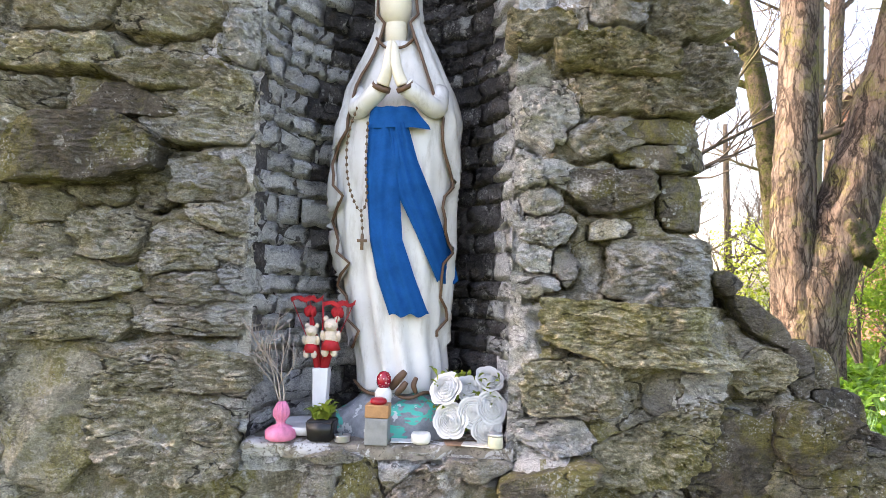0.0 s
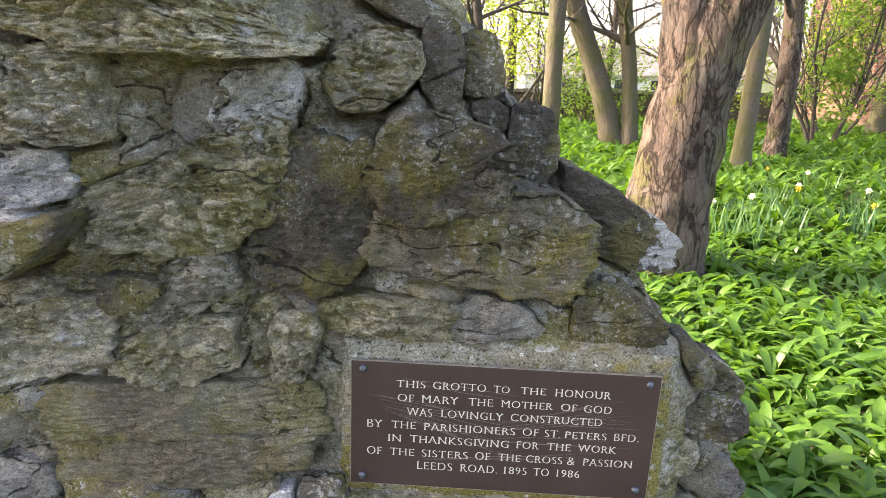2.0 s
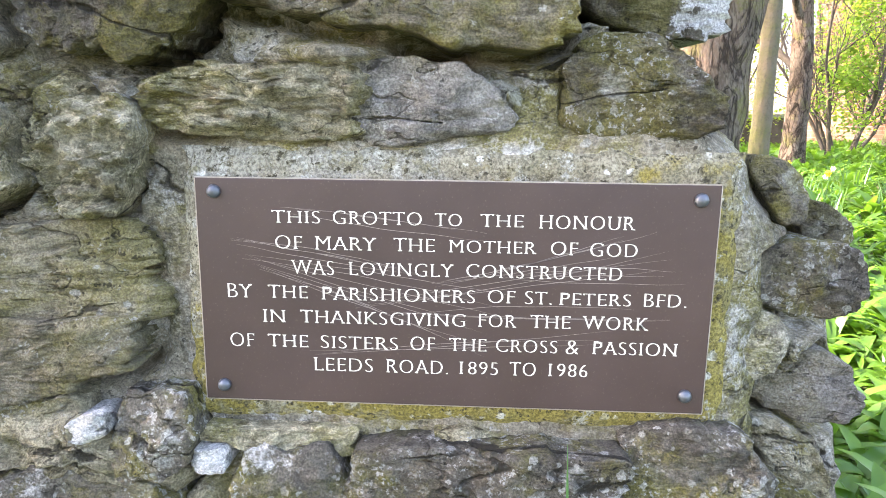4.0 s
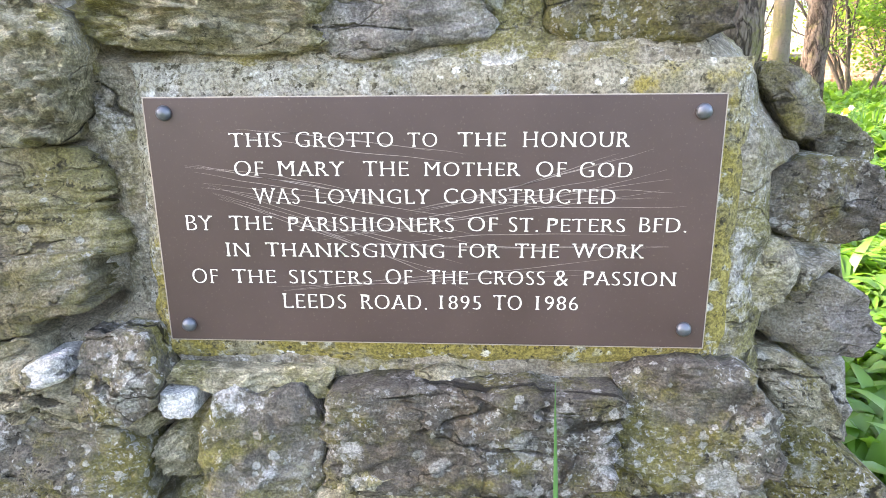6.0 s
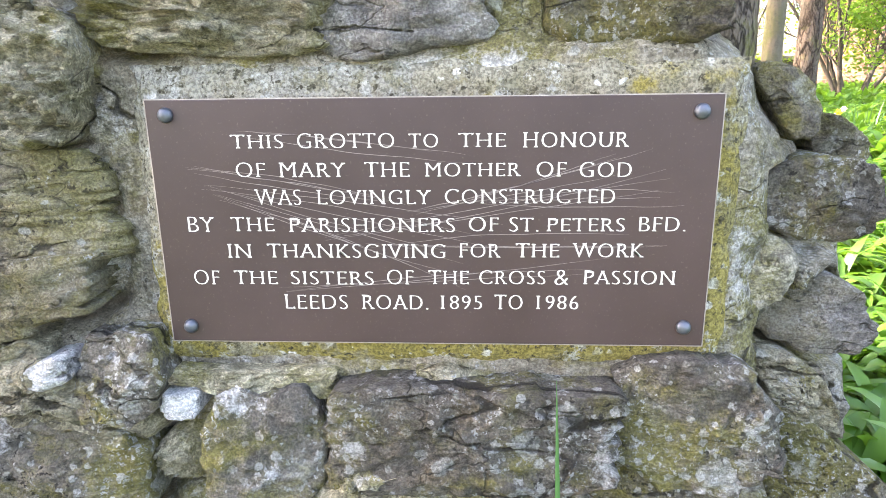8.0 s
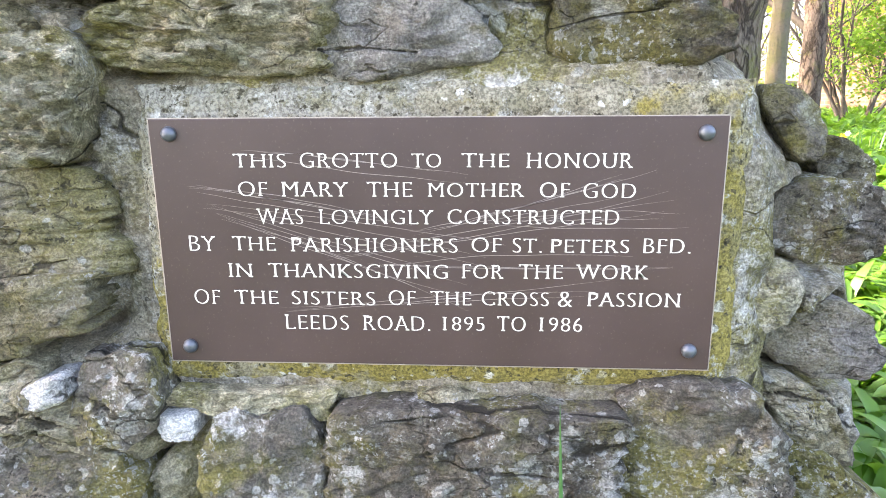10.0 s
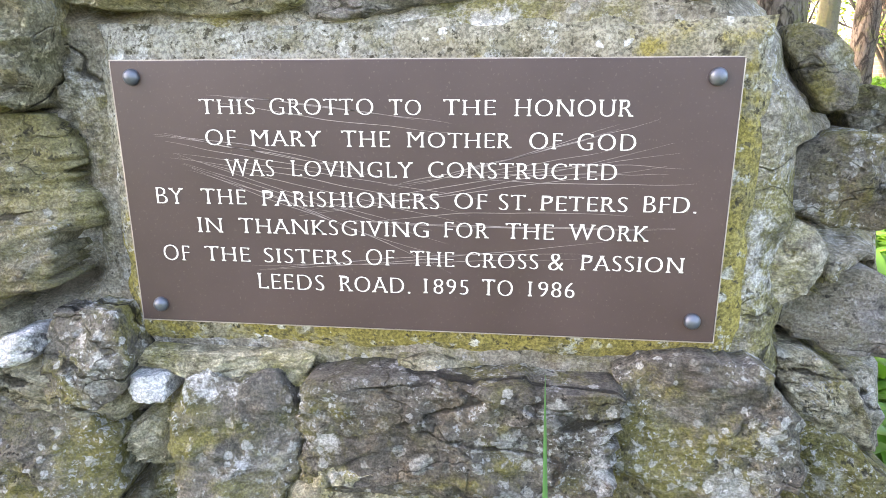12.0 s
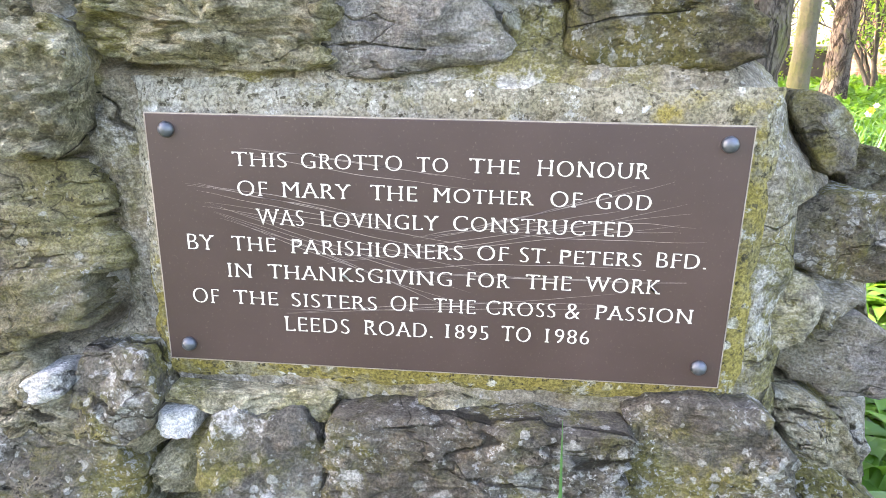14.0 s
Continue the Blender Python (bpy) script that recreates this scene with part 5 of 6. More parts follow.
lathe(bm, [(0.020, 0), (0.0235, 0.006), (0.0245, 0.016), (0.022, 0.024), (0.015, 0.0225)], 28)
part("wax", bm, WAX, big)
jar = stand("candle", -0.852, -0.03, "short cream candle at the jamb", "candle", "candles on the sill")
bm = bmesh.new()
lathe(bm, [(0.0175, 0), (0.018, 0.003), (0.018, 0.028), (0.016, 0.031)], 24)
part("wax", bm, plain("cream wax", (0.55, 0.53, 0.38), 0.5, 0.1, 60), jar)
bm = bmesh.new()
lathe(bm, [(0.0182, 0.027), (0.0186, 0.033), (0.017, 0.033)], 24)
part("rim", bm, TIN, jar)

lantern = stand("memorial_lamp", -1.135, -0.02, "grey box lamp with a wooden cap and red glass top", "lamp")
bm = bmesh.new()
box(bm, -0.0275, 0.0275, -0.024, 0.024, 0, 0.063, 0.002)
part("box", bm, plain("galvanised grey metal", (0.24, 0.25, 0.26), 0.5, 0.15, 50, 0.1, metal=0.3), lantern, "grey metal box", smooth=False)
bm = bmesh.new()
box(bm, -0.0285, 0.0285, -0.025, 0.025, 0.064, 0.094, 0.002)
part("cap", bm, plain("orange-brown wood", (0.36, 0.19, 0.085), 0.6, 0.2, 40), lantern, "orange-brown wooden cap", smooth=False)
bm = bmesh.new()
lathe(bm, [(0.0185, 0.0942), (0.0205, 0.099), (0.018, 0.106), (0.010, 0.109)], 24)
part("wax_pool", bm, plain("dark red wax", (0.30, 0.012, 0.02), 0.3), lantern, "dark red wax")
glass_lamp = stand("votive_glass", -1.135, 0.055, "red votive glass with a white lower half", "votive light")
bm = bmesh.new()
lathe(bm, [(0.014, 0.072), (0.020, 0.078), (0.022, 0.108), (0.015, 0.121)], 24)
part("cup", bm, plain("white glazed china", (0.70, 0.68, 0.66), 0.3), glass_lamp)
bm = bmesh.new()
lathe(bm, [(0.0135, 0.1212), (0.0180, 0.132), (0.0175, 0.148), (0.011, 0.159), (0.003, 0.162)], 24, wave=lambda a, z: 1 + 0.05 * math.sin(a * 10))
ruby = Nodes("red glass with pale cut dots")
part("globe", bm, ruby.finish(ruby.mix(ruby.spots(150, 0.38), (0.30, 0.008, 0.022), (0.60, 0.30, 0.32)), 0.18, ruby.noise(160, 2), 0.3, 0.002, 0.6), glass_lamp, "deep red glass with pale cut dots")

# small plant in a black pot
LEAF_BRIGHT = plain("yellow-green leaf", (0.20, 0.26, 0.035), 0.5, 0.3, 60, 0.1)
pot = stand("potted_plant", -1.275, 0.0, "yellow-green succulent in a small black pot", "potted plant")
bm = bmesh.new()
box(bm, -0.028, 0.028, -0.028, 0.028, 0, 0.05)
for v in bm.verts:
    k = 1 + 0.22 * (v.co.z / 0.05)
    v.co.x *= k
    v.co.y *= k
bmesh.ops.bevel(bm, geom=list(bm.edges), offset=0.004, segments=2, affect="EDGES")
part("pot", bm, plain("black plastic", (0.012, 0.012, 0.013), 0.35), pot, "black plastic pot")
rng = random.Random(8)


def leaf_mesh(length, width, name="leaf", lift=0.3, seg=5):
    bm = bmesh.new()
    last = None
    for i in range(seg + 1):
        t = i / seg
        w = width * math.sin(math.pi * (0.08 + 0.92 * t) ** 0.8) * (1 - 0.2 * t) if i < seg else 0.0008
        z = length * lift * math.sin(t * 2.2)
        row = [bm.verts.new((x * w, length * t * (1 - 0.15 * t), z + (0.25 * w if x else 0))) for x in (-0.5, 0, 0.5)]
        if last:
            for k in range(2):
                bm.faces.new((last[k], last[k + 1], row[k + 1], row[k]))
        last = row
    me = bpy.data.meshes.new(name)
    bm.to_mesh(me)
    bm.free()
    return me


small_leaf = leaf_mesh(0.042, 0.024, lift=0.4)
for k in range(40):
    a = k * 137.5
    part_mesh("leaf", small_leaf, LEAF_BRIGHT, pot, at=Matrix.Translation((rng.uniform(-.018, .018), rng.uniform(-.018, .018), 0.048 + 0.012 * rng.random())) @ pose(0, 0, 0, rng.uniform(-10, 40), 0, a) @ Matrix.Scale(rng.uniform(0.7, 1.15), 4))

# pink wrapped pot with dry twigs
PINK = plain("pink crepe wrap", (0.66, 0.20, 0.33), 0.6, 0.25, 40, 0.4, 0.004)
TWIG = plain("dry pale twig", (0.42, 0.35, 0.31), 0.8, 0.25, 60)
bundle = stand("twig_arrangement", -1.375, -0.01, "dry pale twigs in a pink wrapped pot", "dried arrangement")
bm = bmesh.new()
lathe(bm, [(0.029, 0), (0.036, 0.004), (0.037, 0.014), (0.035, 0.024), (0.026, 0.031), (0.013, 0.036), (0.009, 0.041), (0.012, 0.048), (0.018, 0.058), (0.019, 0.070), (0.013, 0.084), (0.008, 0.092)], 56,
      wave=lambda a, z: 1 + (0.03 + 0.20 * min(1.0, max(0.0, (z - 0.028) / 0.03))) * (math.sin(a * 11 + 40 * z) + 0.6 * math.sin(a * 5 - 70 * z)) * 0.6)
part("wrap", bm, PINK, bundle, "crinkled pink wrap tied at the neck")
rng = random.Random(21)


def twig(bm, p, d, r, n):
    pts = [p]
    for k in range(5):
        d = (d + Vector((rng.uniform(-.28, .28), rng.uniform(-.2, .2), rng.uniform(-.1, .2)))).normalized()
        pts.append(pts[-1] + d * 0.019 * (0.75 + 0.25 * n))
    tube(bm, pts, [r * (1 - 0.13 * k) for k in range(6)], 5)
    if n:
        for k in (2, 3, 4, 5):
            twig(bm, pts[k], (d + Vector((rng.uniform(-.7, .7), rng.uniform(-.5, .3), rng.uniform(-.5, .4)))).normalized(), r * 0.6, n - 1)


for k in range(3):
    bm = bmesh.new()
    twig(bm, Vector((0.004 * k - 0.004, 0, 0.085)), Vector((-0.22 + 0.22 * k, 0.05, 1)).normalized(), 0.0024, 2)
    part("twig", bm, TWIG, bundle)

bowl = stand("dish", -1.335, 0.06, "white flat dish behind the pink pot", "dish")
bm = bmesh.new()
lathe(bm, [(0.03, 0), (0.06, 0.008), (0.072, 0.03), (0.066, 0.028)], 28)
part("dish_body", bm, plain("white china", (0.72, 0.71, 0.72), 0.3), bowl)

# tall white vase holding two wrapped toys
vase = stand("vase", -1.300, 0.075, "tall square white vase", "vase")
bm = bmesh.new()
box(bm, -0.0195, 0.0195, -0.0195, 0.0195, 0, 0.165, 0.003)
for v in bm.verts:
    v.co.x *= 0.8 + 0.25 * v.co.z / 0.165
    v.co.y *= 0.8 + 0.25 * v.co.z / 0.165
part("vase_body", bm, plain("white glazed ceramic", (0.66, 0.66, 0.68), 0.3, 0.05), vase, smooth=False)
RED, TOY = plain("red felt", (0.40, 0.012, 0.018), 0.7, 0.2, 60, 0.3), plain("cream plush", (0.62, 0.52, 0.42), 0.95, 0.15, 160, 0.6, 0.004)
film = Nodes("clear cellophane")
film.put(film.bsdf.inputs["Base Color"], (1, 0.93, 0.93))
film.bsdf.inputs["Roughness"].default_value = 0.12
film.bsdf.inputs["Transmission Weight"].default_value = 1.0
film.bsdf.inputs["IOR"].default_value = 1.02
film.bsdf.inputs["Alpha"].default_value = 0.25
FILM = film.mat
for x, z, s in ((-0.026, 0.232, 0.9), (0.024, 0.244, 1.05)):
    bm = bmesh.new()
    blob(bm, (0, 0, 0.0), (0.020 * s, 0.016 * s, 0.022 * s), 0, 0.08)
    blob(bm, (0, -0.004, 0.030 * s), (0.018 * s, 0.015 * s, 0.016 * s), 0, 0.08)
    blob(bm, (0, -0.018 * s, 0.027 * s), (0.008 * s, 0.007 * s, 0.006 * s), 0)
    for e in (-1, 1):
        blob(bm, (e * 0.014 * s, 0, 0.045 * s), (0.007 * s, 0.005 * s, 0.007 * s), 0)
        blob(bm, (e * 0.019 * s, -0.006, 0.004 * s), (0.007 * s, 0.007 * s, 0.014 * s), 0, turn=(20, 0, 0))
        blob(bm, (e * 0.011 * s, -0.010, -0.034 * s), (0.009 * s, 0.010 * s, 0.013 * s), 0)
    lathe(bm, [(0.016 * s, -0.006 * s), (0.024 * s, -0.03 * s), (0.015 * s, -0.028 * s)], 20, 1)
    tagged(part("toy_bear", bm, [TOY, RED], None, at=Matrix.Translation((-1.300 + x, 0.06, sill_z(-1.3) + z))), "small cream plush bear in a red skirt, in cellophane", "soft toy", "wrapped bears in the vase")
posy = thing("gift_wrap", (-1.300, 0.07, sill_z(-1.3)), "red-edged cellophane cones standing in the white vase", "gift wrap")
for x, top in ((-0.045, 0.345), (0.040, 0.335)):
    bm = bmesh.new()
    last, rim = None, None
    for i in range(10):
        t = i / 9
        ring = []
        for k in range(20):
            a = 2 * math.pi * k / 20
            r = 0.010 + 0.024 * t + (0.007 * math.sin(a * 4) if i > 6 else 0)
            ring.append(bm.verts.new((x * t + r * math.cos(a), r * 0.7 * math.sin(a), 0.15 + (top - 0.15) * t + 0.004 * math.sin(a * 5) * t ** 4)))
        if last:
            for k in range(20):
                bm.faces.new((last[k], last[(k + 1) % 20], ring[(k + 1) % 20], ring[k]))
        last = ring
    rim = [v.co.copy() for v in last]
    part("cellophane", bm, FILM, posy, "clear cellophane")
    bm = bmesh.new()
    centre = sum(rim, Vector()) / len(rim)
    rows = []
    for k in range(4):
        ring = [centre + (p - centre) * (1.0 + 0.05 * k / 3) + Vector((0, 0, -0.010 + 0.010 * k / 3 + 0.003 * math.sin(i * 1.9) * (k == 3))) for i, p in enumerate(rim)]
        rows.append([bm.verts.new(p) for p in ring])
    for low_row, high_row in zip(rows, rows[1:]):
        for i in range(20):
            bm.faces.new((low_row[i], low_row[(i + 1) % 20], high_row[(i + 1) % 20], high_row[i]))
    part("rim", bm, RED, posy, "frilled red rim")
    for k in (1, 6, 11, 16):
        bm = bmesh.new()
        tube(bm, [(0, 0, 0.15), Vector((0, 0, 0.15)).lerp(rim[k], 0.5), rim[k]], [0.0012] * 3, 5)
        part("seam", bm, RED, posy, "red wrap seam")
    bm = bmesh.new()
    tube(bm, [(x * 0.1, 0, 0.15), (x * 0.6, 0.01, 0.24), (x * 0.8, 0.015, 0.30)], [0.012, 0.014, 0.004], 8, flat=0.4)
    part("tissue", bm, RED, posy, "red tissue")
    bm = bmesh.new()
    for k in range(9):
        a = k * 2.4
        blob(bm, (x * 0.85 + 0.008 * math.cos(a) * (k > 0), 0.012 + 0.008 * math.sin(a) * (k > 0), 0.312 - 0.001 * k), (0.009, 0.009, 0.012), 0, 0.2, 10)
    part("flower", bm, RED, posy, "red artificial flower")

# white artificial roses
PETAL = plain("white silk petal", (0.60, 0.60, 0.595), 0.7, 0.05, 50, 0.15)
FOLIAGE = plain("dark silk leaf", (0.07, 0.14, 0.05), 0.6, 0.3, 60)
roses = stand("rose_bouquet", -0.925, 0.05, "bunch of white artificial roses with green leaves", "artificial flowers")


def rose(parent, at, size):
    """A full bloom: broad petals in whorls, the inner ones closed and high, the outer ones low and curled back, round a full heart."""
    bm = bmesh.new()
    lathe(bm, [(r * size, (0.55 - 0.5 * r) * size) for r in (0.90, 0.72, 0.55, 0.38, 0.22, 0.05)], 20)
    for layer in range(7):
        count = (3, 4, 4, 5, 5, 6, 6)[layer]
        out, tall = 0.13 + 0.115 * layer, 0.72 - 0.065 * layer
        for k in range(count):
            mid = 2 * math.pi * (k / count + layer * 0.17) + 0.3 * noise.noise(Vector((layer, k, size * 900)))
            half = math.pi / count * 1.35
            last = None
            for i in range(7):
                t = i / 6
                row = []
                for j in range(9):
                    side = j / 4 - 1
                    crest = t * (1 - 0.42 * side * side)
                    lean = 0.13 * (layer - 2.2)
                    r = out * (1 + lean * crest) * (0.8 + 0.2 * min(1.0, 4 * t)) + 0.05 * max(0.0, crest - 0.8) * layer + 0.04 * side
                    z = tall * crest ** 0.9 - 0.10 * max(0.0, crest - 0.78) * layer + 0.02 * noise.noise(Vector((side * 2, k * 3.1, layer)))
                    turn = mid + half * side * (0.65 + 0.35 * t)
                    row.append(bm.verts.new((r * size * math.cos(turn), r * size * math.sin(turn), z * size)))
                if last:
                    for j in range(8):
                        bm.faces.new((last[j], last[j + 1], row[j + 1], row[j]))
                last = row
    return part("rose", bm, PETAL, parent, at=at)


rng = random.Random(2)
for x, y, z, s, yaw, tip in ((-0.048, -0.02, 0.122, 0.036, -30, 60), (0.004, 0.0, 0.120, 0.031, 10, 50), (0.055, 0.01, 0.146, 0.031, 20, 45), (-0.034, -0.04, 0.050, 0.036, -15, 78),
                             (0.018, -0.042, 0.074, 0.032, 5, 80), (0.060, -0.03, 0.084, 0.034, 25, 72), (0.050, -0.042, 0.034, 0.032, 20, 85)):
    rose(roses, Matrix.Translation((x, y, z)) @ pose(0, 0, 0, tip, 0, yaw), s)
    bm = bmesh.new()
    tube(bm, curve([(x * 0.9, y + 0.02, z), (x * 0.5, 0.05, z * 0.5), (0, 0.06, 0.004)], 4), [0.0022] * 9, 5)
    part("stem", bm, FOLIAGE, roses)
rose_leaf = leaf_mesh(0.022, 0.011)
for k in range(140):
    part_mesh("leaf", rose_leaf, FOLIAGE if k % 3 else LEAF_BRIGHT, roses, at=Matrix.Translation((rng.uniform(-.085, .085), rng.uniform(-.03, .03), rng.uniform(0.01, 0.16))) @ pose(0, 0, 0, rng.uniform(-40, 60), rng.uniform(-40, 40), rng.uniform(90, 270)))

# paper slips lying on the sill
for x, y, turn, w, h, tone in ((-0.93, -0.005, 12, 0.085, 0.05, (0.28, 0.16, 0.10)), (-0.895, -0.015, -8, 0.07, 0.045, (0.60, 0.56, 0.50)), (-1.06, 0.01, 5, 0.09, 0.05, (0.66, 0.66, 0.68))):
    bm = bmesh.new()
    box(bm, -w / 2, w / 2, -h / 2, h / 2, 0, 0.0025)
    tagged(part("paper_card", bm, plain("printed card", tone, 0.5, 0.25, 60), None, smooth=False, at=Matrix.Translation((x, y, sill_z(x) + 0.001)) @ pose(0, 0, 0, 0, 0, turn)), "weathered paper card lying flat on the sill", "card", "cards on the sill")

# ---------------------------------------------------------------- ground, garlic and daffodils
def ground_z(x, y):
    rise = 0.018 * max(0.0, min(y, 7.0))
    fall = -1.9 * max(0.0, min(1.0, (y - 17) / 14))
    return rise + fall + 0.03 * noise.noise(Vector((x * 0.7, y * 0.7, 0)))


soil = Nodes("leaf litter and soil")
c = soil.mix(soil.ramp(soil.noise(3, 6, 0.6), 0.35, 0.65), (0.05, 0.075, 0.02), (0.09, 0.12, 0.03))
c = soil.mix(soil.ramp(soil.noise(40, 6, 0.6), 0.45, 0.65), c, (0.045, 0.035, 0.022))
SOIL = soil.finish(c, 0.95, soil.noise(45, 6), 0.8, 0.02)
xs = sorted(set(np.round(np.concatenate([np.linspace(-3, 12, 76), np.linspace(-600, -3, 14), np.linspace(12, 600, 14)]), 3)))
ys = sorted(set(np.round(np.concatenate([np.linspace(-3, 32, 120), np.linspace(-600, -3, 14), np.linspace(32, 900, 14)]), 3)))
verts = [(x, y, ground_z(x, y)) for y in ys for x in xs]
nx = len(xs)
me = bpy.data.meshes.new("ground")
me.from_pydata(verts, [], [(j * nx + i, j * nx + i + 1, (j + 1) * nx + i + 1, (j + 1) * nx + i) for j in range(len(ys) - 1) for i in range(nx - 1)])
tagged(part_mesh("ground", me, SOIL), "dark leafy woodland soil", "ground", kind="structure")


def leaf_stuff(name, material, plants, leaves, length, width, lean, label, category, seg=5, seed=1):
    """One mesh of many arching leaves: plants is rows of (x, y, z)."""
    rng = np.random.default_rng(seed)
    P = np.repeat(np.array(plants), leaves, 0)
    n = len(P)
    P[:, :2] += rng.normal(0, 0.02, (n, 2))
    yaw = rng.uniform(0, 2 * np.pi, n)
    L = length * rng.uniform(0.7, 1.25, n)
    W = width * rng.uniform(0.7, 1.2, n)
    up0 = np.radians(rng.uniform(62, 86, n))
    bend = np.radians(lean * rng.uniform(0.6, 1.35, n))
    twist = rng.uniform(-0.5, 0.5, n)
    out, height = np.zeros(n), np.zeros(n)
    rows = []
    for i in range(seg + 1):
        t = i / seg
        w = W * (0.10 + 0.90 * np.sin(np.pi * min(1.0, t * 1.02) ** 1.25) ** 0.9) * (1 - 0.15 * t) if i < seg else W * 0.03
        ang = up0 - bend * t
        for s in (-0.5, 0.0, 0.5):
            side = s * w
            dx, dy = np.cos(yaw), np.sin(yaw)
            x = P[:, 0] + out * dx - side * dy
            y = P[:, 1] + out * dy + side * dx
            z = P[:, 2] + height + abs(s) * w * 0.35 + side * twist * 0.6
            rows.append(np.stack([x, y, z], 1))
        out = out + L / seg * np.cos(ang)
        height = height + L / seg * np.sin(ang)
    V = np.stack(rows, 1).reshape(-1, 3)
    per = 3 * (seg + 1)
    quads = np.array([(3 * i + k, 3 * i + k + 1, 3 * i + k + 4, 3 * i + k + 3) for i in range(seg) for k in range(2)])
    F = (quads[None] + np.arange(n)[:, None, None] * per).reshape(-1, 4)
    me = bpy.data.meshes.new(name)
    me.from_pydata(V.tolist(), [], F.tolist())
    return tagged(part_mesh(name, me, material), label, category, kind="stuff")


def leaf_material(name, dark, light, glow, share=0.4, rough=0.42):
    n = Nodes(name)
    r = n.add("NewGeometry").outputs["Random Per Island"]
    c = n.mix(r, dark, light)
    c = n.mix(n.ramp(n.noise(60, 4), 0.3, 0.7, 0, 0.35), c, dark)
    n.finish(c, rough, None, spec=0.4)
    t = n.add("BsdfTranslucent", {"Color": n.mix(r, tuple(x * 0.8 for x in glow), glow)})
    m = n.add("MixShader", {0: share, 1: n.bsdf.outputs[0], 2: t.outputs[0]})
    n.tree.links.new(m.outputs[0], n.out.inputs["Surface"])
    return n.mat


GARLIC = leaf_material("wild garlic leaf", (0.045, 0.115, 0.014), (0.105, 0.225, 0.026), (0.20, 0.42, 0.03), 0.36)
rng = np.random.default_rng(4)


def scatter(x0, x1, y0, y1, density, keep=lambda x, y: True):
    n = int((x1 - x0) * (y1 - y0) * density)
    pts = zip(rng.uniform(x0, x1, n), rng.uniform(y0, y1, n))
    return [(x, y, ground_z(x, y)) for x, y in pts if keep(x, y)]


def off_grotto(x, y):
    return not (x < 0.52 and -0.02 < y < BACK_Y + 0.1) and not (x < 0.5 and y < 0.0)


near = scatter(0.4, 3.2, -0.35, 3.2, 150, off_grotto)
leaf_stuff("wild_garlic", GARLIC, near, 6, 0.165, 0.037, 105, "broad green wild garlic leaves carpeting the ground", "wild garlic", 6, 1)
middle = scatter(-0.5, 6.0, 3.2, 7.0, 55) + scatter(3.2, 5.5, 0.5, 3.2, 50)
leaf_stuff("wild_garlic", GARLIC, middle, 5, 0.24, 0.055, 95, "broad green wild garlic leaves carpeting the ground", "wild garlic", 4, 2)
far = scatter(-1.0, 9.5, 7.0, 14.5, 34) + scatter(6.0, 8.5, 3.5, 7.0, 34)
leaf_stuff("wild_garlic", GARLIC, far, 5, 0.26, 0.07, 95, "broad green wild garlic leaves carpeting the ground", "wild garlic", 3, 3)
behind = scatter(-4.2, 0.4, BACK_Y + 0.2, 3.2, 45) + scatter(-4.2, -0.5, 3.2, 7.0, 34) + scatter(-4.2, -1.0, 7.0, 12.3, 22)
leaf_stuff("wild_garlic", GARLIC, behind, 5, 0.24, 0.055, 95, "broad green wild garlic leaves carpeting the ground", "wild garlic", 3, 5)
grass_ground = scatter(-4.2, 3.4, -2.6, -0.9, 70) + scatter(0.6, 3.4, -0.9, -0.3, 80) + scatter(-2.6, 0.6, -0.9, -0.12, 130)
leaf_stuff("grass", leaf_material("grass blade", (0.06, 0.13, 0.025), (0.10, 0.2, 0.04), (0.2, 0.36, 0.05)), grass_ground, 3, 0.11, 0.007, 70, "short green grass in front of the stonework", "grass", 3, 4)

# one tall blade of grass before the plaque
bm = bmesh.new()
last = None
for i in range(13):
    t = i / 12
    w = 0.0036 * (1 - t ** 2.5) + 0.0002
    p = Vector((0.108 - 0.004 * t, -0.075 + 0.02 * t, ground_z(0.1, -0.07) - 0.01 + 0.415 * t))
    row = [bm.verts.new(p + Vector((s * w, 0.0012 * abs(s), 0))) for s in (-1, 0, 1)]
    if last:
        for k in range(2):
            bm.faces.new((last[k], last[k + 1], row[k + 1], row[k]))
    last = row
tagged(part("grass_blade", bm, leaf_material("fresh grass blade", (0.06, 0.16, 0.05), (0.08, 0.2, 0.06), (0.16, 0.34, 0.07), 0.3)), "single tall green grass blade below the plaque", "grass blade")

DAFF_LEAF = leaf_material("daffodil leaf", (0.06, 0.15, 0.06), (0.09, 0.2, 0.08), (0.18, 0.34, 0.09))
YELLOW, CREAM = plain("daffodil yellow", (0.72, 0.50, 0.03), 0.6, 0.1, 50), plain("narcissus cream", (0.78, 0.74, 0.50), 0.6, 0.1, 50)
rng_d = random.Random(6)


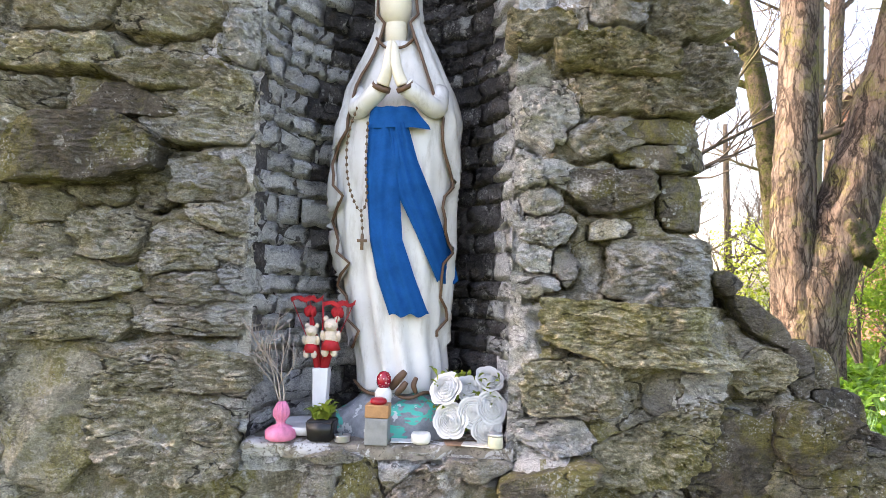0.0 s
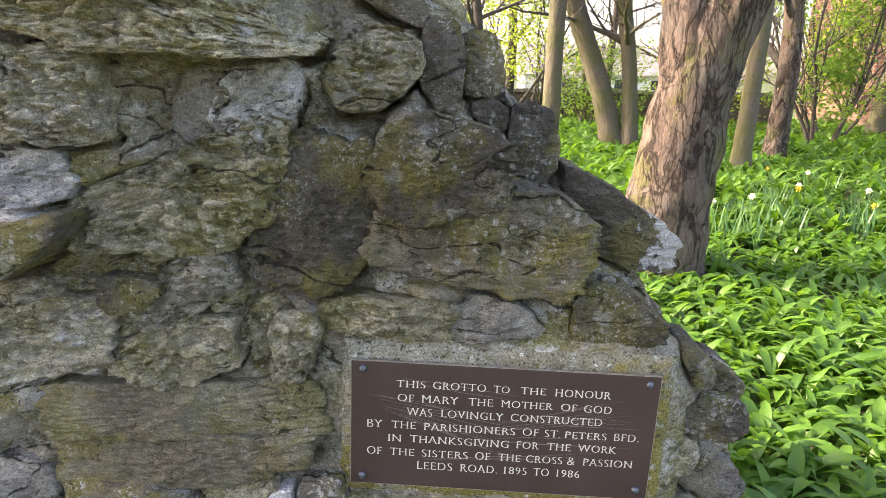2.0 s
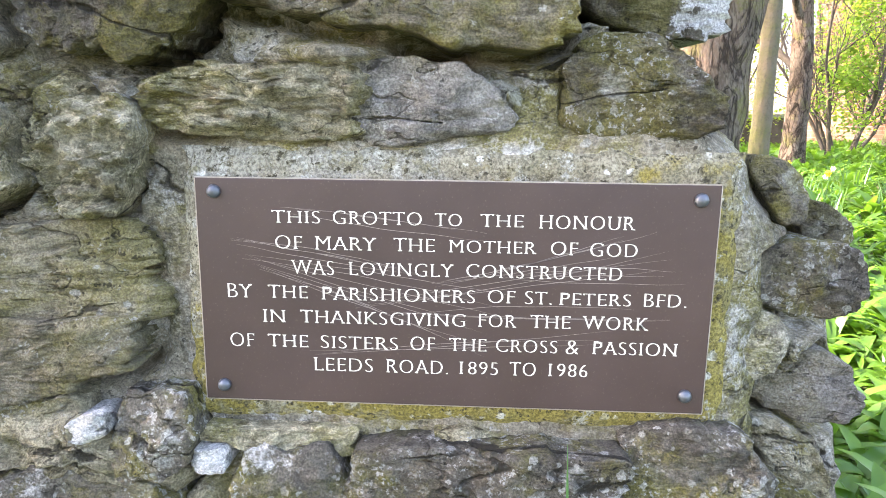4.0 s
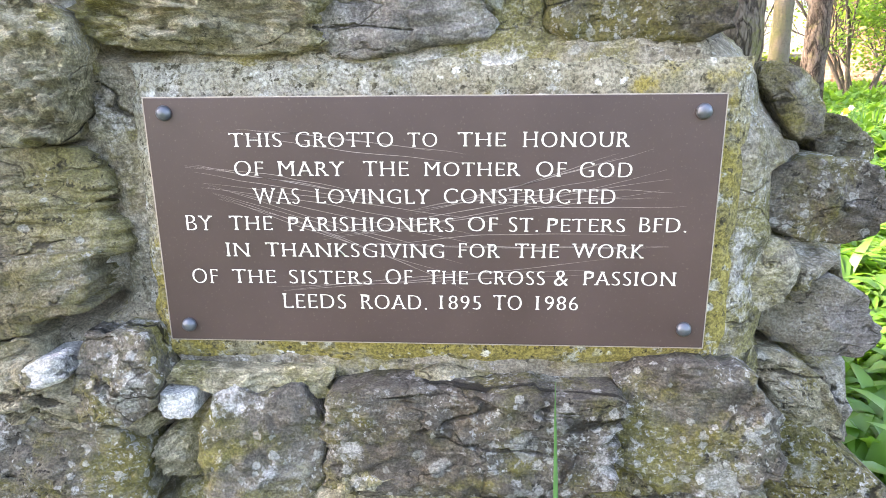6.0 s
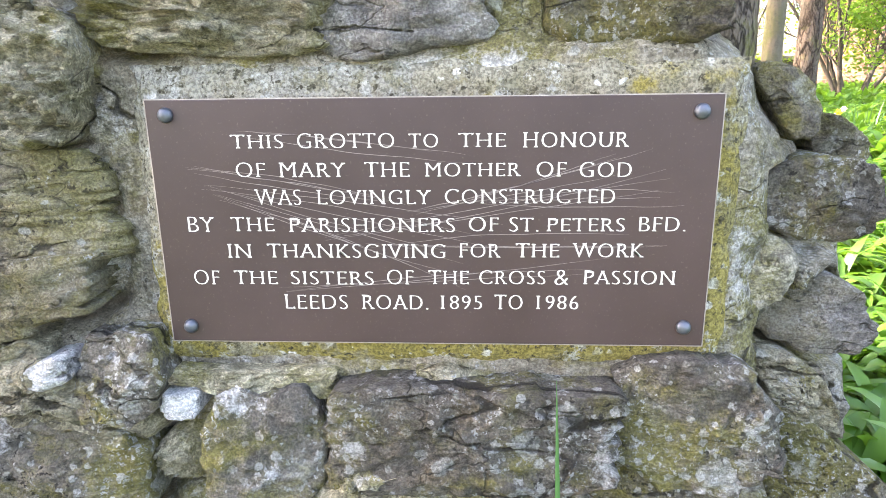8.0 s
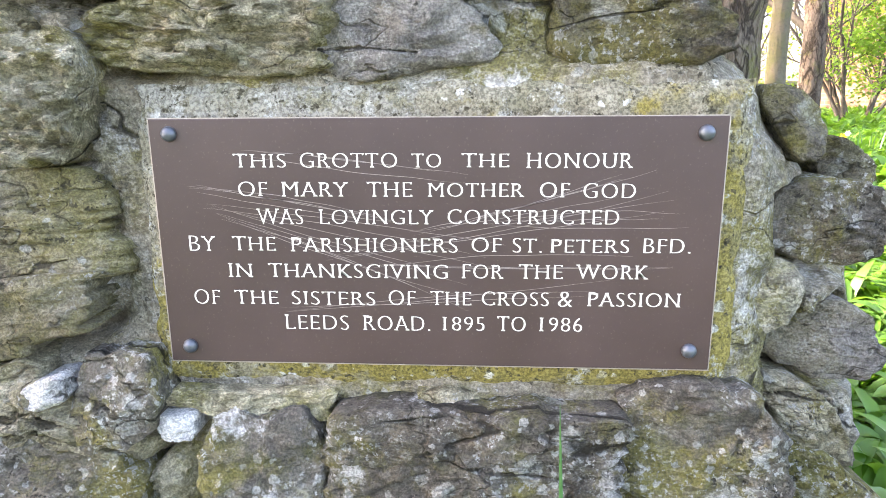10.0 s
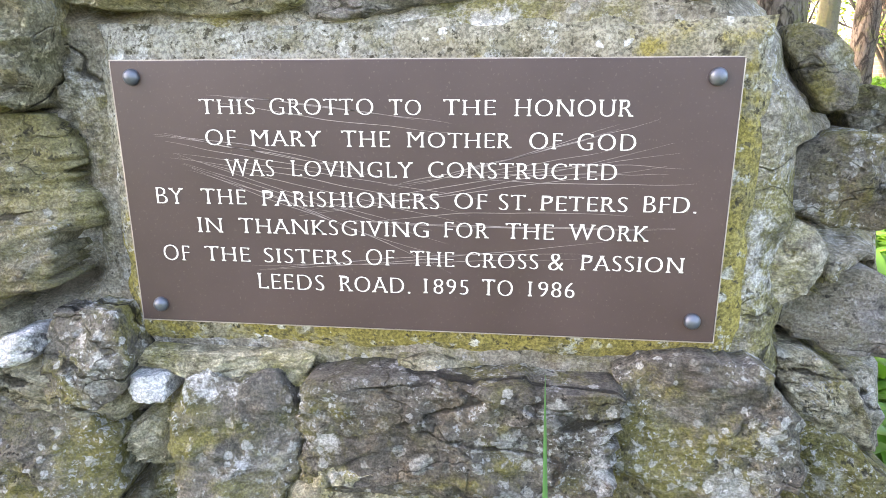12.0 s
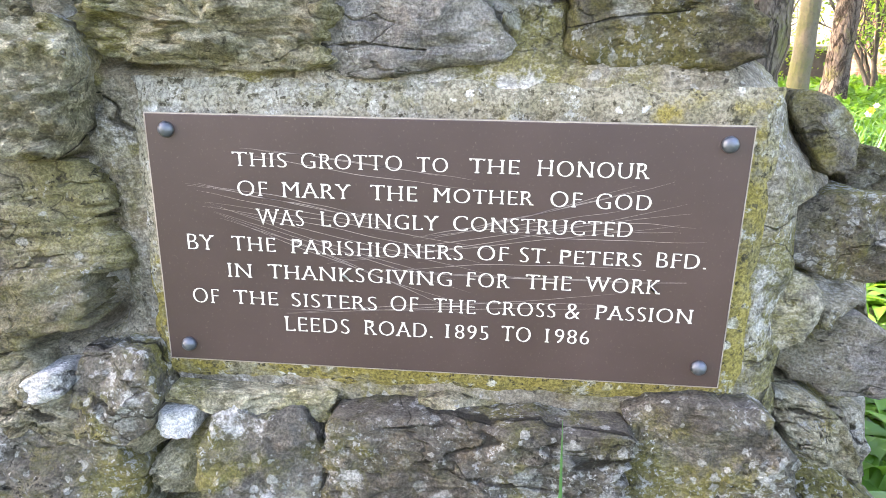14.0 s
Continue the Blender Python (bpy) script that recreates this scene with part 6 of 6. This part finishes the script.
def daffodils(x, y, n, flowers):
    ob = thing("daffodil_clump", (x, y, ground_z(x, y)), "clump of narrow grey-green daffodil leaves with a few blooms", "daffodils", "daffodil clumps in the garlic")
    bm = bmesh.new()
    for k in range(n):
        px, py = rng_d.gauss(0, 0.10), rng_d.gauss(0, 0.10)
        a, lean, h = rng_d.uniform(0, 6.28), rng_d.uniform(0.03, 0.14), rng_d.uniform(0.22, 0.33)
        last = None
        for i in range(6):
            t = i / 5
            w = 0.006 * (1 - t ** 3) + 0.0006
            q = Vector((px + lean * t * t * math.cos(a), py + lean * t * t * math.sin(a), h * t))
            row = [bm.verts.new(q + Vector((s * w * math.sin(a), -s * w * math.cos(a), 0))) for s in (-1, 1)]
            if last:
                bm.faces.new((last[0], last[1], row[1], row[0]))
            last = row
    part("leaves", bm, DAFF_LEAF, ob)
    for k in range(flowers):
        px, py, h = rng_d.gauss(0, 0.16), rng_d.gauss(0, 0.16), rng_d.uniform(0.24, 0.33)
        bm = bmesh.new()
        tube(bm, [(0, 0, -h), (0.01, 0, -0.08), (0, 0, 0)], [0.004, 0.0035, 0.003], 5, 1)
        for j in range(6):
            c, s = math.cos(j * 1.047), math.sin(j * 1.047)
            a, b = Vector((c, 0, s)), Vector((-s, 0, c))
            vs = [bm.verts.new(q) for q in (a * 0.004, a * 0.02 + b * 0.012, a * 0.036 + Vector((0, -0.006, 0)), a * 0.02 - b * 0.012)]
            bm.faces.new(vs)
        tube(bm, [(0, 0, 0), (0, -0.018, 0), (0, -0.026, 0)], [0.008, 0.010, 0.014], 10)
        part("flower", bm, [YELLOW if rng_d.random() < 0.55 else CREAM, DAFF_LEAF], ob, "open daffodil bloom", at=Matrix.Translation((px, py, h)) @ pose(0, 0, 0, rng_d.uniform(-20, 10), 0, rng_d.uniform(-60, 60)) @ Matrix.Scale(0.68, 4))


for x, y, n, fl in ((1.62, 3.05, 46, 2), (2.0, 3.35, 26, 4), (2.5, 3.3, 30, 4), (2.95, 3.25, 34, 5), (3.3, 3.5, 24, 4), (2.3, 4.1, 20, 4), (3.7, 3.6, 26, 4), (2.9, 4.6, 16, 3), (4.3, 4.2, 20, 4)):
    daffodils(x, y, n, fl // 2)

# ---------------------------------------------------------------- trees
bark = Nodes("flaking sycamore bark")
pos = bark.place((1, 1, 0.32))
plates = bark.add("TexVoronoi", {"Vector": bark.add("VectorMath", {0: pos.outputs[0], 1: bark.add("VectorMath", {0: bark.add("TexNoise", {"Vector": pos, "Scale": 9.0, "Detail": 4.0}).outputs["Color"], "Scale": 0.07}, "SCALE").outputs[0]}, "ADD").outputs[0], "Scale": 17.0})
pick = bark.add("SeparateColor", {"Color": plates.outputs["Color"]}).outputs[0]
rim = bark.add("TexVoronoi", {"Vector": pos, "Scale": 17.0})
rim.feature = "DISTANCE_TO_EDGE"
c = bark.mix(bark.ramp(pick, 0.1, 0.9), (0.07, 0.054, 0.043), (0.17, 0.138, 0.11))
c = bark.mix(bark.ramp(bark.noise(4, 5), 0.45, 0.62, 0, 0.6), c, (0.17, 0.115, 0.085))
c = bark.mix(bark.ramp(bark.noise(3.5, 7, 0.7), 0.52, 0.60, 0, 0.8), c, (0.12, 0.12, 0.03))
c = bark.mix(bark.ramp(bark.noise(30, 7, 0.7, pos), 0.55, 0.66, 0, 0.55), c, (0.10, 0.075, 0.058))
c = bark.mix(bark.ramp(rim.outputs['Distance'], 0.0, 0.06, 0.65, 0.0), c, (0.04, 0.028, 0.022))
c = bark.mix(bark.ramp(bark.noise(120, 5, 0.7, pos), 0.42, 0.5, 0.4, 0.0), c, (0.20, 0.165, 0.135))
line = bark.math('ABSOLUTE', bark.math('SUBTRACT', bark.noise(13, 6, 0.65, bark.place((0.7, 0.7, 0.22)), 0.6), 0.5))
seam = bark.ramp(line, 0.004, 0.034)
c = bark.mix(bark.ramp(seam, 0, 1, 0.8, 0.0), c, (0.035, 0.025, 0.019))
h = bark.math("ADD", bark.math("MULTIPLY", seam, 0.5), bark.math("MULTIPLY", pick, 0.6))
h = bark.math("ADD", h, bark.math("MULTIPLY", bark.noise(26, 7, 0.65, pos), 0.9))
BARK = bark.finish(c, 0.9, h, 1.0, 0.05, 0.2)
thin = Nodes("smooth green-grey bark")
c = thin.mix(thin.ramp(thin.noise(4, 6), 0.4, 0.62), (0.125, 0.105, 0.078), (0.10, 0.10, 0.045))
c = thin.mix(thin.ramp(thin.noise(35, 6, 0.7), 0.5, 0.66, 0, 0.6), c, (0.07, 0.06, 0.05))
THIN_BARK = thin.finish(c, 0.9, thin.noise(30, 6, 0.6, thin.place((1, 1, 0.5))), 0.9, 0.02, 0.2)
moss = Nodes("mossy knotted bark")
c = moss.mix(moss.ramp(moss.noise(14, 7, 0.7), 0.4, 0.6), (0.12, 0.095, 0.07), (0.075, 0.085, 0.022))
c = moss.mix(moss.ramp(moss.noise(50, 6, 0.7), 0.5, 0.62, 0, 0.7), c, (0.035, 0.03, 0.02))
MOSS_BARK = moss.finish(c, 0.95, moss.noise(28, 8, 0.7), 1.0, 0.06, 0.15)
DARK_BARK = plain("dark wet bark", (0.075, 0.062, 0.05), 0.9, 0.35, 14, 0.8, 0.015)


def limbs(bm, p, d, r, length, depth, rng, droop=0.0, spread=0.75):
    """A crooked limb with side twigs."""
    n = 6
    pts = [Vector(p)]
    d = Vector(d).normalized()
    for k in range(n):
        d = (d + Vector((rng.uniform(-.22, .22), rng.uniform(-.22, .22), rng.uniform(-.14, .2) - droop))).normalized()
        pts.append(pts[-1] + d * length / n)
    tube(bm, pts, [max(0.0022, r * (1 - 0.8 * k / n)) for k in range(n + 1)], 7 if r > 0.02 else 4, cap=False)
    if depth:
        for k in range(1, n + 1):
            for _ in range(2 if depth == 1 else 1):
                side = Vector((rng.uniform(-1, 1), rng.uniform(-1, 1), rng.uniform(-.3, .9))).normalized()
                limbs(bm, pts[k], (d + side * spread * 1.4), max(0.0025, r * (1 - 0.75 * k / n) * 0.6), length * rng.uniform(0.42, 0.62), depth - 1, rng, droop, spread)


def tree(label, trunk, radii, material, branches, seed, depth=2, seg=18, rough=0.12, length=1.6):
    """trunk: points up the stem; branches: how many crooked limbs leave its upper part."""
    rng = random.Random(seed)
    base = Vector(trunk[0])
    ob = thing("tree", base, label, "tree")
    line = curve([Vector(p) - base for p in trunk], 7)
    rad = [radii[0] + (radii[1] - radii[0]) * k / (len(line) - 1) for k in range(len(line))]
    rad = [r * (1 + 0.55 * math.exp(-max(0, p.z) / 0.16)) for r, p in zip(rad, line)]
    bm = bmesh.new()
    tube(bm, line, rad, seg, rough=rough)
    part("trunk", bm, material, ob)
    for k in range(branches):
        i = int(len(line) * rng.uniform(0.35, 0.98))
        bm = bmesh.new()
        a = rng.uniform(0, 6.28)
        limbs(bm, line[min(i, len(line) - 1)], (math.cos(a), math.sin(a), rng.uniform(0.2, 1.0)), rad[min(i, len(rad) - 1)] * 0.42, length * rng.uniform(0.6, 1.2), depth, rng)
        part("branch", bm, DARK_BARK if k % 2 else material, ob)
    return ob


# the large forked tree beside the grotto
big_tree = thing("tree", (0.98, 2.48, 0.03), "large forked tree with flaking pinkish bark in garlic", "tree")
def stem(name, pts, radii, seg=40, rough=0.10):
    bm = bmesh.new()
    line = curve(pts, 9)
    tube(bm, line, [radii[0] + (radii[1] - radii[0]) * (k / (len(line) - 1)) for k in range(len(line))], seg, rough=rough)
    return part(name, bm, BARK, big_tree)


bm = bmesh.new()
line = curve([(-0.02, 0, -0.12), (0.0, 0, 0.1), (0.03, 0, 0.6), (0.12, 0, 1.15), (0.23, 0, 1.5), (0.35, 0, 1.85), (0.48, 0, 2.3), (0.65, 0.02, 2.9), (1.0, 0.1, 4.2), (1.3, 0.2, 6.0)], 9)
rad = [max(0.06, (0.20 + 0.10 * math.exp(-max(0.0, p.z) / 0.14) + 0.012 * math.sin(p.z * 4)) * (1 if p.z < 1.35 else max(0.4, 1 - 0.28 * min(1, (p.z - 1.35) / 0.9) - 0.05 * (p.z - 1.35)))) for p in line]
tube(bm, line, rad, 48, rough=0.12)
part("trunk", bm, BARK, big_tree)
stem("limb", [(0.06, 0.0, 0.95), (0.03, 0.0, 1.35), (0.02, 0.02, 1.7), (0.04, 0.04, 2.1), (0.07, 0.06, 2.8), (0.08, 0.1, 4.2), (0.0, 0.1, 6.0)], (0.15, 0.09))
bm = bmesh.new()
blob(bm, (0, 0, 0), (0.12, 0.11, 0.13), rough=0.55, seg=40, seed=3)
for v in bm.verts:
    v.co *= 1 + 0.10 * noise.fractal(v.co * 22, 0.8, 2.1, 5)
part("burr", bm, MOSS_BARK, big_tree, "mossy knot below the fork", at=Matrix.Translation((0.30, -0.10, 1.56)))
rng = random.Random(31)
for k in range(9):
    bm = bmesh.new()
    a = rng.uniform(0, 6.28)
    limbs(bm, (0.05 + 0.6 * (k % 2), 0.08, 3.0 + 0.33 * k), (math.cos(a), math.sin(a), 0.7), 0.05, 2.2, 2, rng)
    part("branch", bm, DARK_BARK, big_tree)

slim = tree("slim smooth pale tree trunk with bare branches", [(0.50, 3.78, 0.03), (0.51, 3.78, 1.2), (0.53, 3.8, 2.4), (0.50, 3.85, 4.0), (0.55, 3.9, 5.5)], (0.068, 0.04), THIN_BARK, 5, 41)
bm = bmesh.new()
limbs(bm, (0.04, 0.0, 2.12), (0.85, 0.05, 0.42), 0.028, 1.15, 1, random.Random(2))
part("branch", bm, DARK_BARK, slim)
tree("leaning bare tree trunk with mossy bark", [(1.85, 7.7, 0.1), (1.62, 7.7, 0.9), (1.2, 7.7, 2.0), (0.85, 7.7, 3.2), (0.75, 7.8, 5.0), (0.6, 7.9, 7.0)], (0.15, 0.08), THIN_BARK, 9, 42)
tree("slim bare tree with upright trunk", [(2.0, 7.6, 0.1), (1.95, 7.6, 1.0), (1.78, 7.6, 2.2), (1.72, 7.6, 3.6), (1.6, 7.7, 6.0)], (0.11, 0.06), THIN_BARK, 9, 43)
tree("mossy dark tree trunk close behind the forked tree", [(1.62, 3.95, 0.06), (1.60, 3.95, 1.2), (1.50, 3.95, 2.2), (1.38, 3.95, 3.0), (1.24, 4.0, 3.8), (1.1, 4.1, 5.5)], (0.11, 0.07), MOSS_BARK, 5, 52)
tree("mossy green tree trunk behind the grotto", [(-0.42, 4.9, 0.08), (-0.44, 4.9, 1.6), (-0.50, 4.9, 2.6), (-0.6, 5.0, 5.0)], (0.12, 0.08), THIN_BARK, 6, 44)
tree("bare dark tree with tangled branches", [(-0.05, 6.4, 0.1), (0.0, 6.4, 1.5), (-0.1, 6.4, 2.6), (0.2, 6.4, 4.2)], (0.07, 0.03), DARK_BARK, 13, 45, length=1.5)
tree("straight tree trunk with patchy bark", [(3.42, 6.65, 0.1), (3.45, 6.65, 1.2), (3.42, 6.7, 2.6), (3.5, 6.7, 5.5)], (0.125, 0.08), BARK, 7, 46)
tree("slim mossy tree trunk among garlic", [(2.75, 5.9, 0.1), (2.78, 5.9, 1.4), (2.85, 5.95, 3.0), (2.9, 6.0, 5.0)], (0.095, 0.06), THIN_BARK, 6, 47)
tree("slender tree before the brick building", [(6.75, 10.4, 0.12), (6.9, 10.4, 1.5), (7.05, 10.4, 3.2), (7.2, 10.5, 6.5)], (0.15, 0.09), THIN_BARK, 12, 48, length=2.0)
tree("bare tree in the distance", [(4.6, 13.0, 0.1), (4.5, 13.0, 2.0), (4.4, 13.0, 5.0)], (0.12, 0.05), DARK_BARK, 12, 49, length=2.4)
tree("bare tree in the distance", [(0.6, 12.0, 0.1), (0.7, 12.0, 2.0), (0.5, 12.0, 5.0)], (0.12, 0.05), DARK_BARK, 14, 50, length=2.4)
tree("bare tree in the distance", [(3.0, 14.5, 0.1), (3.1, 14.5, 2.0), (3.3, 14.5, 5.0)], (0.12, 0.05), DARK_BARK, 14, 51, length=2.4)

SPRING = leaf_material("young spring leaf", (0.12, 0.20, 0.02), (0.24, 0.33, 0.04), (0.46, 0.58, 0.06), 0.5)
GREEN = leaf_material("fresh green leaf", (0.06, 0.14, 0.02), (0.12, 0.22, 0.03), (0.28, 0.46, 0.05), 0.5)


def shrub(label, x, y, width, height, leaves, material, seed, low=0.15, size=0.05):
    """Crooked stems and a loose crown of single leaves."""
    rng = random.Random(seed)
    z = ground_z(x, y)
    ob = thing("shrub", (x, y, z), label, "shrub")
    bm = bmesh.new()
    for k in range(5):
        a = rng.uniform(0, 6.28)
        limbs(bm, (0.1 * math.cos(a), 0.1 * math.sin(a), 0), (0.4 * math.cos(a), 0.4 * math.sin(a), 1), 0.03, height * 0.9, 2, rng)
    part("stem", bm, DARK_BARK, ob)
    verts, faces = [], []
    clumps = [(rng.gauss(0, width * 0.26), rng.gauss(0, width * 0.26), height * (low + (1 - low) * rng.random() ** 0.8)) for _ in range(60)]
    for k in range(leaves):
        c = rng.choice(clumps)
        p = Vector(c) + Vector((rng.gauss(0, 0.13), rng.gauss(0, 0.13), rng.gauss(0, 0.10))) * (width / 1.5)
        m = Euler((rng.uniform(-1, 1), rng.uniform(-1, 1), rng.uniform(0, 6.28))).to_matrix()
        s = size * rng.uniform(0.6, 1.3)
        n = len(verts)
        verts += [p + m @ Vector(v) for v in ((0, 0, 0), (0.4 * s, 0.5 * s, 0.1 * s), (0, 1.2 * s, 0), (-0.4 * s, 0.5 * s, 0.1 * s))]
        faces.append((n, n + 1, n + 2, n + 3))
    me = bpy.data.meshes.new("foliage")
    me.from_pydata(verts, [], faces)
    part_mesh("foliage", me, material, ob, smooth=False)


shrub("tall shrub with bright young green leaves", 4.75, 8.2, 1.15, 3.0, 5500, GREEN, 61)
shrub("tall shrub with bright young green leaves", 5.45, 9.4, 1.2, 3.2, 3500, SPRING, 62)
shrub("sparse shrub with yellow-green spring leaves", 0.2, 8.6, 2.0, 3.4, 5000, SPRING, 63, 0.3)
shrub("sparse shrub with yellow-green spring leaves", 0.9, 10.5, 2.0, 2.9, 3000, SPRING, 64, 0.3)
shrub("evergreen bush by the low wall", 2.2, 11.5, 2.0, 1.5, 3500, GREEN, 65)
shrub("sparse shrub with yellow-green spring leaves", 4.2, 10.8, 1.6, 2.4, 3500, SPRING, 66)

# ---------------------------------------------------------------- low wall, brick building and far house
brick_far = Nodes("orange-red brick")
bt = brick_far.add("TexBrick", {"Vector": brick_far.place((1, 1, 1), True, (math.pi / 2, 0, 0)), "Scale": 1.0, "Color1": (0.215, 0.115, 0.075), "Color2": (0.155, 0.078, 0.05), "Mortar": (0.21, 0.175, 0.14), "Mortar Size": 0.008, "Brick Width": 0.225, "Row Height": 0.075})
c = brick_far.mix(brick_far.ramp(brick_far.noise(1.2, 6), 0.3, 0.7, 0, 0.4), bt.outputs["Color"], (0.24, 0.145, 0.097))
BRICKWORK = brick_far.finish(c, 0.85, bt.outputs["Fac"], 0.4, -0.006, 0.3)
DARK_PAINT, PANE = plain("dark brown window paint", (0.03, 0.022, 0.018), 0.4), None
pane = Nodes("window pane")
pane.finish((0.03, 0.035, 0.04), 0.06, None, spec=0.8)
PANE = pane.mat
CURTAIN = plain("pale window board", (0.42, 0.43, 0.42), 0.6)

A, B = Vector((7.1, 13.9, 0)), Vector((9.9, 7.6, 0))
ALONG = (B - A).normalized()
house = thing("apartment_building", Matrix.Translation((A.x, A.y, 0)) @ pose(0, 0, 0, 0, 0, math.degrees(math.atan2(ALONG.y, ALONG.x))), "three-storey orange brick building with dark framed windows", "building")
LEN, EAVES, RIDGE = (B - A).length, 5.2, 8.2
OPENINGS = ((2.4, 3.3, 0.55, 0.98), (2.4, 3.3, 2.02, 3.05), (4.9, 5.8, 0.55, 0.98), (4.9, 5.8, 2.02, 3.05), (2.4, 3.3, 4.1, 5.0), (4.9, 5.8, 4.1, 5.0))
bm = bmesh.new()
cuts_x = sorted({0.0, LEN, *[o[0] for o in OPENINGS], *[o[1] for o in OPENINGS]})
cuts_z = sorted({-0.2, EAVES, *[o[2] for o in OPENINGS], *[o[3] for o in OPENINGS]})
for x0, x1 in zip(cuts_x, cuts_x[1:]):
    for z0, z1 in zip(cuts_z, cuts_z[1:]):
        if not any(o[0] <= x0 and x1 <= o[1] and o[2] <= z0 and z1 <= o[3] for o in OPENINGS):
            box(bm, x0, x1, 0, 0.3, z0, z1)
bmesh.ops.remove_doubles(bm, verts=bm.verts, dist=0.001)
vs = [bm.verts.new(p) for p in ((0, 0, EAVES), (LEN, 0, EAVES), (LEN, 0, RIDGE + 2.0), (0, 0.3, EAVES), (LEN, 0.3, EAVES), (LEN, 0.3, RIDGE + 2.0))]
bm.faces.new((vs[0], vs[1], vs[2]))
bm.faces.new((vs[5], vs[4], vs[3]))
box(bm, 0.0, 0.3, 0.3, 6.0, -0.2, EAVES)
part("wall", bm, BRICKWORK, house, smooth=False)
bm = bmesh.new()
vs = [bm.verts.new(p) for p in ((-0.25, -0.25, EAVES - 0.1), (LEN, -0.25, RIDGE + 2.05), (LEN, 6.0, RIDGE + 2.05), (-0.25, 6.0, EAVES - 0.1), (-0.25, -0.25, EAVES + 0.08), (LEN, -0.25, RIDGE + 2.25), (LEN, 6.0, RIDGE + 2.25), (-0.25, 6.0, EAVES + 0.08))]
for q in ((0, 1, 2, 3), (7, 6, 5, 4), (0, 4, 5, 1), (3, 2, 6, 7), (0, 3, 7, 4)):
    bm.faces.new([vs[k] for k in q])
part("roof", bm, plain("dark roof tile", (0.06, 0.05, 0.045), 0.8, 0.3, 6), house, smooth=False)
for x0, x1, z0, z1 in OPENINGS:
    win = new("window")
    win.parent = house
    bm = bmesh.new()
    for a in ((x0, x0 + 0.05, z0, z1), (x1 - 0.05, x1, z0, z1), (x0 + 0.05, x1 - 0.05, z0, z0 + 0.05), (x0 + 0.05, x1 - 0.05, z1 - 0.05, z1), ((x0 + x1) / 2 - 0.03, (x0 + x1) / 2 + 0.03, z0 + 0.05, z1 - 0.05)):
        box(bm, a[0], a[1], 0.10, 0.16, a[2], a[3])
    part("window_frame", bm, DARK_PAINT, win, smooth=False)
    for p0, p1 in ((x0 + 0.05, (x0 + x1) / 2 - 0.03), ((x0 + x1) / 2 + 0.03, x1 - 0.05)):
        bm = bmesh.new()
        box(bm, p0, p1, 0.125, 0.135, z0 + 0.05, z1 - 0.05)
        part("pane", bm, CURTAIN if z1 < 1.2 else PANE, win, smooth=False)
    bm = bmesh.new()
    box(bm, x0 - 0.05, x1 + 0.05, -0.05, 0.12, z0 - 0.07, z0 - 0.003)
    part("sill", bm, BRICKWORK, win, smooth=False)

low = thing("garden_wall", (0, 12.6, 0), "low dark stone boundary wall with flat coping", "wall", kind="structure")
bm = bmesh.new()
box(bm, -3, 6.2, 0, 0.35, -0.2, 0.78)
part("wall_body", bm, plain("dark old stonework", (0.10, 0.08, 0.065), 0.9, 0.4, 6, 0.9, 0.03), low, smooth=False)
bm = bmesh.new()
for k in range(12):
    box(bm, -3 + k * 0.77, -3 + k * 0.77 + 0.76, -0.04, 0.39, 0.781, 0.86, 0.01)
part("coping", bm, ROCK["grey"], low, smooth=False)

far_house = thing("house", (8.5, 44, -2.0), "distant house with grey tiled roof and white gable", "house")
bm = bmesh.new()
box(bm, -5, 5, 0, 7, 0, 3.4)
part("wall", bm, plain("pale render", (0.62, 0.60, 0.56), 0.8), far_house, smooth=False)
bm = bmesh.new()
vs = [bm.verts.new(p) for p in ((-5.3, -0.4, 3.3), (5.3, -0.4, 3.3), (5.3, 3.5, 5.4), (-5.3, 3.5, 5.4), (-5.3, 7.4, 3.3), (5.3, 7.4, 3.3))]
for q in ((0, 1, 2, 3), (3, 2, 5, 4), (0, 3, 4), (1, 5, 2)):
    bm.faces.new([vs[k] for k in q])
part("roof", bm, plain("grey roof tile", (0.22, 0.20, 0.19), 0.8, 0.3, 2.5), far_house, smooth=False)
WINDOW_PAINT = plain("white window paint", (0.75, 0.75, 0.73), 0.5)
for x in (-2.5, 1.0, 3.4):
    win = new("window")
    win.parent = far_house
    bm = bmesh.new()
    box(bm, x, x + 1.1, -0.05, 0.02, 1.8, 3.0)
    part("pane", bm, PANE, win, smooth=False)
    for x0 in (x - 0.08, x + 1.103):
        bm = bmesh.new()
        box(bm, x0, x0 + 0.077, -0.08, 0.02, 1.72, 3.08)
        part("jamb", bm, WINDOW_PAINT, win, smooth=False)
